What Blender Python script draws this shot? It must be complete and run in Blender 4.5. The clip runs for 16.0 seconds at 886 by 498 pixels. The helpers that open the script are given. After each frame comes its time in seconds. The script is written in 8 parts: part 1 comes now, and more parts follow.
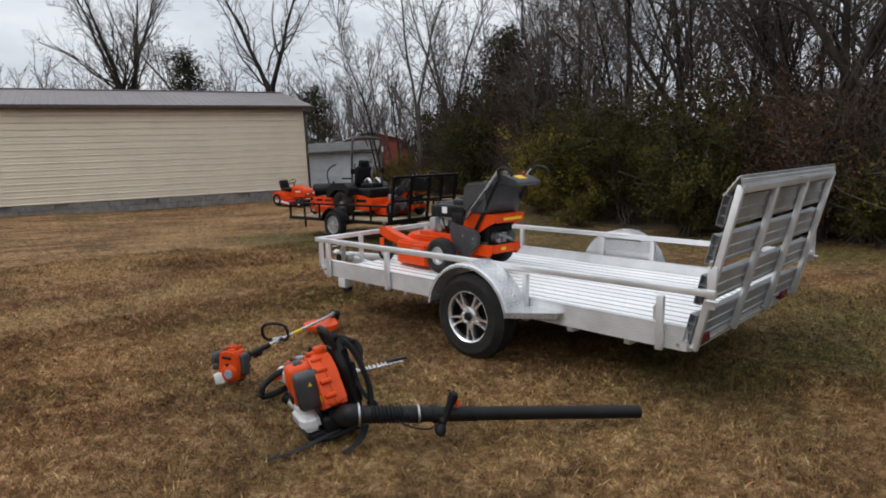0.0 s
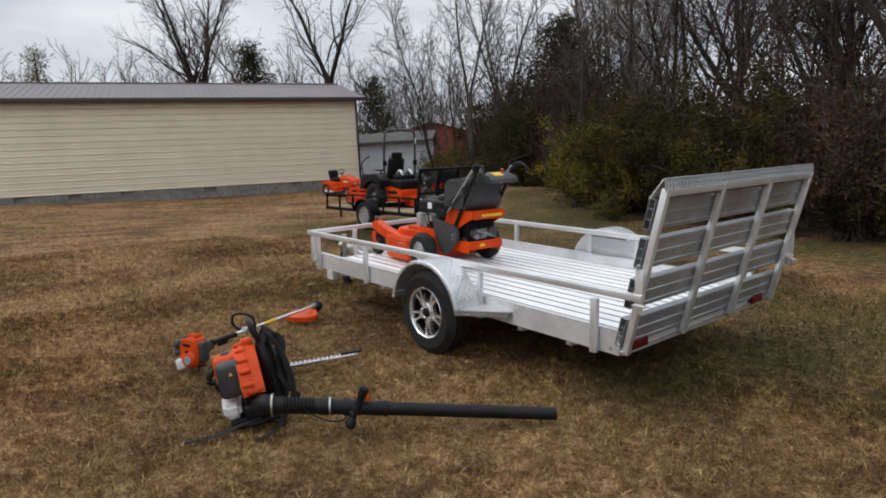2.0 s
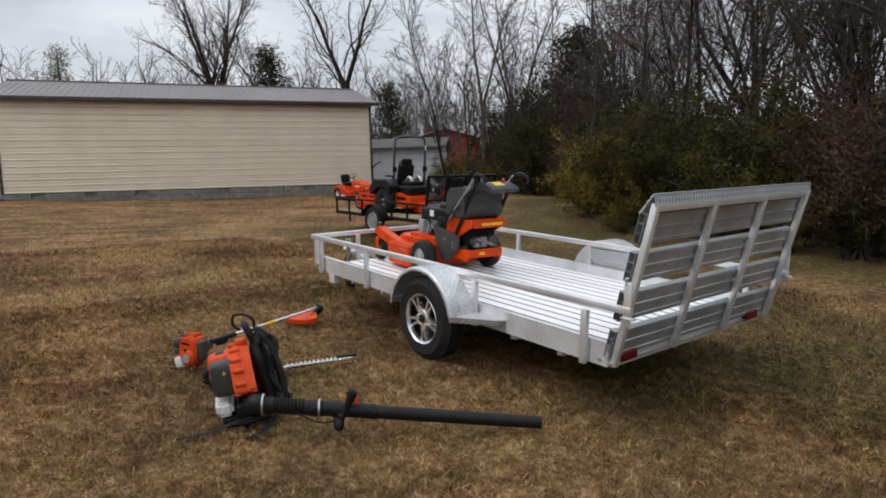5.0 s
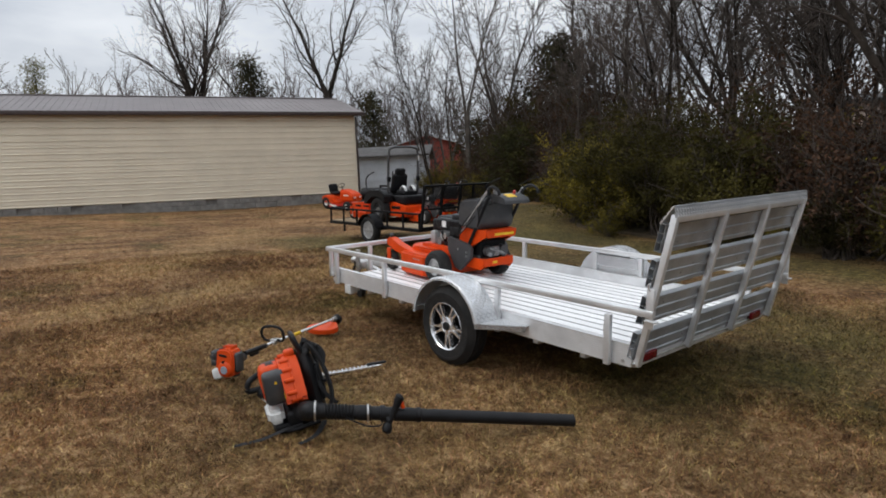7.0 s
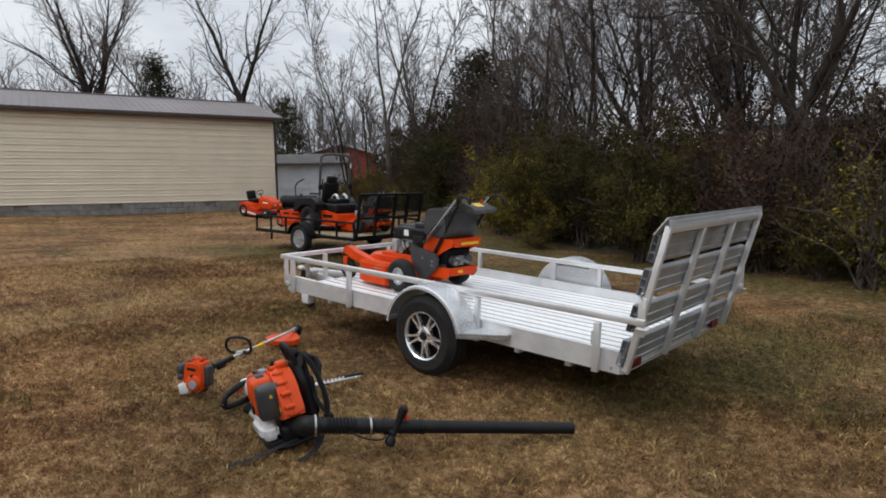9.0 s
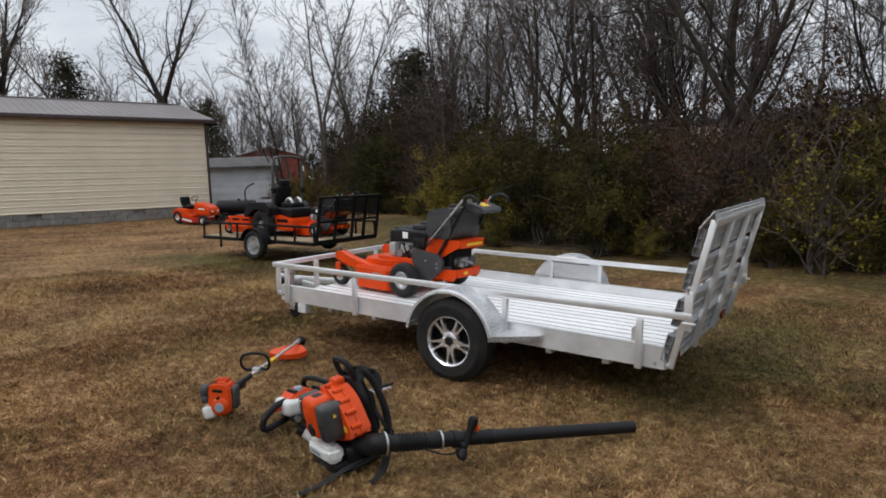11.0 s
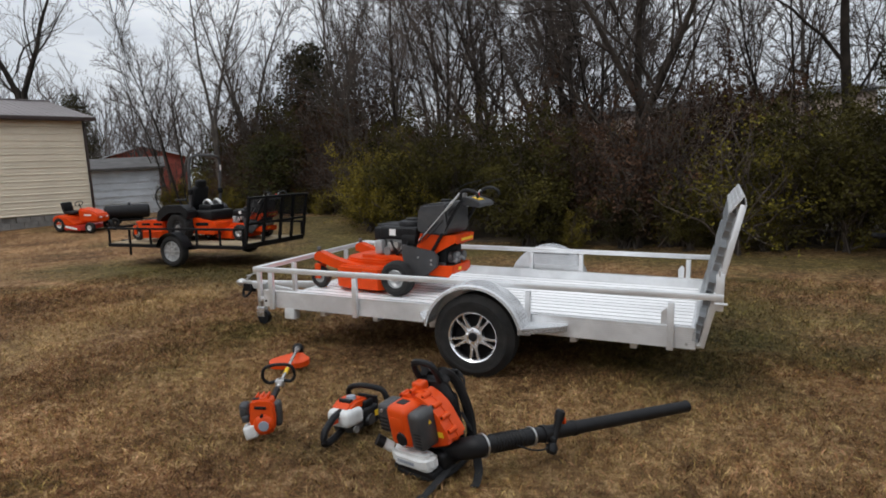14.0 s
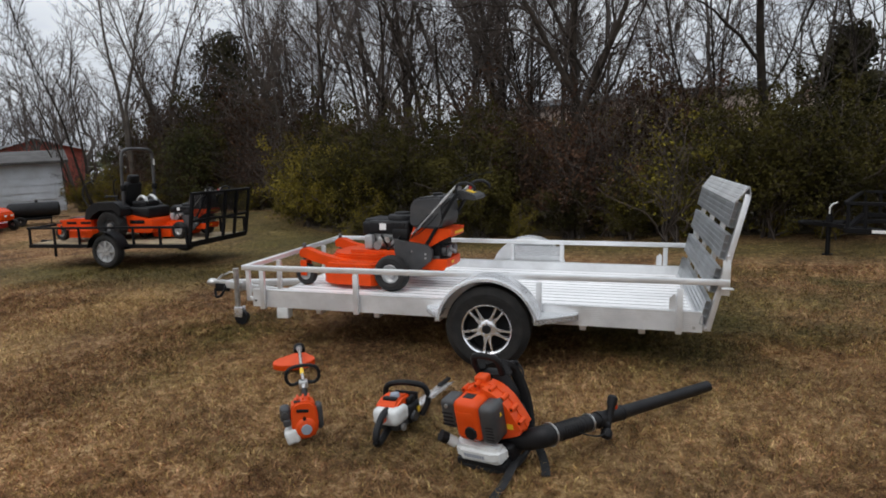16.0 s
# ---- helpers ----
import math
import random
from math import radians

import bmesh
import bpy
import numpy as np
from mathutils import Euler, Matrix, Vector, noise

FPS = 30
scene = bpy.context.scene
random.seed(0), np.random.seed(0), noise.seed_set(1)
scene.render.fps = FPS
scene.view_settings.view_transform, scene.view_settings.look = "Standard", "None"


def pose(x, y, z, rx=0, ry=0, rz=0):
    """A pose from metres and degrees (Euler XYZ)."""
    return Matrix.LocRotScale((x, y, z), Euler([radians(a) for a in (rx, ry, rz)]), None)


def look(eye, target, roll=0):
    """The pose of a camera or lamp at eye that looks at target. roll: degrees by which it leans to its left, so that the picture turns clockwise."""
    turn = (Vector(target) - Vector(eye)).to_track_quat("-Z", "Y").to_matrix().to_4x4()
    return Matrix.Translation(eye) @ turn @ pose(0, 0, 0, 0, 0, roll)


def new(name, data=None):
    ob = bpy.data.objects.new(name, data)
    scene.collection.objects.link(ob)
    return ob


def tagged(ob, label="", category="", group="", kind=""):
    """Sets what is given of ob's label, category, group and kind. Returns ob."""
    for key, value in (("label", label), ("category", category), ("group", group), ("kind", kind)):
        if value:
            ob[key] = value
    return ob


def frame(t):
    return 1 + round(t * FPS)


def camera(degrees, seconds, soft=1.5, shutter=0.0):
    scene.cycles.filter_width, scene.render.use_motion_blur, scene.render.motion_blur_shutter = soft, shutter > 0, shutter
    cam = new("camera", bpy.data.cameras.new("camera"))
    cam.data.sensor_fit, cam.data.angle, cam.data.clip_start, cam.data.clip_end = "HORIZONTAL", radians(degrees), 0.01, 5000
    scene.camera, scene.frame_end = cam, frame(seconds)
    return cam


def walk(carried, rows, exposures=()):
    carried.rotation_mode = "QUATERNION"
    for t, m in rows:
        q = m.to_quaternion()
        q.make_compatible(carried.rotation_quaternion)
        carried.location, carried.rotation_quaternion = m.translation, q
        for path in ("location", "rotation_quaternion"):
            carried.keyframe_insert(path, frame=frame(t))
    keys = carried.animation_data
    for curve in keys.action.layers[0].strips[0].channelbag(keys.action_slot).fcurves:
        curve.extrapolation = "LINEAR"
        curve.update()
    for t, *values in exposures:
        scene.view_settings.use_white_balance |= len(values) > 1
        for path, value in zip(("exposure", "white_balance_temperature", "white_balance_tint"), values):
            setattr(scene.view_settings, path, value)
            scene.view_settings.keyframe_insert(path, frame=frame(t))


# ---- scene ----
cam = camera(69.5, 16.0, soft=1.8)
PATH = [
    (0, (0.01, -0.152, 1.536), (-1.313, 1.332, 1.317), -3.4),
    (0.5, (0.232, -0.013, 1.526), (-1.165, 1.401, 1.309), -2.1),
    (1, (0.415, 0.106, 1.516), (-0.982, 1.519, 1.292), -2.7),
    (1.5, (0.525, 0.25, 1.521), (-0.93, 1.603, 1.292), -2.3),
    (2, (0.665, 0.381, 1.559), (-0.808, 1.712, 1.318), -3.1),
    (2.5, (0.873, 0.492, 1.555), (-0.689, 1.722, 1.343), -1.8),
    (3, (0.958, 0.544, 1.552), (-0.643, 1.723, 1.338), -1.4),
    (3.5, (0.982, 0.565, 1.554), (-0.648, 1.703, 1.333), -2.1),
    (4, (0.96, 0.542, 1.566), (-0.648, 1.71, 1.339), -1.9),
    (4.5, (0.831, 0.498, 1.563), (-0.701, 1.763, 1.335), -0.9),
    (7, (0.75, 0.001, 1.652), (-0.708, 1.355, 1.448), -2.6),
    (7.5, (0.707, -0.078, 1.651), (-0.759, 1.271, 1.476), -2.0),
    (8, (0.59, -0.18, 1.652), (-0.805, 1.246, 1.497), -2.2),
    (8.5, (0.432, -0.303, 1.641), (-0.854, 1.22, 1.479), -2.2),
    (9, (0.273, -0.352, 1.641), (-0.971, 1.203, 1.463), -1.1),
    (11.5, (-0.646, -0.708, 1.674), (-1.644, 1.014, 1.482), -1.7),
    (12, (-0.817, -0.708, 1.678), (-1.799, 1.022, 1.473), 0.2),
    (12.5, (-0.977, -0.815, 1.696), (-1.951, 0.92, 1.492), -0.8),
    (13, (-1.147, -0.991, 1.715), (-1.945, 0.831, 1.51), -2.6),
    (13.5, (-1.297, -1.05, 1.712), (-2.04, 0.795, 1.503), -2.2),
    (14, (-1.479, -1.053, 1.706), (-2.197, 0.801, 1.49), -4.0),
    (14.5, (-1.646, -1.057, 1.714), (-2.335, 0.807, 1.491), -2.3),
    (15, (-1.854, -1.155, 1.744), (-2.454, 0.738, 1.51), -2.2),
    (15.5, (-2.05, -1.267, 1.768), (-2.477, 0.67, 1.514), -4.4),
    (16, (-2.232, -1.263, 1.76), (-2.686, 0.668, 1.504), -4.3),
]
walk(cam, [(t, look(eye, target, roll)) for t, eye, target, roll in PATH])

# ---- world, sun ----
world = bpy.data.worlds.new("world")
scene.world = world
world.use_nodes = True
wn, wl = world.node_tree.nodes, world.node_tree.links
wn.clear()
w_out = wn.new("ShaderNodeOutputWorld")
w_bg = wn.new("ShaderNodeBackground")
w_sky = wn.new("ShaderNodeTexSky")
w_sky.sky_type, w_sky.sun_disc = "NISHITA", False
w_sky.sun_elevation, w_sky.sun_rotation = radians(38), radians(205)
w_sky.dust_density, w_sky.air_density = 3.0, 1.0
w_co = wn.new("ShaderNodeTexCoord")
w_map = wn.new("ShaderNodeMapping")
w_map.inputs["Scale"].default_value = (1.0, 1.0, 3.2)
w_noise = wn.new("ShaderNodeTexNoise")
w_noise.inputs["Scale"].default_value, w_noise.inputs["Detail"].default_value = 2.6, 7.0
w_noise.inputs["Roughness"].default_value = 0.55
w_ramp = wn.new("ShaderNodeValToRGB")
w_ramp.color_ramp.elements[0].position, w_ramp.color_ramp.elements[0].color = 0.32, (6.0, 6.5, 7.3, 1)
w_ramp.color_ramp.elements[1].position, w_ramp.color_ramp.elements[1].color = 0.68, (9.6, 10.0, 10.5, 1)
w_mix = wn.new("ShaderNodeMix")
w_mix.data_type = "RGBA"
w_mix.inputs["Factor"].default_value = 0.93
wl.new(w_co.outputs["Generated"], w_map.inputs["Vector"])
wl.new(w_map.outputs["Vector"], w_noise.inputs["Vector"])
wl.new(w_noise.outputs["Fac"], w_ramp.inputs["Fac"])
# a cloud deck is brighter overhead than at the horizon
w_sep = wn.new("ShaderNodeSeparateXYZ")
w_grad = wn.new("ShaderNodeMapRange")
w_grad.inputs["From Min"].default_value, w_grad.inputs["From Max"].default_value = 0.0, 1.0
w_grad.inputs["To Min"].default_value, w_grad.inputs["To Max"].default_value = 0.93, 2.15
w_mul = wn.new("ShaderNodeVectorMath")
w_mul.operation = "SCALE"
wl.new(w_co.outputs["Generated"], w_sep.inputs["Vector"])
wl.new(w_sep.outputs["Z"], w_grad.inputs["Value"])
wl.new(w_ramp.outputs["Color"], w_mul.inputs[0])
wl.new(w_grad.outputs["Result"], w_mul.inputs["Scale"])
wl.new(w_sky.outputs["Color"], w_mix.inputs[6])
wl.new(w_mul.outputs["Vector"], w_mix.inputs[7])
wl.new(w_mix.outputs[2], w_bg.inputs["Color"])
w_bg.inputs["Strength"].default_value = 0.1
wl.new(w_bg.outputs["Background"], w_out.inputs["Surface"])

sun = new("sun", bpy.data.lights.new("sun", "SUN"))
sun.data.energy, sun.data.angle, sun.data.color = 0.9, radians(25), (1.0, 0.97, 0.93)
sun.matrix_world = look((0, 0, 30), (0 + 18 * math.sin(radians(25)), 18 * math.cos(radians(25)), 30 - 18 * math.tan(radians(48))))
scene.view_settings.exposure = -0.32


# ---- materials ----
def material(name, base, rough=0.6, metal=0.0, vary=0.25, scale=8.0, bump=0.15, bump_scale=60.0, dirt=None, dirt_amount=0.0, dirt_scale=3.0,
             coat=0.0, per_object=0.0, second=None, spread=(0.35, 0.65), spec=0.5):
    """Base colour with mottling at two scales, optional dirt, fine relief."""
    m = bpy.data.materials.new(name)
    m.use_nodes = True
    n, l = m.node_tree.nodes, m.node_tree.links
    b = n["Principled BSDF"]
    b.inputs["Metallic"].default_value = metal
    b.inputs["Coat Weight"].default_value = coat
    b.inputs["Specular IOR Level"].default_value = spec
    co = n.new("ShaderNodeTexCoord")
    geo = n.new("ShaderNodeNewGeometry")
    pos = geo.outputs["Position"]
    big = n.new("ShaderNodeTexNoise")
    big.inputs["Scale"].default_value, big.inputs["Detail"].default_value = scale, 6.0
    l.new(pos, big.inputs["Vector"])
    ramp = n.new("ShaderNodeValToRGB")
    ramp.color_ramp.elements[0].position, ramp.color_ramp.elements[1].position = spread
    lo = [c * (1 - vary) for c in base]
    hi = second or [min(1.0, c * (1 + vary)) for c in base]
    ramp.color_ramp.elements[0].color, ramp.color_ramp.elements[1].color = (*lo, 1), (*hi, 1)
    l.new(big.outputs["Fac"], ramp.inputs["Fac"])
    colour = ramp.outputs["Color"]
    if dirt_amount:
        dn = n.new("ShaderNodeTexNoise")
        dn.inputs["Scale"].default_value, dn.inputs["Detail"].default_value, dn.inputs["Roughness"].default_value = dirt_scale, 8.0, 0.7
        l.new(pos, dn.inputs["Vector"])
        dr = n.new("ShaderNodeMapRange")
        dr.inputs["From Min"].default_value, dr.inputs["From Max"].default_value = 0.45, 0.75
        dr.inputs["To Max"].default_value = dirt_amount
        l.new(dn.outputs["Fac"], dr.inputs["Value"])
        mx = n.new("ShaderNodeMix")
        mx.data_type = "RGBA"
        l.new(dr.outputs["Result"], mx.inputs["Factor"])
        l.new(colour, mx.inputs[6])
        mx.inputs[7].default_value = (*(dirt or (0.1, 0.08, 0.06)), 1)
        colour = mx.outputs[2]
    if per_object:
        oi = n.new("ShaderNodeObjectInfo")
        hs = n.new("ShaderNodeHueSaturation")
        mr = n.new("ShaderNodeMapRange")
        mr.inputs["To Min"].default_value, mr.inputs["To Max"].default_value = 1 - per_object, 1 + per_object
        l.new(oi.outputs["Random"], mr.inputs["Value"])
        l.new(mr.outputs["Result"], hs.inputs["Value"])
        l.new(colour, hs.inputs["Color"])
        colour = hs.outputs["Color"]
    l.new(colour, b.inputs["Base Color"])
    fine = n.new("ShaderNodeTexNoise")
    fine.inputs["Scale"].default_value, fine.inputs["Detail"].default_value = bump_scale, 5.0
    l.new(pos, fine.inputs["Vector"])
    rr = n.new("ShaderNodeMapRange")
    rr.inputs["To Min"].default_value, rr.inputs["To Max"].default_value = max(0.03, rough - 0.12), min(1.0, rough + 0.12)
    l.new(fine.outputs["Fac"], rr.inputs["Value"])
    l.new(rr.outputs["Result"], b.inputs["Roughness"])
    if bump:
        bp = n.new("ShaderNodeBump")
        bp.inputs["Strength"].default_value, bp.inputs["Distance"].default_value = bump, 0.01
        l.new(fine.outputs["Fac"], bp.inputs["Height"])
        l.new(bp.outputs["Normal"], b.inputs["Normal"])
    return m


def tread_plate(name, base):
    """Aluminium with raised crossed lozenges, pattern laid in the object's own axes."""
    m = material(name, base, rough=0.36, metal=0.7, vary=0.10, scale=5, bump=0.0)
    n, l = m.node_tree.nodes, m.node_tree.links
    b = n["Principled BSDF"]
    co = n.new("ShaderNodeTexCoord")
    heights = []
    for turn in (45, -45):
        mp = n.new("ShaderNodeMapping")
        mp.inputs["Rotation"].default_value = (0, radians(turn), radians(turn))
        mp.inputs["Scale"].default_value = (52, 52, 52)
        l.new(co.outputs["Object"], mp.inputs["Vector"])
        vo = n.new("ShaderNodeTexVoronoi")
        vo.inputs["Scale"].default_value, vo.inputs["Randomness"].default_value = 1.0, 0.0
        l.new(mp.outputs["Vector"], vo.inputs["Vector"])
        heights.append(vo.outputs["Distance"])
    mn = n.new("ShaderNodeMath")
    mn.operation = "MINIMUM"
    l.new(heights[0], mn.inputs[0]), l.new(heights[1], mn.inputs[1])
    bp = n.new("ShaderNodeBump")
    bp.invert = True
    bp.inputs["Strength"].default_value, bp.inputs["Distance"].default_value = 0.55, 0.006
    l.new(mn.outputs[0], bp.inputs["Height"])
    l.new(bp.outputs["Normal"], b.inputs["Normal"])
    return m


ORANGE = material("orange_paint", (0.63, 0.052, 0.002), rough=0.42, vary=0.12, scale=6, bump=0.02, coat=0.0, dirt=(0.30, 0.07, 0.02), dirt_amount=0.3, dirt_scale=7, spec=0.2)
ORANGE_PL = material("orange_plastic", (0.64, 0.062, 0.005), rough=0.42, vary=0.10, scale=9, bump=0.05, bump_scale=220, dirt=(0.25, 0.08, 0.03), dirt_amount=0.3, dirt_scale=9, spec=0.28)
DARK_PL = material("dark_grey_plastic", (0.036, 0.037, 0.040), rough=0.48, vary=0.2, scale=10, bump=0.08, bump_scale=300, dirt=(0.10, 0.09, 0.075), dirt_amount=0.4, dirt_scale=8)
BLACK_PL = material("black_plastic", (0.009, 0.009, 0.010), rough=0.46, vary=0.25, scale=12, bump=0.08, bump_scale=260, dirt=(0.025, 0.023, 0.021), dirt_amount=0.3, dirt_scale=9, spec=0.22)
WEBBING = material("black_webbing", (0.012, 0.012, 0.013), rough=0.9, vary=0.3, scale=20, bump=0.4, bump_scale=500)
WHITE_PL = material("milky_plastic", (0.62, 0.63, 0.62), rough=0.4, vary=0.08, scale=14, bump=0.03, dirt=(0.3, 0.27, 0.22), dirt_amount=0.3, dirt_scale=10)
RUBBER = material("tyre_rubber", (0.014, 0.0135, 0.0135), rough=0.75, vary=0.25, scale=14, bump=0.25, bump_scale=180, dirt=(0.05, 0.042, 0.033), dirt_amount=0.4, dirt_scale=6, spec=0.3)
ALU = material("mill_aluminium", (0.80, 0.81, 0.82), rough=0.36, metal=0.6, vary=0.10, scale=3.5, bump=0.03, bump_scale=120, dirt=(0.45, 0.44, 0.42), dirt_amount=0.35, dirt_scale=5, per_object=0.05)
ALU_DECK = material("deck_aluminium", (0.96, 0.96, 0.96), rough=0.42, metal=0.1, vary=0.06, scale=2.5, bump=0.04, bump_scale=90, dirt=(0.55, 0.53, 0.51), dirt_amount=0.18, dirt_scale=2.5, per_object=0.06)
TREAD = tread_plate("tread_plate", (0.60, 0.61, 0.62))
# filler of the plank joints, groove shade put into its dark colour
JOINT_SHADE = material("joint_shade", (0.055, 0.052, 0.048), rough=0.9, vary=0.3, scale=12, bump=0.2, spec=0.2)
TREAD_DARK = material("shaded_tread_plate", (0.42, 0.43, 0.44), rough=0.36, metal=0.7, vary=0.12, scale=6, bump=0.05)
# gate slats: trailer aluminium again, dark reflections put into a darker base
ALU_SLAT = material("shaded_slat_aluminium", (0.40, 0.42, 0.44), rough=0.32, metal=0.6, vary=0.16, scale=5, bump=0.05, bump_scale=30, dirt=(0.30, 0.30, 0.30), dirt_amount=0.3, dirt_scale=7, per_object=0.08)
MACHINED = material("machined_alloy", (0.88, 0.88, 0.89), rough=0.22, metal=0.8, vary=0.06, scale=10, bump=0.01)
STEEL = material("zinc_steel", (0.55, 0.55, 0.54), rough=0.38, metal=0.9, vary=0.2, scale=20, bump=0.05, dirt=(0.2, 0.14, 0.09), dirt_amount=0.3, dirt_scale=14)
CASTING = material("engine_casting", (0.30, 0.30, 0.30), rough=0.5, metal=0.6, vary=0.25, scale=25, bump=0.2, bump_scale=150, dirt=(0.1, 0.09, 0.08), dirt_amount=0.5, dirt_scale=12)
BLACK_STEEL = material("black_painted_steel", (0.006, 0.006, 0.007), rough=0.5, vary=0.3, scale=6, bump=0.05, dirt=(0.022, 0.019, 0.016), dirt_amount=0.3, dirt_scale=5, spec=0.14)
GREY_STEEL = material("charcoal_painted_steel", (0.05, 0.05, 0.053), rough=0.42, vary=0.15, scale=9, bump=0.03, dirt=(0.12, 0.11, 0.1), dirt_amount=0.35, dirt_scale=7)
SILVER_RIM = material("silver_painted_rim", (0.45, 0.45, 0.45), rough=0.4, metal=0.5, vary=0.1, scale=10, bump=0.03)
YELLOW = material("yellow_label", (0.75, 0.48, 0.02), rough=0.5, vary=0.08, bump=0.0)
WHITE_LABEL = material("white_label", (0.75, 0.75, 0.74), rough=0.5, vary=0.06, bump=0.0)
GREY_LABEL = material("grey_blue_label", (0.25, 0.28, 0.33), rough=0.5, vary=0.06, bump=0.0)
RED_LENS = material("red_lens", (0.10, 0.003, 0.006), rough=0.15, vary=0.2, scale=60, bump=0.2, bump_scale=250, coat=0.15, spec=0.3)
RED_PAINT = material("red_paint", (0.5, 0.03, 0.02), rough=0.4, vary=0.12, bump=0.02, coat=0.3)
PLANK = material("treated_plank", (0.32, 0.25, 0.155), rough=0.85, vary=0.25, scale=7, bump=0.3, bump_scale=70, dirt=(0.14, 0.11, 0.08), dirt_amount=0.5, dirt_scale=3, per_object=0.15)
SIDING = material("cream_siding", (0.74, 0.655, 0.51), rough=0.5, vary=0.04, scale=1.2, bump=0.03, dirt=(0.45, 0.38, 0.28), dirt_amount=0.14, dirt_scale=1.3, per_object=0.03)
BROWN_TRIM = material("brown_trim", (0.045, 0.028, 0.024), rough=0.5, vary=0.15, bump=0.03)
ROOF_METAL = material("taupe_roof_metal", (0.155, 0.130, 0.128), rough=0.45, metal=0.2, vary=0.12, scale=1.1, bump=0.03, dirt=(0.13, 0.12, 0.11), dirt_amount=0.5, dirt_scale=1.8, per_object=0.05)
CONCRETE = material("concrete_block", (0.21, 0.20, 0.185), rough=0.9, vary=0.2, scale=6, bump=0.5, bump_scale=80, dirt=(0.15, 0.13, 0.11), dirt_amount=0.5, dirt_scale=1.2, per_object=0.07)
BLOCK_PALE = material("pale_concrete_block", (0.42, 0.42, 0.42), rough=0.9, vary=0.2, scale=3, bump=0.5, bump_scale=60, dirt=(0.14, 0.13, 0.12), dirt_amount=0.6, dirt_scale=1.0, per_object=0.12)
SHED_WALL = material("grey_white_siding", (0.55, 0.59, 0.64), rough=0.55, vary=0.08, scale=1.5, bump=0.03, dirt=(0.22, 0.23, 0.24), dirt_amount=0.4, dirt_scale=1.0, per_object=0.05)
WORN_ROOF = material("weathered_grey_roof", (0.085, 0.080, 0.078), rough=0.85, vary=0.3, scale=2.2, bump=0.4, bump_scale=40, dirt=(0.04, 0.037, 0.034), dirt_amount=0.5, dirt_scale=1.4)
SHED_ROOF = material("dark_shingle", (0.050, 0.050, 0.053), rough=0.85, vary=0.2, scale=5, bump=0.5, bump_scale=40)
RED_BRICK = material("dull_red_wall", (0.25, 0.055, 0.04), rough=0.8, vary=0.2, scale=5, bump=0.3, bump_scale=40)
PALE_WALL = material("pale_pink_wall", (0.45, 0.36, 0.32), rough=0.8, vary=0.12, scale=2, bump=0.2)
WINDOW_DARK = material("window_glass", (0.03, 0.035, 0.04), rough=0.08, vary=0.1, bump=0.0)
BARK = material("grey_brown_bark", (0.026, 0.0205, 0.0165), rough=0.95, vary=0.4, scale=3, bump=0.7, bump_scale=25, second=(0.047, 0.038, 0.031), per_object=0.3, spec=0.15)
BARK_PALE = material("pale_grey_bark", (0.062, 0.052, 0.043), rough=0.95, vary=0.35, scale=3, bump=0.6, bump_scale=25, per_object=0.25)
TWIG = material("dull_brown_twig", (0.068, 0.052, 0.042), rough=0.95, vary=0.35, scale=2, bump=0.0, per_object=0.3)
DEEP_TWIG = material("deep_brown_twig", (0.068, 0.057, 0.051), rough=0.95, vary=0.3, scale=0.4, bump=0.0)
# farthest twigs, paled towards grey so the colour carries the haze
FAR_TWIG = material("far_hazed_twig", (0.115, 0.101, 0.097), rough=0.95, vary=0.3, scale=0.4, bump=0.0)
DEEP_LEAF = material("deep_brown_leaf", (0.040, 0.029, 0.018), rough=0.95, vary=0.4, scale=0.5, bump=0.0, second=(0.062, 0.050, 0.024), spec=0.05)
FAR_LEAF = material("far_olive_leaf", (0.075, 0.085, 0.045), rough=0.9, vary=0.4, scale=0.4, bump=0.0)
LEAF_DARK = material("dark_evergreen_leaf", (0.030, 0.027, 0.008), rough=0.85, vary=0.5, scale=1.3, bump=0.0, second=(0.074, 0.063, 0.016), per_object=0.25, spec=0.08)
LEAF_OLIVE = material("olive_yellow_leaf", (0.066, 0.056, 0.012), rough=0.85, vary=0.5, scale=1.6, bump=0.0, second=(0.220, 0.172, 0.030), per_object=0.25, spec=0.08)
LEAF_YELLOW = material("yellow_autumn_leaf", (0.075, 0.066, 0.012), rough=0.8, vary=0.5, scale=1.2, bump=0.0, second=(0.200, 0.165, 0.024), per_object=0.2, spec=0.1)
GREEN_NEEDLE = material("green_cedar_needle", (0.034, 0.040, 0.013), rough=0.85, vary=0.45, scale=1.2, bump=0.0, second=(0.085, 0.082, 0.024), per_object=0.1, spec=0.15)
LEAF_PINE = material("olive_pine_needle", (0.085, 0.088, 0.026), rough=0.85, vary=0.4, scale=0.8, bump=0.0, second=(0.19, 0.175, 0.06), per_object=0.1, spec=0.2)
LEAF_RUST = material("rust_brown_leaf", (0.036, 0.022, 0.014), rough=0.88, vary=0.4, scale=1.4, bump=0.0, second=(0.085, 0.044, 0.026), per_object=0.25, spec=0.12)
NEEDLE = material("cedar_needle", (0.022, 0.026, 0.013), rough=0.85, vary=0.45, scale=1.2, bump=0.0, second=(0.075, 0.066, 0.034), per_object=0.15, spec=0.08)


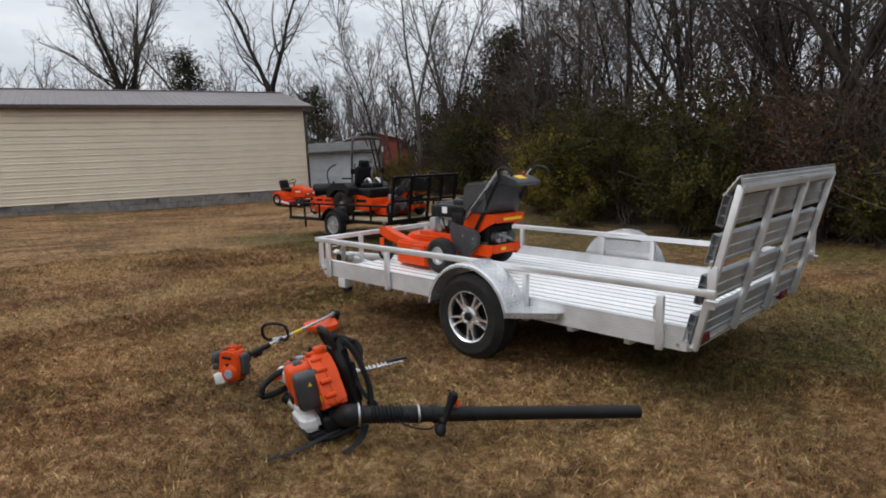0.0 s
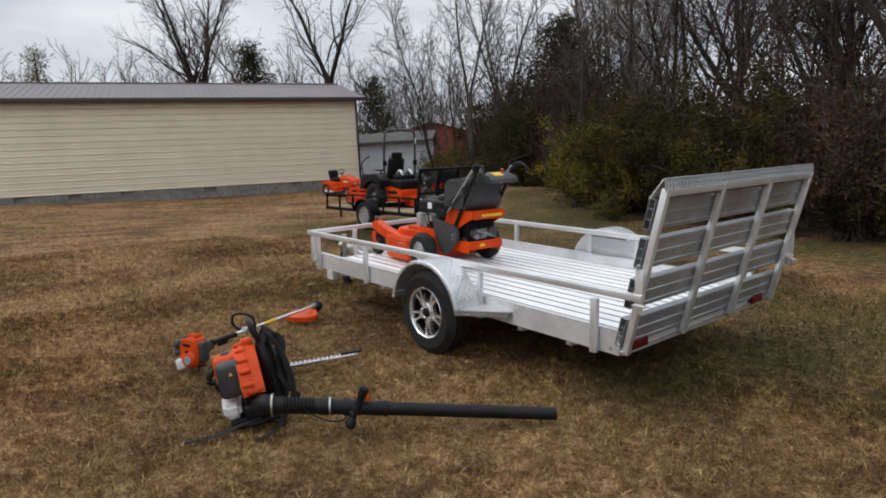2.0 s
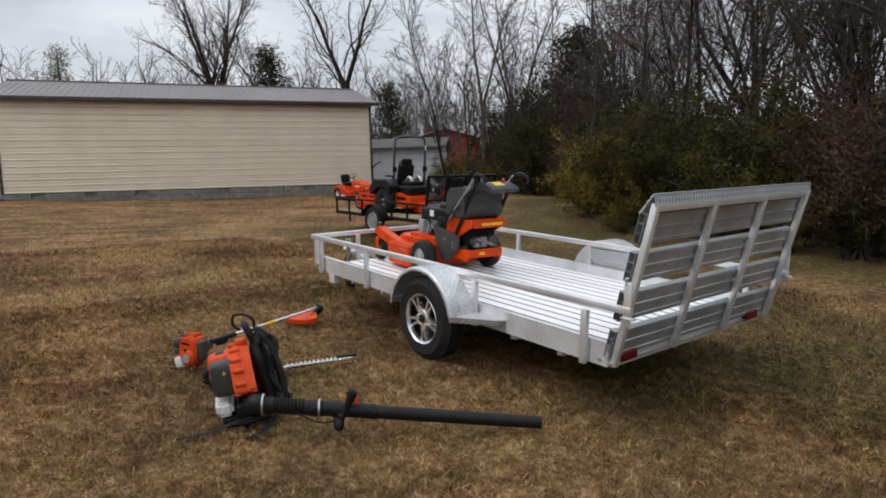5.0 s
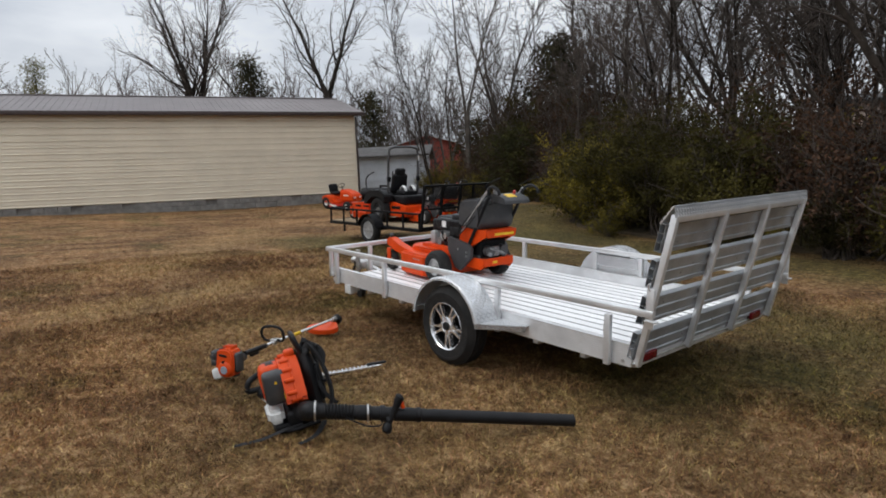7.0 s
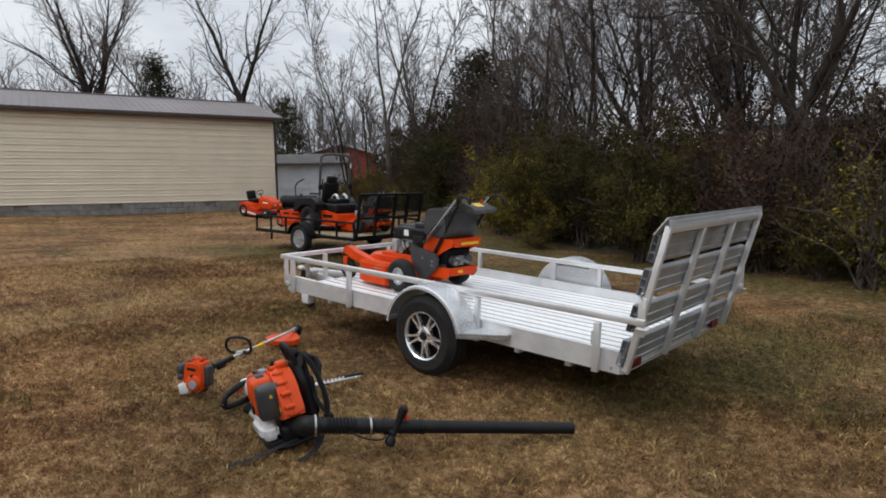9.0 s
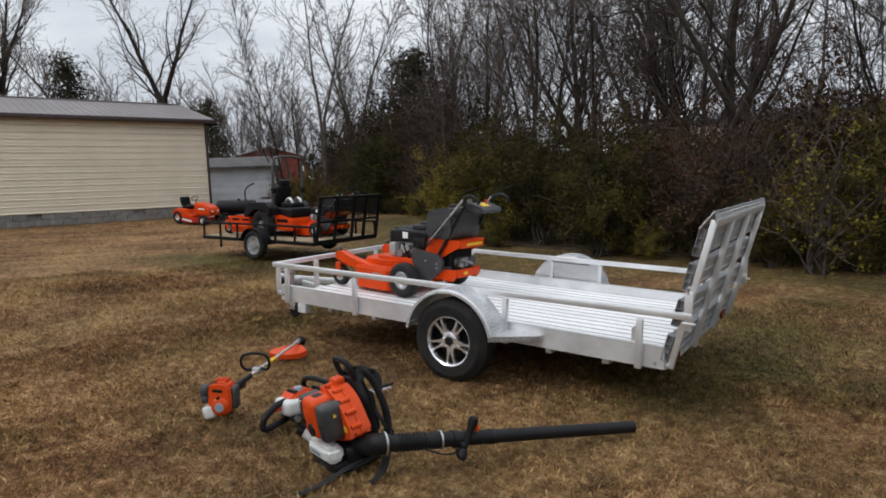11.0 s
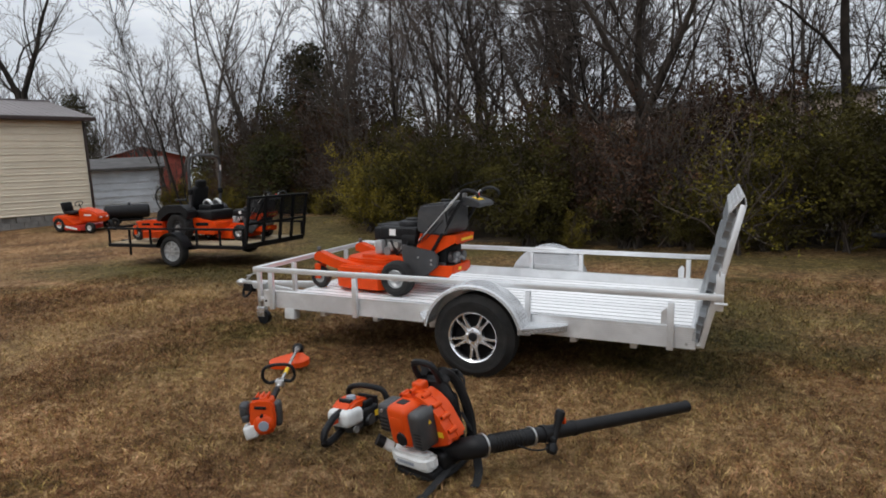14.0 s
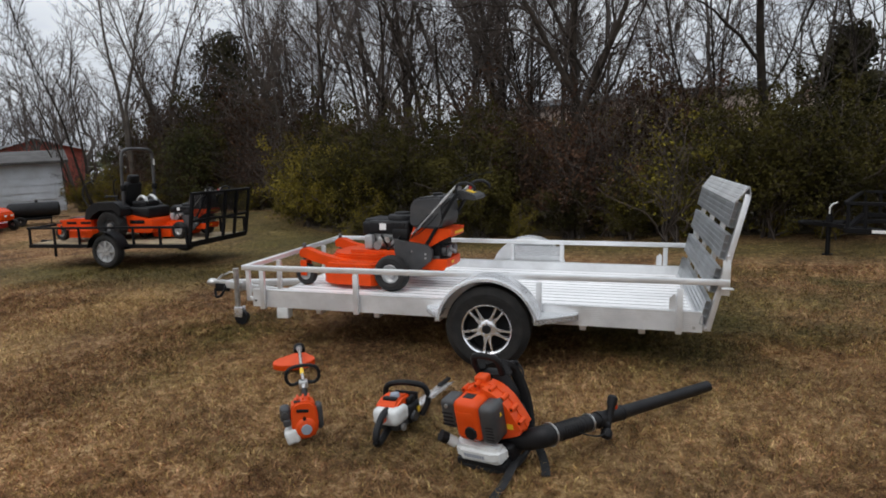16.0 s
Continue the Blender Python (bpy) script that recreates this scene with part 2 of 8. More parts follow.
def turf(name, blades):
    """Dormant lawn: straw, brown and patches of green."""
    m = bpy.data.materials.new(name)
    m.use_nodes = True
    n, l = m.node_tree.nodes, m.node_tree.links
    b = n["Principled BSDF"]
    b.inputs["Roughness"].default_value = 0.9
    b.inputs["Specular IOR Level"].default_value = 0.25
    geo = n.new("ShaderNodeNewGeometry")

    def noise_at(scale, detail, rough=0.6, stretch=None, turn=0):
        t = n.new("ShaderNodeTexNoise")
        t.inputs["Scale"].default_value, t.inputs["Detail"].default_value, t.inputs["Roughness"].default_value = scale, detail, rough
        if stretch:
            mp = n.new("ShaderNodeMapping")
            mp.inputs["Scale"].default_value = stretch
            if turn:
                mp.vector_type = "TEXTURE"
                mp.inputs["Rotation"].default_value = (0, 0, radians(turn))
            l.new(geo.outputs["Position"], mp.inputs["Vector"])
            l.new(mp.outputs["Vector"], t.inputs["Vector"])
        else:
            l.new(geo.outputs["Position"], t.inputs["Vector"])
        return t.outputs["Fac"]

    def ramp(fac, stops):
        r = n.new("ShaderNodeValToRGB")
        e = r.color_ramp.elements
        while len(e) < len(stops):
            e.new(0.5)
        for i, (p, c) in enumerate(stops):
            e[i].position, e[i].color = p, (*c, 1)
        l.new(fac, r.inputs["Fac"])
        return r.outputs["Color"]

    def mix(fac, a, c):
        x = n.new("ShaderNodeMix")
        x.data_type = "RGBA"
        l.new(fac, x.inputs["Factor"])
        l.new(a, x.inputs[6]), l.new(c, x.inputs[7])
        return x.outputs[2]

    fine = noise_at(14 if blades else 22, 9, 0.8)
    clump = noise_at(9, 5, 0.6)
    add = n.new("ShaderNodeMath")
    add.operation = "MULTIPLY_ADD"
    add.inputs[1].default_value, add.inputs[2].default_value = 0.5, -0.25
    l.new(clump, add.inputs[0])
    both = n.new("ShaderNodeMath")
    both.operation = "ADD"
    l.new(fine, both.inputs[0]), l.new(add.outputs[0], both.inputs[1])
    fine = both.outputs[0]
    straw = ramp(fine, [(0.34, (0.068, 0.031, 0.010)), (0.49, (0.226, 0.117, 0.047)), (0.66, (0.53, 0.350, 0.185))])
    brown = ramp(fine, [(0.36, (0.038, 0.017, 0.006)), (0.52, (0.150, 0.073, 0.028)), (0.67, (0.41, 0.250, 0.125))])
    green = ramp(fine, [(0.36, (0.028, 0.024, 0.007)), (0.53, (0.096, 0.078, 0.019)), (0.69, (0.26, 0.19, 0.07))])
    patch = n.new("ShaderNodeMapRange")
    patch.inputs["From Min"].default_value, patch.inputs["From Max"].default_value = 0.40, 0.55
    l.new(noise_at(1.2, 6, 0.62, (2.4, 0.7, 1.0), 68), patch.inputs["Value"])
    gp = n.new("ShaderNodeMapRange")
    gp.inputs["From Min"].default_value, gp.inputs["From Max"].default_value, gp.inputs["To Max"].default_value = 0.50, 0.70, 0.85
    l.new(noise_at(0.75, 6, 0.65), gp.inputs["Value"])
    # a greener stretch of lawn beyond the trailer's gate
    dist = n.new("ShaderNodeVectorMath")
    dist.operation = "DISTANCE"
    l.new(geo.outputs["Position"], dist.inputs[0])
    dist.inputs[1].default_value = (-1.1, 6.5, 0.0)
    near = n.new("ShaderNodeMapRange")
    near.inputs["From Min"].default_value, near.inputs["From Max"].default_value = 0.7, 3.3
    near.inputs["To Min"].default_value, near.inputs["To Max"].default_value = 0.17, 0.0
    l.new(dist.outputs["Value"], near.inputs["Value"])
    lift = n.new("ShaderNodeMath")
    lift.operation = "ADD"
    l.new(gp.inputs["Value"].links[0].from_socket, lift.inputs[0]), l.new(near.outputs["Result"], lift.inputs[1])
    l.new(lift.outputs[0], gp.inputs["Value"])
    col = mix(gp.outputs["Result"], mix(patch.outputs["Result"], brown, straw), green)
    # a worn track past the trailer's tongue, bleached stretches near the tools and beyond the gate, and a pale one
    # painted to lighten shade by the trailer
    def reach(a, b, r0, r1):
        """1 within r0 of the stretch a-b on the ground, 0 past r1."""
        sep = n.new("ShaderNodeVectorMath")
        sep.operation = "SUBTRACT"
        l.new(geo.outputs["Position"], sep.inputs[0])
        sep.inputs[1].default_value = (*a, 0.3)
        ab = Vector((b[0] - a[0], b[1] - a[1], 0))
        dot = n.new("ShaderNodeVectorMath")
        dot.operation = "DOT_PRODUCT"
        l.new(sep.outputs[0], dot.inputs[0])
        dot.inputs[1].default_value = ab / ab.length_squared
        clip_ = n.new("ShaderNodeClamp")
        l.new(dot.outputs["Value"], clip_.inputs["Value"])
        foot_ = n.new("ShaderNodeVectorMath")
        foot_.operation = "SCALE"
        foot_.inputs[0].default_value = ab
        l.new(clip_.outputs[0], foot_.inputs["Scale"])
        gap_ = n.new("ShaderNodeVectorMath")
        gap_.operation = "DISTANCE"
        l.new(sep.outputs[0], gap_.inputs[0]), l.new(foot_.outputs[0], gap_.inputs[1])
        wob = n.new("ShaderNodeMath")
        wob.operation = "MULTIPLY_ADD"
        wob.inputs[1].default_value, wob.inputs[2].default_value = 1.6, -0.8
        l.new(noise_at(1.3, 5, 0.65), wob.inputs[0])
        tot = n.new("ShaderNodeMath")
        tot.operation = "ADD"
        l.new(gap_.outputs["Value"], tot.inputs[0]), l.new(wob.outputs[0], tot.inputs[1])
        mr_ = n.new("ShaderNodeMapRange")
        mr_.inputs["From Min"].default_value, mr_.inputs["From Max"].default_value = r0, r1
        mr_.inputs["To Min"].default_value, mr_.inputs["To Max"].default_value = 1.0, 0.0
        l.new(tot.outputs[0], mr_.inputs["Value"])
        return mr_.outputs["Result"]

    pale = ramp(fine, [(0.34, (0.125, 0.066, 0.024)), (0.49, (0.30, 0.180, 0.074)), (0.66, (0.60, 0.41, 0.19))])
    # the stretch along y 2.9 is paled against the shade of tools and trailer
    for pa, pb, r0, r1, most in (((-8.5, 8.2), (-7.5, 2.0), 0.15, 0.75, 0.9), ((-16.0, 8.3), (-10.5, 3.6), 0.2, 1.3, 0.5), ((-2.6, 1.5), (-0.3, 3.2), 0.3, 1.3, 0.35), ((-4.9, 2.9), (-2.2, 2.9), 0.3, 1.4, 0.4), ((-1.2, 7.4), (0.4, 5.2), 0.1, 0.8, 0.5)):
        cut = n.new("ShaderNodeMath")
        cut.operation = "MULTIPLY"
        cut.inputs[1].default_value = most
        l.new(reach(pa, pb, r0, r1), cut.inputs[0])
        col = mix(cut.outputs[0], col, pale)
    # dull olive weeds along the foot of the woods; the same olive tone round the loaded trailer and past the gate
    for pa, pb, r0, r1, most in (((-13.5, 17.5), (-9.0, 12.2), 0.6, 2.4, 0.8), ((-9.0, 12.2), (4.0, 10.4), 0.4, 1.7, 0.8), ((-12.6, 8.2), (-8.6, 8.0), 0.3, 1.6, 0.85), ((-10.0, 10.6), (-5.5, 9.6), 0.2, 1.5, 0.7), ((-1.4, 4.4), (-0.95, 7.0), 0.1, 0.95, 0.8)):
        cut = n.new("ShaderNodeMath")
        cut.operation = "MULTIPLY"
        cut.inputs[1].default_value = most
        l.new(reach(pa, pb, r0, r1), cut.inputs[0])
        col = mix(cut.outputs[0], col, green)
    # wide bleached and worn stretches of the yard
    for wide_scale, lo_, hi_ in ((0.32, 0.82, 1.10), (0.8, 0.78, 1.18), (1.7, 0.86, 1.12)):
        hv = n.new("ShaderNodeHueSaturation")
        mv = n.new("ShaderNodeMapRange")
        mv.inputs["From Min"].default_value, mv.inputs["From Max"].default_value = 0.34, 0.66
        mv.inputs["To Min"].default_value, mv.inputs["To Max"].default_value = lo_, hi_
        l.new(noise_at(wide_scale, 5, 0.6, (1.0, 1.9, 1.0), 40), mv.inputs["Value"])
        l.new(mv.outputs["Result"], hv.inputs["Value"])
        l.new(col, hv.inputs["Color"])
        col = hv.outputs["Color"]
    if blades:
        # every blade a little lighter or darker than the next
        hs = n.new("ShaderNodeHueSaturation")
        mr = n.new("ShaderNodeMapRange")
        mr.inputs["To Min"].default_value, mr.inputs["To Max"].default_value = 0.52, 1.72
        cube = n.new("ShaderNodeMath")
        cube.operation = "POWER"
        cube.inputs[1].default_value = 1.9
        l.new(geo.outputs["Random Per Island"], cube.inputs[0])
        l.new(cube.outputs[0], mr.inputs["Value"])
        hs.inputs["Saturation"].default_value = 1.02
        # some blades redder, some still green
        spin = n.new("ShaderNodeMath")
        spin.operation = "MULTIPLY"
        spin.inputs[1].default_value = 17.0
        l.new(geo.outputs["Random Per Island"], spin.inputs[0])
        rest = n.new("ShaderNodeMath")
        rest.operation = "FRACT"
        l.new(spin.outputs[0], rest.inputs[0])
        tint = n.new("ShaderNodeMapRange")
        tint.inputs["To Min"].default_value, tint.inputs["To Max"].default_value = 0.476, 0.526
        l.new(rest.outputs[0], tint.inputs["Value"])
        l.new(tint.outputs["Result"], hs.inputs["Hue"])
        l.new(mr.outputs["Result"], hs.inputs["Value"])
        l.new(col, hs.inputs["Color"])
        col = hs.outputs["Color"]
    l.new(col, b.inputs["Base Color"])
    if not blades:
        bp = n.new("ShaderNodeBump")
        bp.inputs["Strength"].default_value, bp.inputs["Distance"].default_value = 0.9, 0.03
        l.new(noise_at(40, 8, 0.75), bp.inputs["Height"])
        l.new(bp.outputs["Normal"], b.inputs["Normal"])
    return m


TURF = turf("dormant_turf", False)
BLADE = turf("dormant_blade", True)
LITTER = material("leaf_litter", (0.048, 0.032, 0.014), rough=0.95, vary=0.45, scale=7, bump=0.8, bump_scale=30)
GRAVEL = material("grey_gravel", (0.30, 0.29, 0.27), rough=0.95, vary=0.3, scale=20, bump=0.8, bump_scale=60)


# ---- building helpers ----
I4 = Matrix.Identity(4)


def gz(x, y):
    """Height of the sloping yard."""
    xc = max(-60.0, min(40.0, x))
    # the yard rises a little towards the building's footing
    s, u = (x + 25) * 0.947 - (y - 3.45) * 0.321, (x + 25) * 0.321 + (y - 3.45) * 0.947
    k = max(0.0, min(1.0, (7 - s) / 6))
    bank = 0.2 * k * k * (3 - 2 * k) * max(0.0, min(1.0, (u + 3) / 3)) * max(0.0, min(1.0, (17 - u) / 3))
    return 0.094 - 0.04 * xc - 0.018 * max(-25.0, min(y, 60.0)) + 0.005 * max(0.0, min(y, 17.0) - 8.0) ** 2 + bank


def on_ground(x, y, turn=0.0, lift=0.0, tilt=True):
    """A pose on the yard, leaning with its slope."""
    m = pose(x, y, gz(x, y) + lift)
    if tilt:
        up = Vector((-(gz(x + 0.3, y) - gz(x - 0.3, y)) / 0.6, -(gz(x, y + 0.3) - gz(x, y - 0.3)) / 0.6, 1)).normalized()
        m = m @ Vector((0, 0, 1)).rotation_difference(up).to_matrix().to_4x4()
    return m @ pose(0, 0, 0, 0, 0, turn)


def bm_new():
    return bmesh.new()


def box(bm, c, s, r=0.0, m=I4, seg=2):
    g = bmesh.ops.create_cube(bm, size=1.0, matrix=m @ Matrix.Translation(c) @ Matrix.Diagonal((*s, 1)))
    if r:
        edges = {e for v in g["verts"] for e in v.link_edges}
        bmesh.ops.bevel(bm, geom=list(edges), offset=min(r, 0.49 * min(s)), segments=seg, affect="EDGES", profile=0.5, clamp_overlap=True)


def span(bm, a, b, r=0.0, m=I4, seg=2):
    """A box from corner a to corner b."""
    box(bm, [(p + q) / 2 for p, q in zip(a, b)], [abs(q - p) for p, q in zip(a, b)], r, m, seg)


def cyl(bm, p, q, r, r2=None, seg=16, m=I4):
    p, q = m @ Vector(p), m @ Vector(q)
    d = q - p
    mat = Matrix.Translation((p + q) / 2) @ d.to_track_quat("Z", "Y").to_matrix().to_4x4()
    bmesh.ops.create_cone(bm, cap_ends=True, segments=seg, radius1=r, radius2=r if r2 is None else r2, depth=d.length, matrix=mat)


def ball(bm, c, s, m=I4, seg=12):
    bmesh.ops.create_uvsphere(bm, u_segments=seg, v_segments=max(6, seg // 2 + 2), radius=1.0, matrix=m @ Matrix.Translation(c) @ Matrix.Diagonal((*s, 1)))


def smooth_path(pts, n=6, closed=False):
    """Catmull-Rom through the points."""
    p = [Vector(a) for a in pts]
    k = len(p)
    out = []
    for i in range(k if closed else k - 1):
        a, b, c, d = (p[(i - 1) % k], p[i], p[(i + 1) % k], p[(i + 2) % k]) if closed else (p[max(0, i - 1)], p[i], p[i + 1], p[min(k - 1, i + 2)])
        for j in range(n):
            t = j / n
            out.append(0.5 * (2 * b + (c - a) * t + (2 * a - 5 * b + 4 * c - d) * t * t + (3 * b - a - 3 * c + d) * t ** 3))
    if not closed:
        out.append(p[-1])
    return out


def tube(bm, pts, r, seg=8, closed=False, m=I4, flat=1.0, up=(0, 0, 1)):
    """Sweep a ring along the points; r is one radius or one for each point; flat squashes the ring along the up side."""
    p = [m @ Vector(a) for a in pts]
    n = len(p)
    rs = r if isinstance(r, (list, tuple)) else [r] * n
    u0 = (m.to_3x3() @ Vector(up)).normalized()
    rings = []
    for i in range(n):
        d = (p[(i + 1) % n] - p[i - 1]) if closed else (p[min(n - 1, i + 1)] - p[max(0, i - 1)])
        d.normalize()
        side = d.cross(u0)
        if side.length < 1e-3:
            side = d.cross(Vector((1, 0.3, 0)))
        side.normalize()
        v = side.cross(d)
        rings.append([bm.verts.new(p[i] + rs[i] * (math.cos(2 * math.pi * k / seg) * side + flat * math.sin(2 * math.pi * k / seg) * v)) for k in range(seg)])
    for i in range(n if closed else n - 1):
        a, b = rings[i], rings[(i + 1) % n]
        for k in range(seg):
            bm.faces.new((a[k], a[(k + 1) % seg], b[(k + 1) % seg], b[k]))
    if not closed:
        bm.faces.new(rings[0][::-1]), bm.faces.new(rings[-1])


def lathe(bm, profile, seg=32, m=I4, arc=360.0, start=0.0):
    """Turn (radius, height) pairs round z."""
    full = arc >= 359.9
    steps = seg if full else seg + 1
    rings = []
    for i in range(steps):
        a = radians(start + arc * i / seg)
        rings.append([bm.verts.new(m @ Vector((rad * math.cos(a), rad * math.sin(a), h))) for rad, h in profile])
    for i in range(seg):
        a, b = rings[i], rings[(i + 1) % steps]
        for k in range(len(profile) - 1):
            bm.faces.new((a[k], b[k], b[k + 1], a[k + 1]))


def prism(bm, poly, z0, z1, m=I4):
    """Extrude a flat polygon from z0 to z1."""
    lo = [bm.verts.new(m @ Vector((x, y, z0))) for x, y in poly]
    hi = [bm.verts.new(m @ Vector((x, y, z1))) for x, y in poly]
    k = len(poly)
    for i in range(k):
        bm.faces.new((lo[i], lo[(i + 1) % k], hi[(i + 1) % k], hi[i]))
    bm.faces.new(lo[::-1]), bm.faces.new(hi)


def mesh_of(name, bm, mat, smooth=35.0):
    bmesh.ops.recalc_face_normals(bm, faces=bm.faces)
    me = bpy.data.meshes.new(name)
    bm.to_mesh(me)
    bm.free()
    me.materials.append(mat)
    if smooth:
        me.polygons.foreach_set("use_smooth", [True] * len(me.polygons))
        me.set_sharp_from_angle(angle=radians(smooth))
    return me


def part(name, bm, mat, parent, label="", smooth=35.0):
    ob = new(name, mesh_of(name, bm, mat, smooth))
    ob.parent = parent
    return tagged(ob, label)


def piece(name, me, parent, m):
    ob = new(name, me)
    ob.parent = parent
    ob.matrix_basis = m
    return ob


def thing(name, m, label, category, group="", kind=""):
    ob = new(name)
    ob.empty_display_size = 0.2
    ob.matrix_basis = m
    return tagged(ob, label, category, group, kind)




def arrays_mesh(name, verts, faces, mat, smooth=False):
    """A mesh from numpy arrays; faces all have the same number of corners."""
    me = bpy.data.meshes.new(name)
    k = faces.shape[1]
    me.vertices.add(len(verts))
    me.vertices.foreach_set("co", verts.astype(np.float32).ravel())
    me.loops.add(faces.size)
    me.loops.foreach_set("vertex_index", faces.astype(np.int32).ravel())
    me.polygons.add(len(faces))
    me.polygons.foreach_set("loop_start", np.arange(0, faces.size, k, dtype=np.int32))
    me.polygons.foreach_set("loop_total", np.full(len(faces), k, dtype=np.int32))
    if smooth:
        me.polygons.foreach_set("use_smooth", np.ones(len(faces), dtype=bool))
    me.update(calc_edges=True)
    me.materials.append(mat)
    return me


# ---- ground ----
def axis_steps(lo, hi, centre, fine, reach):
    """Grid lines, dense round the centre and wider farther off."""
    out = [centre]
    for sign, end in ((1, hi), (-1, lo)):
        p, side = centre, []
        while (end - p) * sign > 0:
            d = abs(p - centre)
            p += sign * (fine if d < reach else min(60.0, fine + (d - reach) * 0.16))
            side.append(p)
        out += side
    return np.array(sorted(out))


xs, ys = axis_steps(-420, 400, -3.0, 0.16, 8.0), axis_steps(-300, 420, 4.0, 0.16, 8.0)
gv = []
for yy in ys:
    for xx in xs:
        near = math.exp(-(((xx + 4) / 14) ** 2 + ((yy - 5) / 12) ** 2))
        gv.append((xx, yy, gz(xx, yy) + near * (0.018 * noise.noise((xx * 1.1, yy * 1.1, 0.0)) + 0.008 * noise.noise((xx * 4.0, yy * 4.0, 3.0))) - 0.012 * near))
nx, ny = len(xs), len(ys)
idx = np.arange(nx * ny).reshape(ny, nx)
gf = np.stack([idx[:-1, :-1], idx[:-1, 1:], idx[1:, 1:], idx[1:, :-1]], -1).reshape(-1, 4)
ground = new("ground", arrays_mesh("ground", np.array(gv), gf, TURF, True))
tagged(ground, "sloping yard of dormant brown grass with green patches", "ground", kind="structure")

# woodland floor under the bushes, a thin uneven sheet of litter over the turf
edge = [(26, 9.4), (9, 10.7), (3, 11.6), (-0.5, 11.6), (-2.5, 11.7), (-6.3, 12.0), (-8.8, 12.7), (-10.2, 14.6), (-13, 18.4), (-17, 20.5), (-21, 27), (-30, 40)]


def edge_y(x):
    for (xa, ya), (xb, yb) in zip(edge, edge[1:]):
        if xb <= x <= xa:
            return ya + (yb - ya) * (xa - x) / (xa - xb)
    return 9.0 if x > 0 else 40.0


lv, cols, rows_ = [], np.linspace(26, -29.5, 150), np.linspace(0, 1, 40)
for cx in cols:
    y0 = edge_y(cx) + 0.9 + 0.35 * noise.noise((cx * 0.9, 2.0, 0.0)) + 0.15 * noise.noise((cx * 3.0, 5.0, 0.0))
    for r in rows_:
        yy = y0 + 26 * r ** 1.6
        lv.append((cx, yy, gz(cx, yy) - 0.03 + min(r * 60, 1) * 0.055 + 0.03 * noise.noise((cx * 2, yy * 2, 1.0)) * min(r * 20, 1)))
li = np.arange(len(cols) * len(rows_)).reshape(len(cols), len(rows_))
lf = np.stack([li[:-1, :-1], li[:-1, 1:], li[1:, 1:], li[1:, :-1]], -1).reshape(-1, 4)
litter = new("woodland_floor", arrays_mesh("woodland_floor", np.array(lv), lf, LITTER, True))
tagged(litter, "brown leaf litter under bare trees and bushes", "ground", kind="structure")

# ---- cream metal-sided building ----
RC, LC = Vector((-20.9, 15.55, 0)), Vector((-25.0, 3.45, 0))
along = (RC - LC).normalized()
B_LEN = (RC - LC).length
B_DEEP, B_SILL, B_EAVE, B_RIDGE = 7.4, 1.47, 4.66, 5.70
# local x from the left corner to the right, y away from the yard, z up
MB = Matrix.Translation((LC.x, LC.y, 0)) @ pose(0, 0, 0, 0, 0, math.degrees(math.atan2(along.y, along.x)))
building = thing("metal_building", MB, "long cream metal-sided building with a taupe metal roof on concrete blocks", "building")
bm = bm_new()
prism(bm, [(0.03, B_SILL - 0.02), (B_DEEP - 0.03, B_SILL - 0.02), (B_DEEP - 0.03, B_EAVE), (B_DEEP / 2, B_RIDGE - 0.06), (0.03, B_EAVE)], 0.03, B_LEN - 0.03,
      Matrix(((0, 0, 1, 0), (1, 0, 0, 0), (0, 1, 0, 0), (0, 0, 0, 1))))
wall = part("wall", bm, SIDING, building, "cream lapped metal siding", 0)
bm = bm_new()
for sgn in (-1, 1):
    y0, y1 = (-0.28, B_DEEP / 2) if sgn < 0 else (B_DEEP + 0.28, B_DEEP / 2)
    z0, z1 = B_EAVE - 0.02, B_RIDGE
    a = [bm.verts.new((x, y, z)) for x, y, z in ((-0.3, y0, z0), (B_LEN + 0.3, y0, z0), (B_LEN + 0.3, y1, z1), (-0.3, y1, z1))]
    b = [bm.verts.new((v.co.x, v.co.y, v.co.z + 0.035)) for v in a]
    for i in range(4):
        bm.faces.new((a[i], a[(i + 1) % 4], b[(i + 1) % 4], b[i]))
    bm.faces.new(a), bm.faces.new(b)
roof = part("roof", bm, ROOF_METAL, building, "weathered taupe ribbed metal roof", 0)
bm = bm_new()
run = Vector((0, B_DEEP / 2 + 0.27, B_RIDGE - B_EAVE + 0.02))
mr_ = run.to_track_quat("X", "Z").to_matrix().to_4x4()
box(bm, (run.length / 2, 0, 0.006), (run.length - 0.03, 0.04, 0.016), 0.006, mr_, 1)
rib_mesh = mesh_of("roof_rib", bm, ROOF_METAL, 0)
for i in range(58):
    piece("roof_rib", rib_mesh, roof, pose(-0.26 + i * (B_LEN + 0.52) / 57, -0.27, B_EAVE + 0.016))
bm = bm_new()
span(bm, (-0.3, B_DEEP / 2 - 0.16, B_RIDGE + 0.012), (B_LEN + 0.3, B_DEEP / 2 + 0.16, B_RIDGE + 0.05), 0.012)
part("ridge_cap", bm, ROOF_METAL, building)
bm = bm_new()
span(bm, (-0.32, -0.31, B_EAVE - 0.13), (B_LEN + 0.32, -0.285, B_EAVE + 0.012), 0.004)
span(bm, (-0.32, -0.28, B_EAVE - 0.10), (B_LEN + 0.32, -0.03, B_EAVE - 0.075), 0.0)
part("eave_trim", bm, BROWN_TRIM, building, "dark brown eave trim")
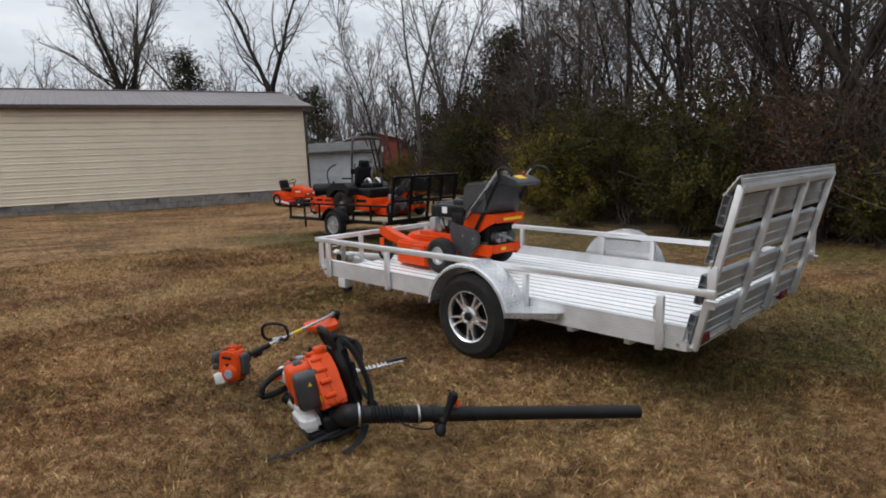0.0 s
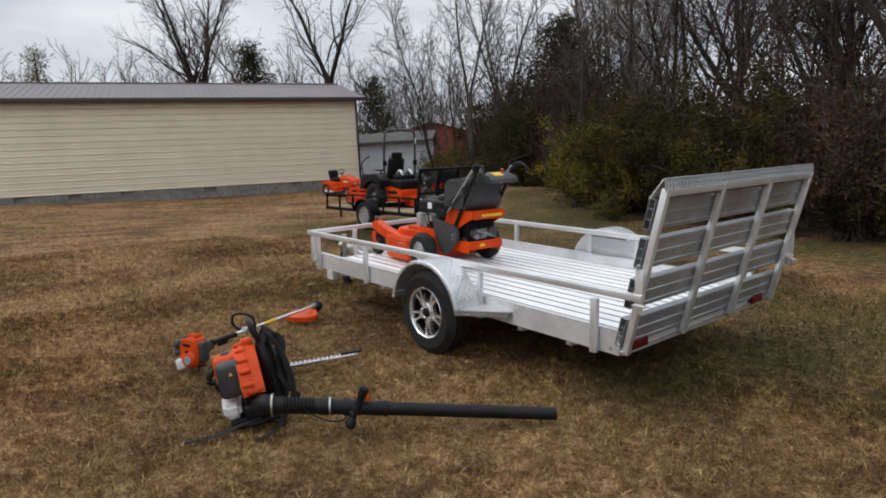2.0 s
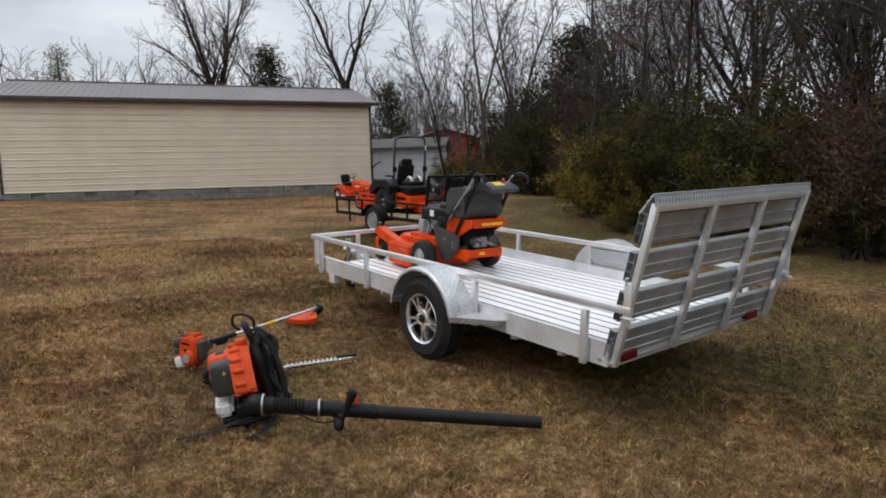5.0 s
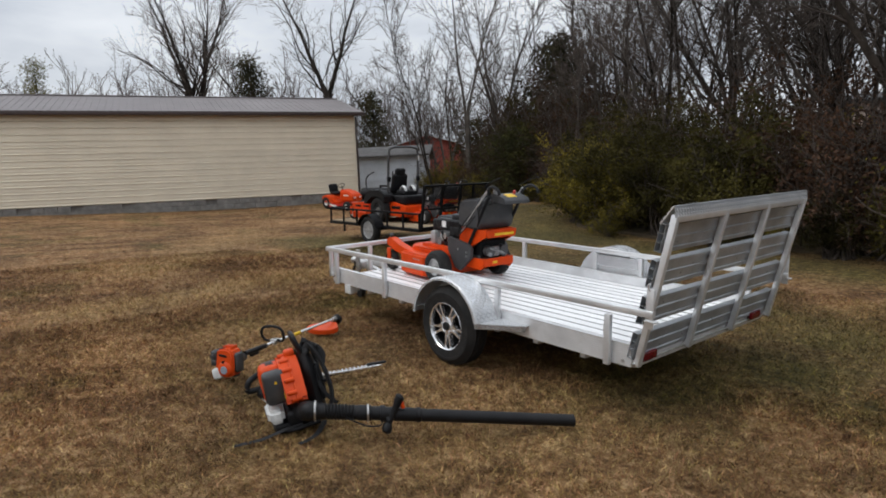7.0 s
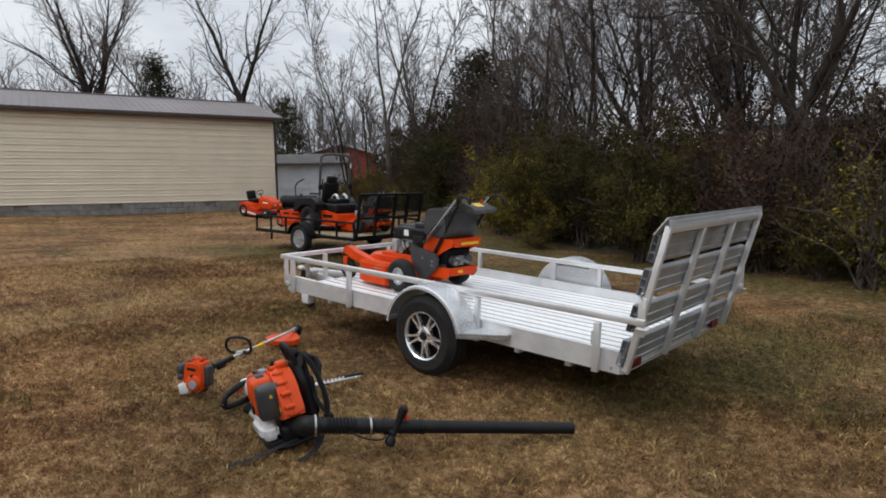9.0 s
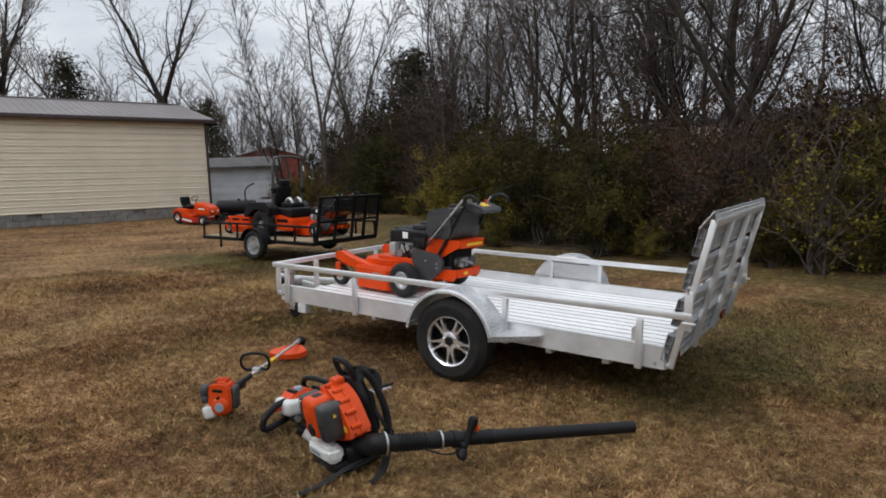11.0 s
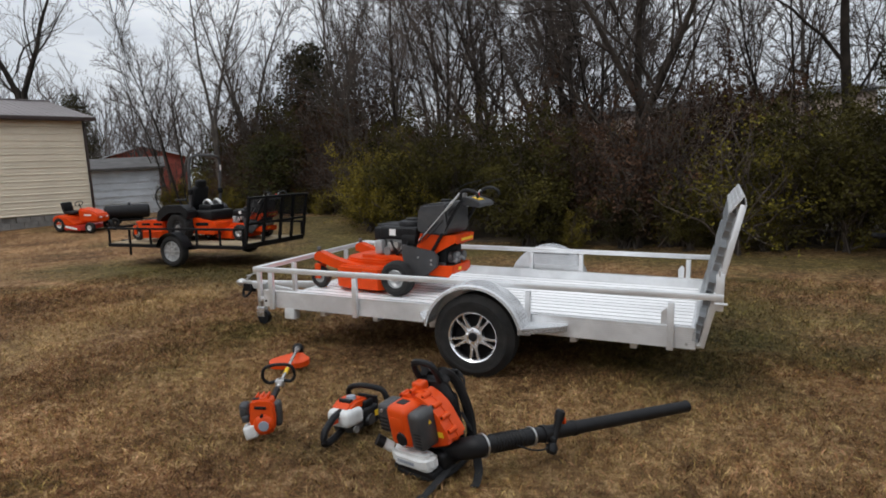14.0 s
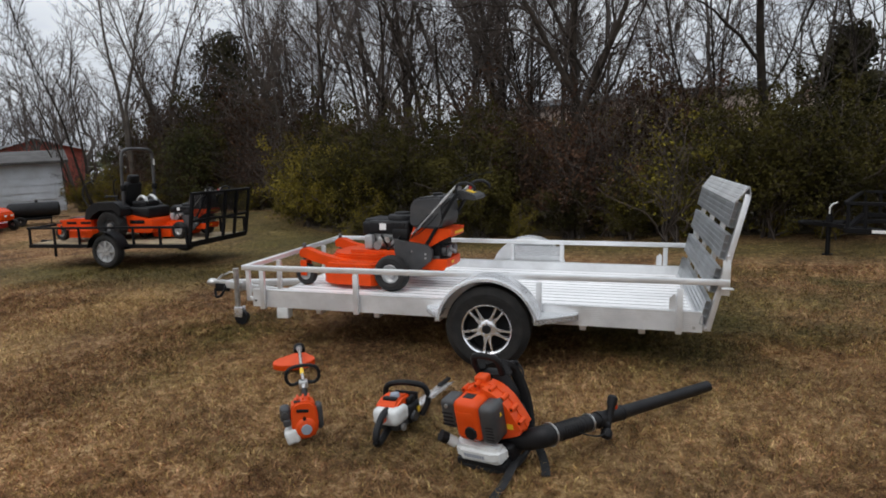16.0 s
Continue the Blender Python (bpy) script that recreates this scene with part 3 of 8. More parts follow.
for x in (-0.02, B_LEN + 0.02):
    bm = bm_new()
    span(bm, (x - 0.028, -0.04, B_SILL - 0.03), (x + 0.028, 0.05, B_EAVE - 0.12), 0.004)
    part("corner_trim", bm, BROWN_TRIM, building)
# barge boards at both ends
for x in (-0.3, B_LEN + 0.3):
    for y0, y1 in ((-0.3, B_DEEP / 2), (B_DEEP + 0.3, B_DEEP / 2)):
        bm = bm_new()
        tube(bm, [(x, y0, B_EAVE - 0.06), (x, y1, B_RIDGE - 0.05)], 0.07, 4)
        part("barge_board", bm, BROWN_TRIM, building)
# lapped courses of siding on the long face and the visible end
courses = 14
ch = (B_EAVE - 0.12 - B_SILL) / courses
bm = bm_new()
prism(bm, [(0.0, 0.0), (-0.040, 0.0), (-0.046, 0.010), (-0.040, 0.022), (-0.016, 0.045), (-0.026, ch * 0.55), (-0.012, ch - 0.002), (0.0, ch - 0.002)], 0.05, B_LEN - 0.05,
      Matrix(((0, 0, 1, 0), (1, 0, 0, 0), (0, 1, 0, 0), (0, 0, 0, 1))))
course_mesh = mesh_of("siding_course", bm, SIDING, 0)
for i in range(courses):
    piece("siding_course", course_mesh, wall, pose(0, 0.028, B_SILL + i * ch))
bm = bm_new()
prism(bm, [(0.0, 0.0), (-0.040, 0.0), (-0.046, 0.010), (-0.040, 0.022), (-0.016, 0.045), (-0.026, ch * 0.55), (-0.012, ch - 0.002), (0.0, ch - 0.002)], 0.05, B_DEEP - 0.05,
      Matrix(((0, 0, 1, 0), (1, 0, 0, 0), (0, 1, 0, 0), (0, 0, 0, 1))))
end_mesh = mesh_of("siding_course", bm, SIDING, 0)
for i in range(courses):
    piece("siding_course", end_mesh, wall, pose(B_LEN - 0.028, 0, B_SILL + i * ch, 0, 0, 90))
    piece("siding_course", end_mesh, wall, pose(0.028, B_DEEP, B_SILL + i * ch, 0, 0, -90))
# concrete block footing: solid core with blocks proud of it
bm = bm_new()
span(bm, (0.10, 0.10, 0.2), (B_LEN - 0.10, B_DEEP - 0.10, B_SILL - 0.02))
foot = part("footing", bm, CONCRETE, building, "grey concrete block footing", 0)
bm = bm_new()
box(bm, (0, 0, 0), (0.39, 0.19, 0.19), 0.006, seg=1)
block_mesh = mesh_of("concrete_block", bm, CONCRETE, 0)
rng = random.Random(5)
nb = int(B_LEN / 0.4)
for row in range(4):
    for i in range(nb + 1):
        x = 0.2 + i * 0.4 + (0.2 if row % 2 else 0)
        if x > B_LEN - 0.1:
            continue
        if row == 0 and rng.random() < 0.10:  # an open vent in the top row
            continue
        piece("concrete_block", block_mesh, foot, pose(x, 0.10 + rng.uniform(-0.006, 0.006), B_SILL - 0.12 - row * 0.2, 0, 0, rng.uniform(-0.4, 0.4)))
for i in range(int(B_DEEP / 0.4)):
    for row in range(4):
        piece("concrete_block", block_mesh, foot, pose(B_LEN - 0.1, 0.3 + i * 0.4 + (0.1 if row % 2 else 0), B_SILL - 0.12 - row * 0.2, 0, 0, 90))

# ---- low block wall and gravel beyond the building's left corner ----
bw = thing("retaining_wall", pose(-27.0, -9.0, 0.66, 0, 0, 82), "low stained retaining wall of large concrete blocks", "wall", kind="structure")
bm = bm_new()
span(bm, (0, 0.06, 0), (12.6, 0.45, 1.12))
core = part("wall_core", bm, BLOCK_PALE, bw, "", 0)
bm = bm_new()
box(bm, (0, 0, 0), (1.19, 0.3, 0.57), 0.02, seg=1)
big_mesh = mesh_of("concrete_block", bm, BLOCK_PALE, 0)
for row in range(2):
    for i in range(10):
        piece("concrete_block", big_mesh, core, pose(0.6 + i * 1.22 + (0.5 if row else 0), 0.10, 0.30 + row * 0.59, 0, 0, rng.uniform(-0.6, 0.6)))
gp = bm_new()
vs = [gp.verts.new((x, y, gz(x, y) + 0.03)) for x, y in ((-24.6, 3.2), (-25.6, -14), (-19.5, -16), (-20.6, -3), (-22.2, 1.6), (-23.6, 3.0))]
gp.faces.new(vs)
drive = new("gravel_drive", mesh_of("gravel_drive", gp, GRAVEL, 0))
tagged(drive, "pale grey gravel drive beside the building", "driveway", kind="structure")
rail = thing("pipe_rail", pose(-27.3, -9.0, 1.62, 0, 0, 82), "thin grey pipe rail above the retaining wall", "railing")
for i in range(6):
    bm = bm_new()
    cyl(bm, (i * 2.4, 0.3, 0.0), (i * 2.4, 0.3, 0.62), 0.022, seg=8)
    part("post", bm, STEEL, rail)
bm = bm_new()
tube(bm, [(0, 0.3, 0.6), (12.2, 0.3, 0.6)], 0.022, 8)
part("top_rail", bm, STEEL, rail)

# ---- grey-white shed, red gabled building and pale house behind the trees ----
def simple_house(name, m, length, deep, eave, ridge, wall_mat, roof_mat, label, courses_=0, gable_front=False, windows=()):
    h = thing(name, m, label, "building", "background buildings")
    bm = bm_new()
    if gable_front:
        prism(bm, [(0, -1.0), (length, -1.0), (length, eave), (length / 2, ridge), (0, eave)], 0, deep, pose(0, 0, 0, 90) @ Matrix.Diagonal((1, 1, -1, 1)))
    else:
        prism(bm, [(0, -1.0), (deep, -1.0), (deep, eave), (deep / 2, ridge), (0, eave)], 0, length, Matrix(((0, 0, 1, 0), (1, 0, 0, 0), (0, 1, 0, 0), (0, 0, 0, 1))))
    w = part("wall", bm, wall_mat, h, "", 0)
    bm = bm_new()
    if gable_front:
        for s in (0, 1):
            x0 = -0.3 if s == 0 else length + 0.3
            tilt = (ridge - eave) / (length / 2)
            q = [(x0, -0.35, eave - 0.3 * tilt), (length / 2, -0.35, ridge), (length / 2, deep + 0.3, ridge), (x0, deep + 0.3, eave - 0.3 * tilt)]
            a = [bm.verts.new(c) for c in q]
            b = [bm.verts.new((c[0], c[1], c[2] + 0.10)) for c in q]
            for i in range(4):
                bm.faces.new((a[i], a[(i + 1) % 4], b[(i + 1) % 4], b[i]))
            bm.faces.new(a), bm.faces.new(b)
    else:
        tilt = (ridge - eave) / (deep / 2)
        for y0 in (-0.3, deep + 0.3):
            q = [(-0.3, y0, eave - 0.3 * tilt), (length + 0.3, y0, eave - 0.3 * tilt), (length + 0.3, deep / 2, ridge), (-0.3, deep / 2, ridge)]
            a = [bm.verts.new(c) for c in q]
            b = [bm.verts.new((c[0], c[1], c[2] + 0.1)) for c in q]
            for i in range(4):
                bm.faces.new((a[i], a[(i + 1) % 4], b[(i + 1) % 4], b[i]))
            bm.faces.new(a), bm.faces.new(b)
    part("roof", bm, roof_mat, h, "", 0)
    if courses_:
        k = eave / courses_
        bm = bm_new()
        prism(bm, [(0.0, 0.0), (-0.035, 0.0), (-0.035, 0.015), (-0.01, k), (0.0, k)], 0.02, length - 0.02, Matrix(((0, 0, 1, 0), (1, 0, 0, 0), (0, 1, 0, 0), (0, 0, 0, 1))))
        cm = mesh_of("siding_course", bm, wall_mat, 0)
        for i in range(courses_):
            piece("siding_course", cm, w, pose(0, -0.002, i * k))
    for wx, wz, ww, wh in windows:
        bm = bm_new()
        span(bm, (wx - 0.08, -0.05, wz - 0.08), (wx + ww + 0.08, -0.004, wz + wh + 0.08), 0.01)
        win = part("window", bm, WHITE_LABEL, h, "white framed window")
        bm = bm_new()
        span(bm, (wx, -0.062, wz), (wx + ww, -0.052, wz + wh))
        part("pane", bm, WINDOW_DARK, win, "dark glass", 0)
    return h


simple_house("storage_shed", pose(-30.2, 17.2, 1.30, 0, 0, 45), 7.7, 5.6, 1.92, 2.50, SHED_WALL, WORN_ROOF, "grey-white lap-sided shed with a weathered grey roof", 6)
simple_house("red_gabled_building", pose(-38.38, 31.42, 1.5, 0, 0, 48.6), 5.4, 9, 3.12, 3.92, RED_BRICK, SHED_WALL, "dull red gabled building behind bare trees", 0, True)
simple_house("pale_house", pose(-9.0, 34.0, 0.8, 0, 0, 3), 16.0, 8.0, 3.7, 4.3, PALE_WALL, SHED_ROOF, "pale house half hidden behind the woods", 0, False,
             [(1.5, 1.1, 1.1, 1.2), (5.2, 1.1, 1.6, 1.2), (9.0, 1.1, 1.1, 1.2), (13.0, 1.1, 1.1, 1.2)])
simple_house("flat_roofed_house", pose(9.0, 33.0, 0.6, 0, 0, -8), 14.0, 8.0, 3.4, 4.3, PALE_WALL, SHED_ROOF, "dull house with a low dark roof behind the woods", 0, False,
             [(2.0, 1.2, 1.2, 1.2), (6.0, 1.2, 1.2, 1.2)])


# ---- trees ----
def ring_mesh(branches, sides):
    """Tapered tubes round many polylines of equal point count: points (b, n, 3) and radii (b, n)."""
    P, Rr = branches
    b, n, _ = P.shape
    d = np.empty_like(P)
    d[:, 1:-1] = P[:, 2:] - P[:, :-2]
    d[:, 0], d[:, -1] = P[:, 1] - P[:, 0], P[:, -1] - P[:, -2]
    d /= np.linalg.norm(d, axis=2, keepdims=True) + 1e-9
    ref = np.where(np.abs(d[..., 2:3]) > 0.9, np.array([1.0, 0, 0]), np.array([0, 0, 1.0]))
    u = np.cross(d, ref)
    u /= np.linalg.norm(u, axis=2, keepdims=True) + 1e-9
    v = np.cross(d, u)
    ang = 2 * np.pi * np.arange(sides) / sides
    V = P[:, :, None] + Rr[:, :, None, None] * (np.cos(ang)[:, None] * u[:, :, None] + np.sin(ang)[:, None] * v[:, :, None])
    V = V.reshape(-1, 3)
    base = (np.arange(b)[:, None] * n + np.arange(n - 1)[None]) * sides
    k = np.arange(sides)
    k2 = (k + 1) % sides
    f = np.stack([base[..., None] + k, base[..., None] + k2, base[..., None] + sides + k2, base[..., None] + sides + k], -1).reshape(-1, 4)
    return V, f


def grow(parents, rads, count, length, angle, rng, n, start=0.3, gravity=0.15, shrink=0.45, min_r=0.004, wander=0.10):
    """Side branches off many polylines."""
    pts, rr = [], []
    for P, R in zip(parents, rads):
        m = len(P)
        total = np.linalg.norm(P[-1] - P[0])
        for c in range(count):
            t = start + (1 - start) * (c + rng.random()) / count
            s = t * (m - 1)
            i = min(m - 2, int(s))
            f = s - i
            o = P[i] * (1 - f) + P[i + 1] * f
            d = P[i + 1] - P[i]
            d = d / (np.linalg.norm(d) + 1e-9)
            side = rng.normal(size=3)
            side -= d * (side @ d)
            side /= np.linalg.norm(side) + 1e-9
            a = math.radians(angle * rng.uniform(0.7, 1.3))
            w = math.cos(a) * d + math.sin(a) * side
            w[2] += gravity
            w /= np.linalg.norm(w)
            L = length * total * rng.uniform(0.6, 1.15) * (1.15 - 0.55 * t)
            q = [o]
            for j in range(1, n):
                w = w + rng.normal(size=3) * wander
                w[2] += 0.04
                w /= np.linalg.norm(w)
                q.append(q[-1] + w * L / (n - 1))
            r0 = max(min_r, shrink * (R[i] * (1 - f) + R[i + 1] * f))
            pts.append(np.array(q))
            rr.append(np.linspace(r0, max(min_r * 0.6, r0 * 0.3), n))
    return pts, rr


def spikes(pts, rr):
    """Thin three-sided twigs that run to a point."""
    P, R = np.array(pts), np.array(rr)
    a, b = P[:, 0], P[:, -1]
    d = (b - a) / (np.linalg.norm(b - a, axis=1, keepdims=True) + 1e-9)
    ref = np.where(np.abs(d[:, 2:3]) > 0.9, np.array([1.0, 0, 0]), np.array([0, 0, 1.0]))
    u = np.cross(d, ref)
    u /= np.linalg.norm(u, axis=1, keepdims=True) + 1e-9
    v = np.cross(d, u)
    r = R[:, :1]
    V = np.stack([a + r * u, a + r * (-0.5 * u + 0.87 * v), a + r * (-0.5 * u - 0.87 * v), b], 1).reshape(-1, 3)
    k = 4 * np.arange(len(P))
    F = np.stack([np.stack([k, k + 1, k + 3], 1), np.stack([k + 1, k + 2, k + 3], 1), np.stack([k + 2, k, k + 3], 1)], 1).reshape(-1, 3)
    return V, F


def join_tris(items):
    """One vertex and one triangle array out of several, with four-cornered faces cut in two."""
    V, F, o = [], [], 0
    for v, f in items:
        if f.shape[1] == 4:
            f = np.concatenate([f[:, [0, 1, 2]], f[:, [0, 2, 3]]])
        V.append(v), F.append(f + o)
        o += len(v)
    return np.concatenate(V), np.concatenate(F)


def bare_tree(seed, height, r0, limbs=9, fork=0, spread=42, start=0.35, lean=0.0, limb_len=0.5, bole=0.0, splay=0.24, thick=1.0, curl=0.0, twigs=3, reach=7):
    """Trunk or forked trunks, limbs, branches, twigs and fine spikes; curl bends a leaning trunk upright again."""
    rng = np.random.default_rng(seed)
    n = 12
    trunks, trad = [], []
    stems = max(1, fork)
    for s in range(stems):
        p, w = [np.zeros(3)], np.array([lean, 0, 1.0])
        if fork:
            a = 2 * math.pi * s / stems + rng.uniform(-0.4, 0.4)
            out = np.array([math.cos(a) * splay + lean, math.sin(a) * splay, 1.0])
            w = np.array([lean, 0, 1.0]) if bole else out
        w /= np.linalg.norm(w)
        for j in range(1, n):
            if fork and bole and bole <= p[-1][2] < bole + height / (n - 1):
                w = out / np.linalg.norm(out)
            w = w + rng.normal(size=3) * (0.02 if bole and p[-1][2] < bole else 0.065)
            w[2] = abs(w[2]) + curl
            w /= np.linalg.norm(w)
            p.append(p[-1] + w * height * rng.uniform(0.9, 1.05) / (n - 1))
        trunks.append(np.array(p))
        r = r0 * (0.7 if fork and not bole else 1) * (1 - np.linspace(0, 1, n) ** 0.9 * 0.92)
        r[0] *= 1.35
        trad.append(r)
    l1, r1 = grow(trunks, trad, max(4, limbs // (1 if not fork else 2)), limb_len, spread, rng, 8, start, 0.22, 0.48, 0.014 * thick, 0.17)
    l2, r2 = grow(l1, r1, reach, 0.52, 42, rng, 5, 0.15, 0.12, 0.5, 0.0085 * thick, 0.17)
    tops, rtops = grow(trunks, trad, 9, 0.2, 38, rng, 5, 0.45, 0.2, 0.4, 0.009 * thick, 0.15)
    l2, r2 = l2 + tops, r2 + rtops
    l3, r3 = grow(l2, r2, 4, 0.58, 42, rng, 3, 0.2, 0.08, 0.55, 0.0058 * thick, 0.2)
    l4, r4 = grow(l3, r3, twigs, 0.62, 40, rng, 2, 0.2, 0.05, 0.6, 0.0042 * thick, 0.2)
    big = [ring_mesh((np.array(g), np.array(q)), k) for g, q, k in ((trunks, trad, 8), (l1, r1, 5))]
    fine = [ring_mesh((np.array(l2), np.array(r2)), 3), ring_mesh((np.array(l3), np.array(r3)), 3), spikes(l4, r4)]
    return join_tris(big), join_tris(fine)


def tree_thing(name, meshes, m, label, group, category="tree"):
    t = thing(name, m, label, category, group)
    for pname, me in meshes:
        ob = new(pname, me)
        ob.parent = t
    return t


def tree_kind(seed, bark, *args, **kw):
    (v1, f1), (v2, f2) = bare_tree(seed, *args, **kw)
    return (("trunk", arrays_mesh("trunk", v1, f1, bark, True)), ("crown", arrays_mesh("crown", v2, f2, TWIG, False)))


def at_yard(x, y, turn, s=1.0, sink=0.08):
    return pose(x, y, gz(x, y) - sink, 0, 0, turn) @ Matrix.Diagonal((s, s, s, 1))


# a trunk leans along its local x; this turn leans it across the yard, towards the drive
LEAN = 225
BARE = dict(
    slim_a=tree_kind(11, BARK_PALE, 9.0, 0.075, limbs=13, spread=34, start=0.22, limb_len=0.32),
    slim_b=tree_kind(12, BARK, 10.5, 0.10, limbs=14, spread=36, start=0.25, limb_len=0.34),
    slim_c=tree_kind(13, BARK, 8.0, 0.065, limbs=11, spread=38, start=0.25, lean=0.42, curl=0.03, limb_len=0.34),
    sapling=tree_kind(14, BARK_PALE, 6.5, 0.045, limbs=13, spread=36, start=0.18, limb_len=0.36),
    tall_a=tree_kind(21, BARK, 9.5, 0.09, limbs=16, spread=46, start=0.2, limb_len=0.44, thick=1.1),
    tall_b=tree_kind(22, BARK, 10.5, 0.085, limbs=17, spread=40, start=0.22, limb_len=0.40, thick=1.1),
    fork=tree_kind(31, BARK, 10.0, 0.115, limbs=18, fork=2, spread=42, start=0.25, limb_len=0.42, bole=2.0, splay=0.35, thick=1.1),
    multi=tree_kind(32, BARK, 9.5, 0.075, limbs=20, fork=4, spread=36, start=0.25, limb_len=0.36, splay=0.27, thick=1.1),
    oak=tree_kind(41, BARK, 8.6, 0.145, limbs=20, fork=3, spread=52, start=0.22, limb_len=0.5, bole=2.3, splay=0.6, twigs=4),
    post=tree_kind(44, BARK, 12.0, 0.15, limbs=13, spread=48, start=0.3, limb_len=0.36, thick=1.1),
    arch=tree_kind(45, BARK, 8.0, 0.07, limbs=14, spread=58, start=0.2, lean=0.2, limb_len=0.5, thick=1.1),
    vase=tree_kind(42, BARK, 14.5, 0.25, limbs=22, fork=4, spread=34, start=0.35, limb_len=0.40, bole=4.2, splay=0.30, thick=1.3),
    crotch=tree_kind(43, BARK, 13.0, 0.25, limbs=16, fork=2, spread=44, start=0.4, limb_len=0.40, bole=4.6, splay=0.42, thick=1.3),
    lean=tree_kind(46, BARK, 13.0, 0.16, limbs=12, spread=34, start=0.3, lean=0.85, curl=0.02, limb_len=0.30, thick=1.6),
    left_lean=tree_kind(47, BARK, 9.5, 0.052, limbs=12, spread=36, start=0.25, lean=0.30, curl=0.02, limb_len=0.30, thick=1.2),
    upright=tree_kind(48, BARK_PALE, 12.0, 0.11, limbs=14, fork=2, spread=32, start=0.25, limb_len=0.34, bole=4.0, splay=0.22, thick=1.25),
    vee=tree_kind(49, BARK_PALE, 11.5, 0.12, limbs=18, fork=3, spread=32, start=0.3, limb_len=0.36, bole=3.0, splay=0.34, thick=1.25))
SAY = dict(slim_a="slim pale-barked bare tree at the yard's wooded edge", slim_b="slim straight bare tree at the yard's wooded edge", slim_c="thin leaning bare tree beside the yard",
           sapling="thin bare sapling at the woods' edge", tall_a="bare deciduous tree in the winter woods", tall_b="straight bare tree in the winter woods", fork="large bare tree forking low into two trunks",
           multi="bare tree with several trunks from one base", oak="broad bare oak with heavy spreading limbs", post="thick straight dark bare trunk in the woods", arch="bare tree with wide arching limbs",
           vase="tall vase-shaped bare tree behind the cream building", crotch="bare tree forking into two trunks behind the building", lean="bare tree leaning far over behind the building",
           left_lean="slim bare tree with a leaning trunk behind the shed", upright="tall slim bare tree forking high up", vee="bare tree with three slender stems above a short trunk")
for kind_, x, y, turn, s in (
        ("vase", -44.5, 19.0, 30, 1.05), ("crotch", -30.9, 20.8, 45, 1.0), ("lean", -33.6, 20.4, LEAN, 0.95),
        ("left_lean", -23.2, 21.8, LEAN, 0.9), ("slim_c", -24.4, 23.4, LEAN, 0.8), ("left_lean", -20.4, 19.4, LEAN - 12, 1.05), ("upright", -19.9, 21.0, 45, 0.95), ("vee", -20.0, 23.2, 20, 0.95),
        ("slim_a", -17.6, 22.4, 80, 1.0), ("upright", -16.4, 26.4, 130, 0.9), ("slim_a", -13.2, 21.4, 200, 0.95), ("slim_a", -12.5, 20.4, 320, 0.95), ("multi", -13.6, 24.0, 30, 1.05),
        ("multi", -16.2, 28.3, 70, 1.1), ("slim_b", -10.9, 19.2, 40, 0.95), ("tall_a", -9.4, 19.2, 150, 0.95), ("slim_b", -8.0, 16.8, 260, 0.85), ("tall_b", -7.0, 19.5, 300, 1.0),
        ("sapling", -5.6, 15.8, 10, 0.9), ("arch", -4.7, 17.6, 70, 1.0), ("oak", -2.5, 14.8, 75, 1.0), ("multi", 0.0, 19.4, 120, 0.9),
        ("arch", 1.5, 19.2, 60, 0.95), ("post", 2.05, 15.8, 230, 1.0), ("slim_a", 3.4, 16.8, 45, 0.9), ("slim_a", 6.8, 17.0, 250, 0.95),
        ("tall_b", 8.6, 16.8, 340, 0.9), ("oak", 10.6, 16.0, 200, 0.9), ("tall_a", 13.0, 14.6, 100, 0.95),
        ("tall_a", -14.8, 25.5, 210, 1.0), ("tall_b", -10.6, 24.5, 50, 1.1), ("fork", -6.8, 24.0, 140, 1.1), ("slim_b", -3.2, 23.0, 280, 1.1), 
        ("slim_b", -27.8, 27.5, 100, 0.9), ("slim_a", -21.6, 25.4, 260, 0.9), ("multi", -6.2, 21.6, 95, 1.1), ("slim_b", -9.9, 21.6, 215, 1.05), 
        ("oak", -9.0, 23.5, 320, 1.2), ("sapling", -2.0, 16.8, 90, 0.9), ("multi", -3.6, 18.6, 200, 0.95), ("multi", -5.4, 24.5, 160, 1.15), ("tall_a", -4.2, 20.4, 250, 1.05), ("oak", -5.0, 21.0, 10, 1.15), ("arch", -6.6, 17.6, 310, 1.0), ("sapling", -7.6, 15.2, 200, 0.9),
        ("sapling", -12.0, 18.2, 75, 0.95), ("sapling", -14.2, 20.6, 20, 1.0), ("multi", 0.9, 16.9, 280, 0.95), ("arch", 4.6, 16.6, 150, 1.0)):
    tree_thing("bare_tree", BARE[kind_], at_yard(x, y, turn, s), SAY[kind_], "bare trees")


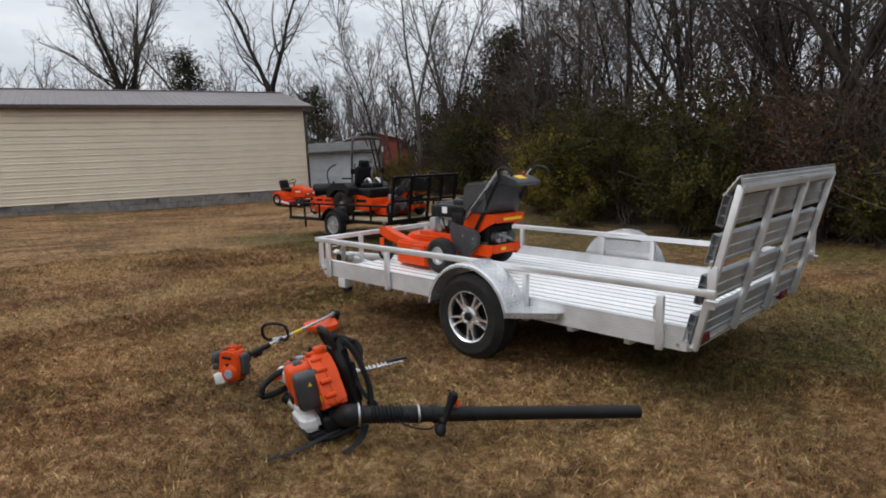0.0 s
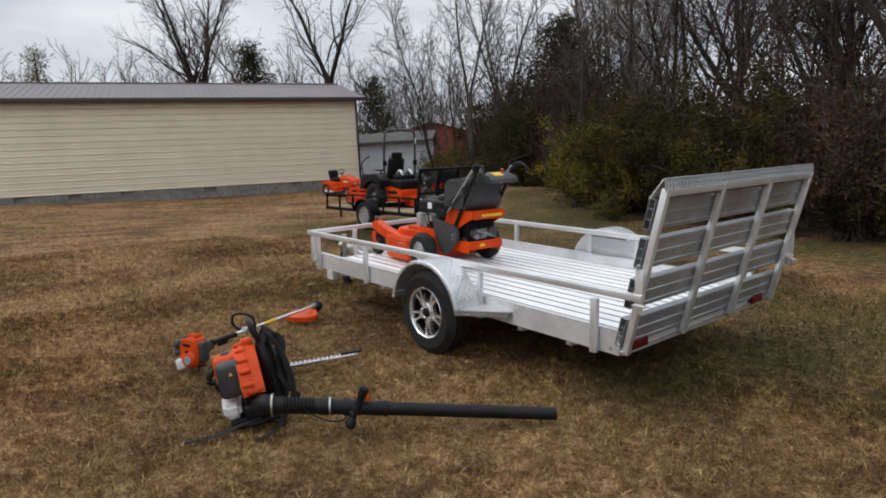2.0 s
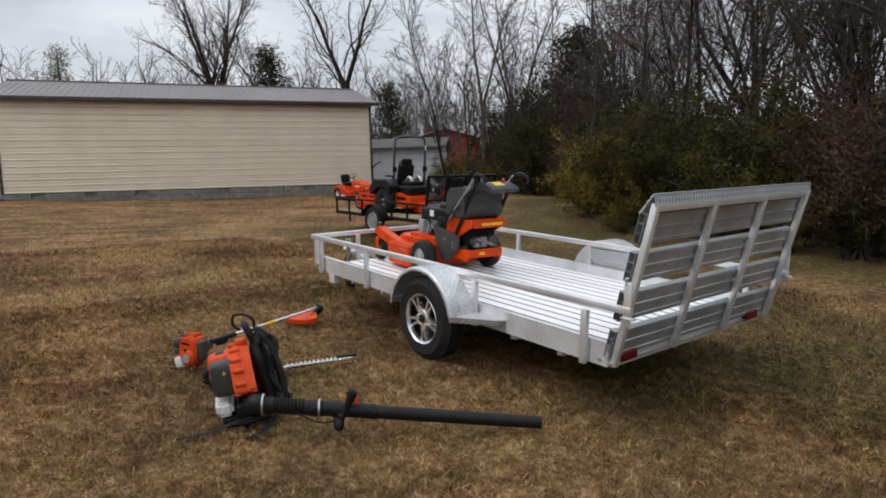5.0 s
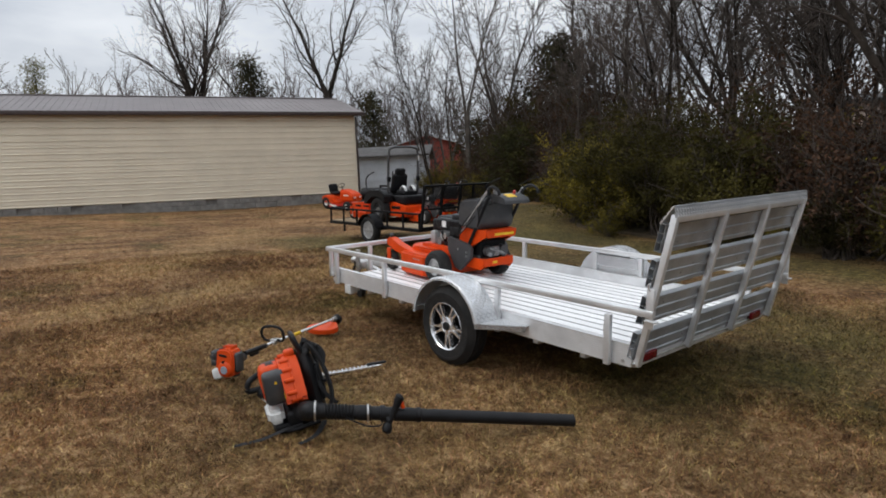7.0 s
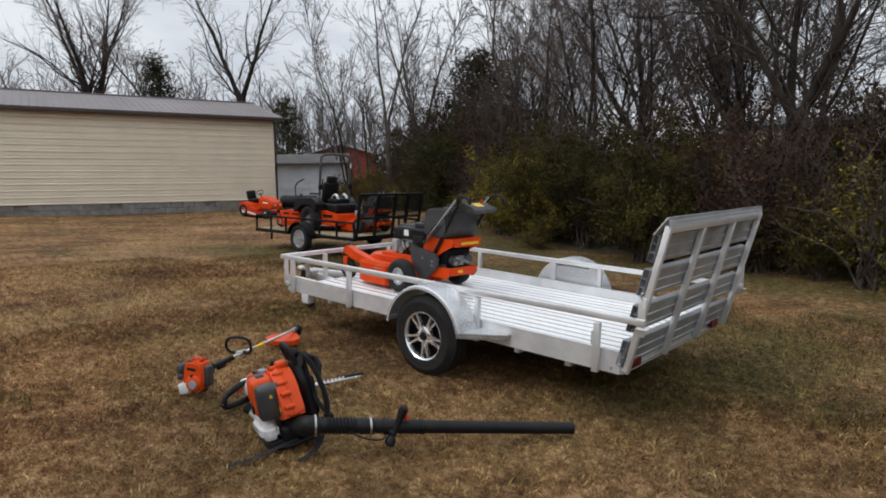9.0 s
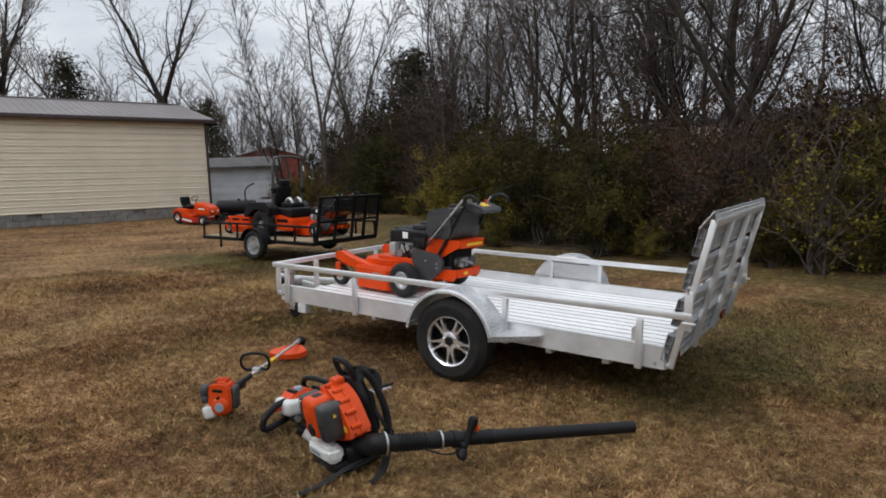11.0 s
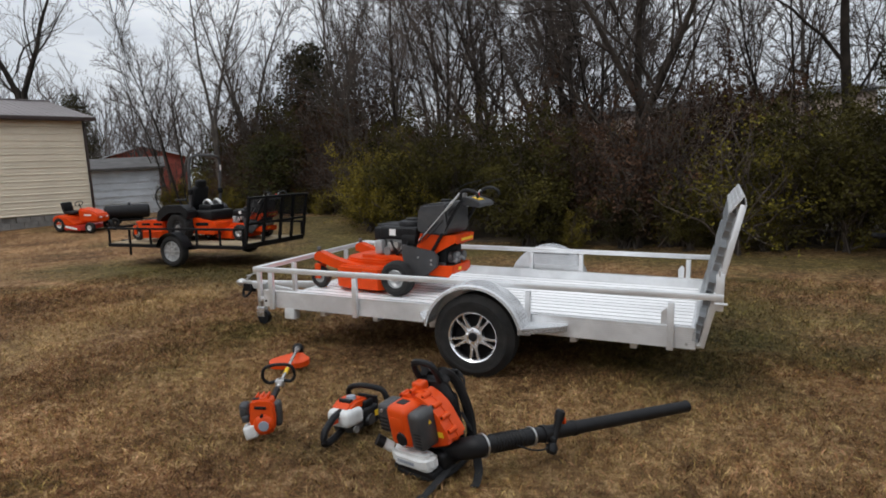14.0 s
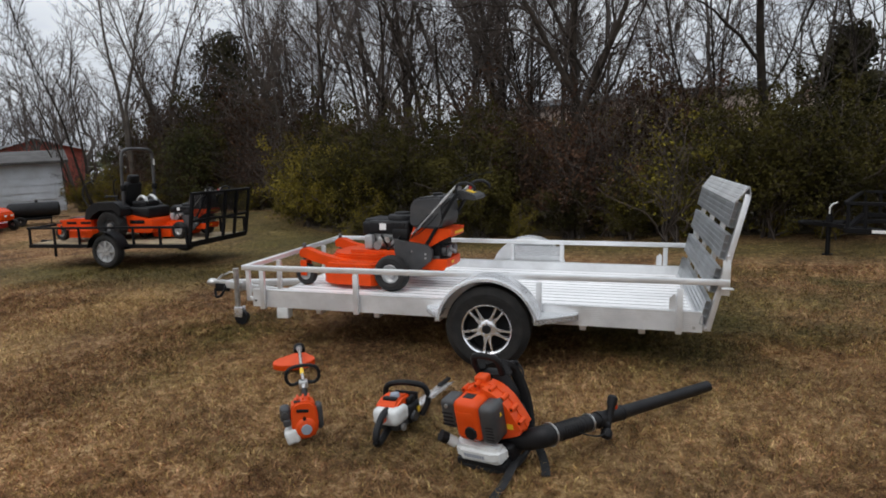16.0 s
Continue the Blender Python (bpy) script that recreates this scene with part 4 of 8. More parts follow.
def leaf_cards(centres, size, rng, broad=True):
    """Small leaves at the centres: folded lozenges, or narrow three-cornered ones."""
    n = len(centres)
    a = rng.normal(size=(n, 3))
    a /= np.linalg.norm(a, axis=1, keepdims=True)
    b = np.cross(a, rng.normal(size=(n, 3)))
    b /= np.linalg.norm(b, axis=1, keepdims=True) + 1e-9
    s = size * rng.uniform(0.6, 1.3, (n, 1))
    c = np.cross(a, b)
    if broad:
        V = np.stack([centres - a * s, centres + b * s * 0.45 + c * s * 0.12, centres + a * s, centres - b * s * 0.45 + c * s * 0.12], 1).reshape(-1, 3)
        return V, np.arange(4 * n).reshape(-1, 4)
    V = np.stack([centres - a * s + b * s * 0.5, centres - a * s * 0.8 - b * s * 0.5, centres + a * s], 1).reshape(-1, 3)
    return V, np.arange(3 * n).reshape(-1, 3)


def shrub_kind(seed, height, width, leaves, size, leaf_mat, stems=14, broad=False):
    """A bush: many stems from the base, side twigs, and leaves clustered along them."""
    rng = np.random.default_rng(seed)
    st, sr = [], []
    for i in range(stems):
        a = rng.uniform(0, 2 * np.pi)
        out = rng.uniform(0.15, 1.0) * width * 0.5
        p = [np.array([rng.uniform(-0.2, 0.2), rng.uniform(-0.2, 0.2), 0.0])]
        h = height * rng.uniform(0.55, 1.0) * (1.15 - 0.5 * out / (width * 0.5))
        for j in range(1, 8):
            t = j / 7
            p.append(np.array([math.cos(a) * out * t ** 1.3, math.sin(a) * out * t ** 1.3, h * t ** 0.85]) + rng.normal(size=3) * 0.07)
        st.append(np.array(p)), sr.append(np.linspace(0.026, 0.008, 8))
    l2, r2 = grow(st, sr, 6, 0.4, 55, rng, 4, 0.15, 0.0, 0.5, 0.006, 0.18)
    l3, r3 = grow(l2, r2, 3, 0.6, 45, rng, 2, 0.25, 0.0, 0.6, 0.0045, 0.18)
    tw = arrays_mesh("trunk", *join_tris([ring_mesh((np.array(st), np.array(sr)), 4), ring_mesh((np.array(l2), np.array(r2)), 3), spikes(l3, r3)]), TWIG)
    ends = np.array(l2 + [np.linspace(q[0], q[1], 4) for q in l3])
    pick = rng.integers(0, len(ends), leaves)
    k = rng.integers(1, 4, leaves)
    c = ends[pick, k] + rng.normal(size=(leaves, 3)) * 0.07
    c[:, 2] = np.maximum(c[:, 2], 0.03)
    v, f = leaf_cards(c, size, rng, broad)
    return (("trunk", tw), ("foliage", arrays_mesh("foliage", v, f, leaf_mat)))


SHRUB = dict(
    dark=shrub_kind(51, 2.9, 3.4, 7600, 0.039, LEAF_DARK, 14), dark_low=shrub_kind(52, 1.7, 2.8, 6000, 0.035, LEAF_DARK, 13),
    olive=shrub_kind(53, 2.5, 2.6, 5600, 0.034, LEAF_OLIVE, 13), olive_low=shrub_kind(54, 1.4, 2.2, 3650, 0.033, LEAF_OLIVE, 11),
    yellow=shrub_kind(57, 2.6, 2.8, 1200, 0.039, LEAF_YELLOW, 13, True),
    rust=shrub_kind(55, 2.8, 2.6, 3350, 0.037, LEAF_RUST, 16), thicket=shrub_kind(56, 3.2, 2.6, 1400, 0.035, LEAF_RUST, 24))
SHRUB_SAY = dict(dark="dense dark evergreen shrub at the woods' edge", dark_low="low dark evergreen shrub at the woods' edge", olive="thin shrub with yellow-green autumn leaves",
                 olive_low="low shrub with yellow-green leaves", yellow="shrub with sparse broad yellow leaves", rust="shrub with sparse rust-brown leaves", thicket="nearly leafless brown thicket")
srng = random.Random(77)
plan = []
for x in np.arange(13.5, -19.0, -0.95):
    x = float(x)
    y = edge_y(x) + 0.9
    if x > 0.9:
        k = srng.choice(["dark", "dark", "dark", "rust"])
    elif x > -1.9:
        k = srng.choice(["yellow", "rust", "olive"])
    elif x > -4.6:
        k = srng.choice(["rust", "thicket", "dark", "rust"])
    elif x > -8.0:
        k = srng.choice(["dark", "dark", "dark", "olive"])
    elif x > -10.6:
        k = srng.choice(["olive", "olive", "dark"])
    else:
        k = srng.choice(["thicket", "rust", "olive_low", "thicket"])
    plan.append((k, x + srng.uniform(-0.3, 0.3), y + srng.uniform(-0.1, 0.9), srng.uniform(0.8, 1.1)))
    plan.append((srng.choice(["rust", "dark", "thicket", "olive"]), x + srng.uniform(-0.6, 0.6), y + srng.uniform(1.6, 3.0), srng.uniform(1.1, 1.45) if x < 1.5 else srng.uniform(0.95, 1.15)))
    if srng.random() < 0.45:
        plan.append((srng.choice(["olive_low", "dark_low", "olive_low"]), x + srng.uniform(-0.4, 0.4), y - srng.uniform(0.1, 0.5), srng.uniform(0.5, 0.85)))
    if srng.random() < 0.3:
        plan.append((srng.choice(["thicket", "thicket", "dark"]), x + srng.uniform(-0.6, 0.6), y + srng.uniform(3.2, 5.0), srng.uniform(1.0, 1.3)))
for k, x, y, s in plan:
    tree_thing("shrub", SHRUB[k], at_yard(x, y, srng.uniform(0, 360), s, 0.03), SHRUB_SAY[k], "shrubs along the woods", "shrub")
for k, x, y, s in (("olive", -20.6, 20.6, 0.95), ("olive", -19.4, 20.9, 0.8), ("thicket", -21.6, 22.4, 0.9), ("thicket", -18.2, 21.0, 0.9), ("rust", -17.0, 20.4, 0.8),
                   ("olive", -21.8, 21.6, 0.85), ("rust", -20.9, 22.1, 0.7), ("thicket", -22.3, 20.8, 0.8), ("olive", -22.0, 20.4, 0.7), ("rust", -18.9, 19.9, 0.7), ("olive", -18.3, 19.6, 0.6), ("rust", -19.6, 21.8, 1.1), ("dark", -18.8, 22.2, 1.0), ("thicket", -20.4, 22.6, 1.2), ("thicket", -19.0, 23.0, 1.35)):
    tree_thing("shrub", SHRUB[k], at_yard(x, y, 40 * s * 9, s, 0.03), SHRUB_SAY[k], "shrubs along the woods", "shrub")

for k, x, y, s in (("yellow", -0.75, 11.7, 1.0), ("dark", 1.2, 12.2, 1.0), ("yellow", 0.15, 12.3, 0.9), ("yellow", -0.4, 12.9, 1.15), ("dark", 2.2, 12.0, 1.0), ("rust", -2.6, 12.4, 1.1), ("thicket", -1.8, 12.6, 1.1), ("dark_low", -4.6, 12.2, 1.1), ("rust", -1.3, 14.6, 1.5),
                   ("olive", -8.6, 14.2, 1.1), ("olive", -9.5, 15.2, 1.2), ("olive", -7.9, 13.5, 0.9)):
    tree_thing("shrub", SHRUB[k], at_yard(x, y, 70 * s * 9, s, 0.03), SHRUB_SAY[k], "shrubs along the woods", "shrub")
for i in range(7):
    tree_thing("shrub", SHRUB["thicket"], at_yard(-9.6 + i * 1.3 + srng.uniform(-0.3, 0.3), 17.2 + srng.uniform(0.0, 3.4) - 0.05 * i, srng.uniform(0, 360), srng.uniform(1.0, 1.25), 0.03), SHRUB_SAY["thicket"], "shrubs along the woods", "shrub")
for i in range(15):
    k = srng.choice(["thicket", "rust", "dark", "thicket"])
    tree_thing("shrub", SHRUB[k], at_yard(-20.0 + i * 0.56 + srng.uniform(-0.3, 0.3), 22.4 + srng.uniform(0.0, 3.0) - 0.21 * i, srng.uniform(0, 360), srng.uniform(1.3, 1.9), 0.03), SHRUB_SAY[k], "shrubs along the woods", "shrub")
for i in range(15):
    k = srng.choice(["thicket", "rust", "thicket", "dark", "olive"])
    tree_thing("shrub", SHRUB[k], at_yard(-21.5 + i * 0.55 + srng.uniform(-0.3, 0.3), 23.2 + srng.uniform(0.0, 4.0) - 0.12 * i, srng.uniform(0, 360), srng.uniform(1.2, 1.7), 0.03), SHRUB_SAY[k], "shrubs along the woods", "shrub")

for i in range(9):
    k = srng.choice(["dark", "dark", "thicket", "rust"])
    tree_thing("shrub", SHRUB[k], at_yard(-33.5 - srng.uniform(0.0, 4.0), -7.0 + i * 1.15, srng.uniform(0, 360), srng.uniform(1.25, 1.8), 0.03), "dark evergreen shrub behind the retaining wall" if k == "dark" else SHRUB_SAY[k], "shrubs beside the drive", "shrub")


def conifer_kind(seed, height, width, sprays, ragged, mat, clear=0.08, taper=0.7, leaf=0.037):
    """A cedar: trunk, drooping limbs in tiers, and ragged sprays of needles."""
    rng = np.random.default_rng(seed)
    p = np.array([[rng.normal() * 0.04 * j * 0.3, rng.normal() * 0.04 * j * 0.3, height * j / 9] for j in range(10)])
    limbs, lr = [], []
    for i in range(70):
        t = clear + (1 - clear) * (i + rng.random()) / 70
        a = rng.uniform(0, 2 * np.pi)
        L = width * 0.5 * (1 - t) ** taper * rng.uniform(1 - ragged, 1.0) + 0.15
        o = p[min(8, int(t * 9))] + (p[min(9, int(t * 9) + 1)] - p[min(8, int(t * 9))]) * (t * 9 - int(t * 9))
        q = [o + np.array([math.cos(a) * L * s, math.sin(a) * L * s, L * (0.35 * s - 0.1 * s * s)]) + rng.normal(size=3) * 0.04 * s for s in np.linspace(0, 1, 5)]
        limbs.append(np.array(q)), lr.append(np.linspace(0.03 * (1 - t) + 0.008, 0.005, 5))
    v1, f1 = ring_mesh((np.array([p]), np.array([np.linspace(0.14, 0.02, 10) * height / 8])), 8)
    v2, f2 = ring_mesh((np.array(limbs), np.array(lr)), 4)
    trunk = arrays_mesh("trunk", np.concatenate([v1, v2]), np.concatenate([f1, f2 + len(v1)]), BARK, True)
    L = np.array(limbs)
    pick = rng.integers(0, len(L), sprays)
    s = rng.beta(1.6, 1.0, sprays) * 3.98
    i = s.astype(int)
    c = L[pick, i] * (1 - (s - i))[:, None] + L[pick, i + 1] * (s - i)[:, None] + rng.normal(size=(sprays, 3)) * np.array([0.16, 0.16, 0.13]) * width / 3
    v, f = leaf_cards(np.repeat(c, 2, 0) + rng.normal(size=(2 * sprays, 3)) * 0.06, leaf * width * 0.72, rng, False)
    return (("trunk", trunk), ("crown", arrays_mesh("crown", v, f, mat)))


CEDAR = conifer_kind(61, 7.4, 5.4, 4600, 0.6, NEEDLE, 0.15, 0.6, 0.019)
CEDAR_DENSE = conifer_kind(62, 5.0, 4.2, 5200, 0.6, NEEDLE, 0.02, 0.7)
JUNIPER = conifer_kind(64, 7.0, 5.2, 4600, 0.7, NEEDLE, 0.45, 0.35, 0.021)
CEDAR_LOW = conifer_kind(65, 2.9, 4.8, 6000, 0.9, GREEN_NEEDLE, 0.02, 0.45, 0.012)
PINE = conifer_kind(63, 10.0, 5.0, 1700, 0.65, LEAF_PINE, 0.32, 0.4, 0.022)
for kind_, x, y, turn, s, label in (
        (CEDAR, -35.5, 18.4, 20, 1.05, "ragged dark cedar behind the cream building"), (CEDAR, -35.4, 27.5, 80, 0.90, "dark cedar beside the grey-white shed"),
        (JUNIPER, -17.2, 24.4, 140, 1.02, "tall dark cedar among bare trees"), (CEDAR_LOW, -16.6, 20.6, 200, 1.0, "low spreading green cedar at the woods' edge"), (CEDAR_DENSE, 5.6, 21.0, 30, 1.0, "dark cedar among bare trees"),
        (PINE, -44.0, 4.6, 60, 1.0, "tall thin pine with olive needles"), (PINE, -46.0, 9.5, 200, 0.85, "tall thin pine with olive needles"),
        (CEDAR, -33.0, 0.2, 10, 0.95, "big dark evergreen beside the gravel drive"), (CEDAR_DENSE, -31.5, -3.0, 120, 1.3, "big dark evergreen beside the gravel drive"),
        (CEDAR_DENSE, -43.0, 14.5, 90, 1.0, "dark cedar behind the cream building")):
    tree_thing("cedar", kind_, at_yard(x, y, turn, s), label, "evergreens")

# far woods: joined thin trunks and twigs, too many to count
frng = np.random.default_rng(9)


def far_wood(name, places, hmin, hmax, label, mat, fork):
    tr, rr = [], []
    for x, y in places:
        h = frng.uniform(hmin, hmax)
        w = np.array([frng.normal() * 0.12, frng.normal() * 0.12, 1.0])
        base = np.array([x, y, gz(x, y) - 0.1])
        tr.append(np.array([base + w * h * j / 7 + frng.normal(size=3) * 0.16 * (j > 0) for j in range(8)]))
        rr.append(np.linspace(frng.uniform(0.07, 0.15), 0.02, 8))
    l1, r1 = grow(tr, rr, 10, 0.36, 40, frng, 4, 0.2, 0.2, 0.5, 0.03)
    l2, r2 = grow(l1, r1, 4, 0.5, 38, frng, 3, 0.2, 0.1, 0.6, 0.02, 0.14)
    l3, r3 = grow(l2, r2, fork, 0.6, 36, frng, 2, 0.3, 0.06, 0.7, 0.015, 0.14)
    l4, r4 = grow(l3, r3, 2, 0.7, 36, frng, 2, 0.2, 0.06, 0.7, 0.012, 0.14)
    ob = new(name, arrays_mesh(name, *join_tris([ring_mesh((np.array(g), np.array(q)), k) for g, q, k in ((tr, rr, 5), (l1, r1, 3), (l2, r2, 3))] + [spikes(l3, r3), spikes(l4, r4)]), mat))
    return tagged(ob, label, "woods", kind="stuff")


spots = []
for i in range(310):
    az = radians(frng.uniform(30, 112))
    d = frng.uniform(62, 88)
    spots.append((-math.sin(az) * d, math.cos(az) * d))
far_wood("far_woods", spots, 7.5, 12.0, "distant line of bare winter trees, haze painted into their grey", FAR_TWIG, 1)
spots = []
for i in range(46):
    az = radians(frng.uniform(-62, 34))
    d = frng.uniform(25, 50)
    spots.append((-math.sin(az) * d, math.cos(az) * d))
far_wood("far_woods", spots, 8.0, 13.0, "deep bare winter woods behind the yard", DEEP_TWIG, 2)

# trees added out of view behind the camera, to dim the sky the gate reflects
spots = []
for i in range(24):
    az = radians(frng.uniform(120, 290))
    d = frng.uniform(34, 48)
    spots.append((-math.sin(az) * d, math.cos(az) * d))
far_wood("far_woods", spots, 9.0, 13.0, "added unseen woods behind the camera, dimming reflections", DEEP_TWIG, 1)

spots = []
for i in range(22):
    az = radians(frng.uniform(34, 52))
    d = frng.uniform(38, 60)
    spots.append((-math.sin(az) * d, math.cos(az) * d))
far_wood("far_woods", spots, 5.5, 9.0, "grey bare winter woods behind the shed", DEEP_TWIG, 2)

# far undergrowth, olive and grey; past 2.05 rad it fills the added, unseen woods
c = []
for i in range(34000):
    az = radians(frng.uniform(-65, 290))
    d = frng.uniform(34, 70) if az < 0.6 else frng.uniform(58, 80) if az < 2.05 else frng.uniform(30, 46)
    top = 2.2 + 1.8 * noise.noise((az * 9, d * 0.1, 0.0)) + (1.2 if az > 0.6 else 1.0)
    x, y = -math.sin(az) * d, math.cos(az) * d
    c.append((x, y, gz(x, y) + max(0.1, top) * frng.random() ** 0.8))
v, f = leaf_cards(np.array(c), 0.34, frng)
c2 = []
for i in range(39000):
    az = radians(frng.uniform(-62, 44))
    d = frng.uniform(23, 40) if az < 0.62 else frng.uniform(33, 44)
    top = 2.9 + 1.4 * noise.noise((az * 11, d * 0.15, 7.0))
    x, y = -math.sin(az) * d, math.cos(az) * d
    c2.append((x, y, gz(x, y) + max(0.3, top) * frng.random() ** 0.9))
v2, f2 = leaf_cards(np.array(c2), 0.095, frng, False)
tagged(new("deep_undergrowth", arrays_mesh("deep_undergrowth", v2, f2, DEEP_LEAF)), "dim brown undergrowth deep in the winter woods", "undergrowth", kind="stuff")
tagged(new("far_undergrowth", arrays_mesh("far_undergrowth", v, f, FAR_LEAF)), "distant olive and brown undergrowth, carried on unseen behind the camera", "undergrowth", kind="stuff")


# ---- aluminium utility trailer ----
# local x from the nose to the gate, y from the near side to the far side, z from the bottom of the side frame
MT = Matrix(((0.99652, 0.05079, 0.06610, -5.173), (-0.05019, 0.99868, -0.01073, 3.887), (-0.06656, 0.00738, 0.99776, 0.628), (0, 0, 0, 1)))
TL, TW, TD = 3.73, 1.98, 0.150
DZ = 0.070  # deck surface, below the top of the side frames


def split_spoke_wheel(parent, name, m, r=0.335, width=0.205):
    """Tyre with grooved tread on a five-pair split-spoke alloy rim; local z points outward."""
    bm = bm_new()
    cyl(bm, (0, 0, -0.07), (0, 0, 0.03), 0.07, seg=20)
    hub = part(name, bm, BLACK_STEEL, parent)
    hub.matrix_basis = m
    h = width / 2
    bm = bm_new()
    prof = [(0.190, -h + 0.012), (0.215, -h + 0.002), (0.27, -h), (r - 0.03, -h + 0.016), (r - 0.010, -h + 0.034)]
    for i in range(4):
        z0 = -h + 0.036 + i * (width - 0.072) / 4
        z1 = z0 + (width - 0.072) / 4
        prof += [(r, z0 + 0.004), (r, z1 - 0.004), (r - 0.008, z1 - 0.002), (r - 0.008, z1 + 0.002)] if i < 3 else [(r, z0 + 0.004), (r, z1 - 0.004)]
    prof += [(r - 0.010, h - 0.034), (r - 0.03, h - 0.016), (0.285, h - 0.001), (0.282, h + 0.002), (0.262, h + 0.002), (0.258, h - 0.001), (0.215, h - 0.002), (0.190, h - 0.012), (0.190, -h + 0.012)]
    lathe(bm, prof, 56)
    part("tyre", bm, RUBBER, hub, "black rubber tyre", 25)
    bm = bm_new()
    lathe(bm, [(0.194, h - 0.04), (0.186, h - 0.04), (0.185, h - 0.024), (0.189, h - 0.010), (0.199, h - 0.002), (0.203, h - 0.010), (0.194, h - 0.02)], 48)
    rim = part("rim", bm, MACHINED, hub, "machined alloy rim with paired spokes")
    bm = bm_new()
    lathe(bm, [(0.192, -h + 0.02), (0.178, -h + 0.03), (0.172, 0.0), (0.180, h - 0.045), (0.1855, h - 0.0405), (0.192, h - 0.0405)], 48)
    part("rim_barrel", bm, BLACK_STEEL, hub, "black painted rim barrel", 30)
    bm = bm_new()
    lathe(bm, [(0.0, -0.02), (0.170, -0.02), (0.170, 0.012), (0.0, 0.014)], 32)
    part("brake_backing", bm, BLACK_STEEL, hub, "", 0)
    for i in range(5):
        for s in (-1, 1):
            bm = bm_new()
            mm = pose(0, 0, 0, 0, 0, -87 + 72 * i + s * 1.0)
            poly = [(0.060, s * 0.001), (0.060, s * 0.034), (0.078, s * 0.024), (0.120, s * 0.0225), (0.166, s * 0.0315), (0.188, s * 0.041), (0.188, s * 0.023), (0.166, s * 0.0180), (0.120, s * 0.0105), (0.094, s * 0.005), (0.088, s * 0.001)]
            prism(bm, poly if s < 0 else poly[::-1], h - 0.062, h - 0.026, mm)
            bmesh.ops.bevel(bm, geom=[e for e in bm.edges if all(v.co.z > h - 0.027 for v in e.verts)], offset=0.005, segments=2, affect="EDGES")
            part("spoke", bm, MACHINED, rim, "", 20)
        bm = bm_new()
        a = radians(-87 + 72 * i + 36)
        cyl(bm, (0.057 * math.cos(a), 0.057 * math.sin(a), h - 0.05), (0.057 * math.cos(a), 0.057 * math.sin(a), h - 0.010), 0.011, 0.009, 6)
        part("lug_nut", bm, MACHINED, rim)
    bm = bm_new()
    lathe(bm, [(0.0, h - 0.012), (0.030, h - 0.014), (0.036, h - 0.020), (0.050, h - 0.021), (0.072, h - 0.031), (0.076, h - 0.045), (0.074, h - 0.06), (0.0, h - 0.06)], 30)
    part("hub_face", bm, MACHINED, rim)
    bm = bm_new()
    lathe(bm, [(0.0, h - 0.002), (0.028, h - 0.004), (0.036, h - 0.012), (0.036, h - 0.02)], 24)
    part("centre_cap", bm, BLACK_PL, rim, "black centre cap")
    return hub


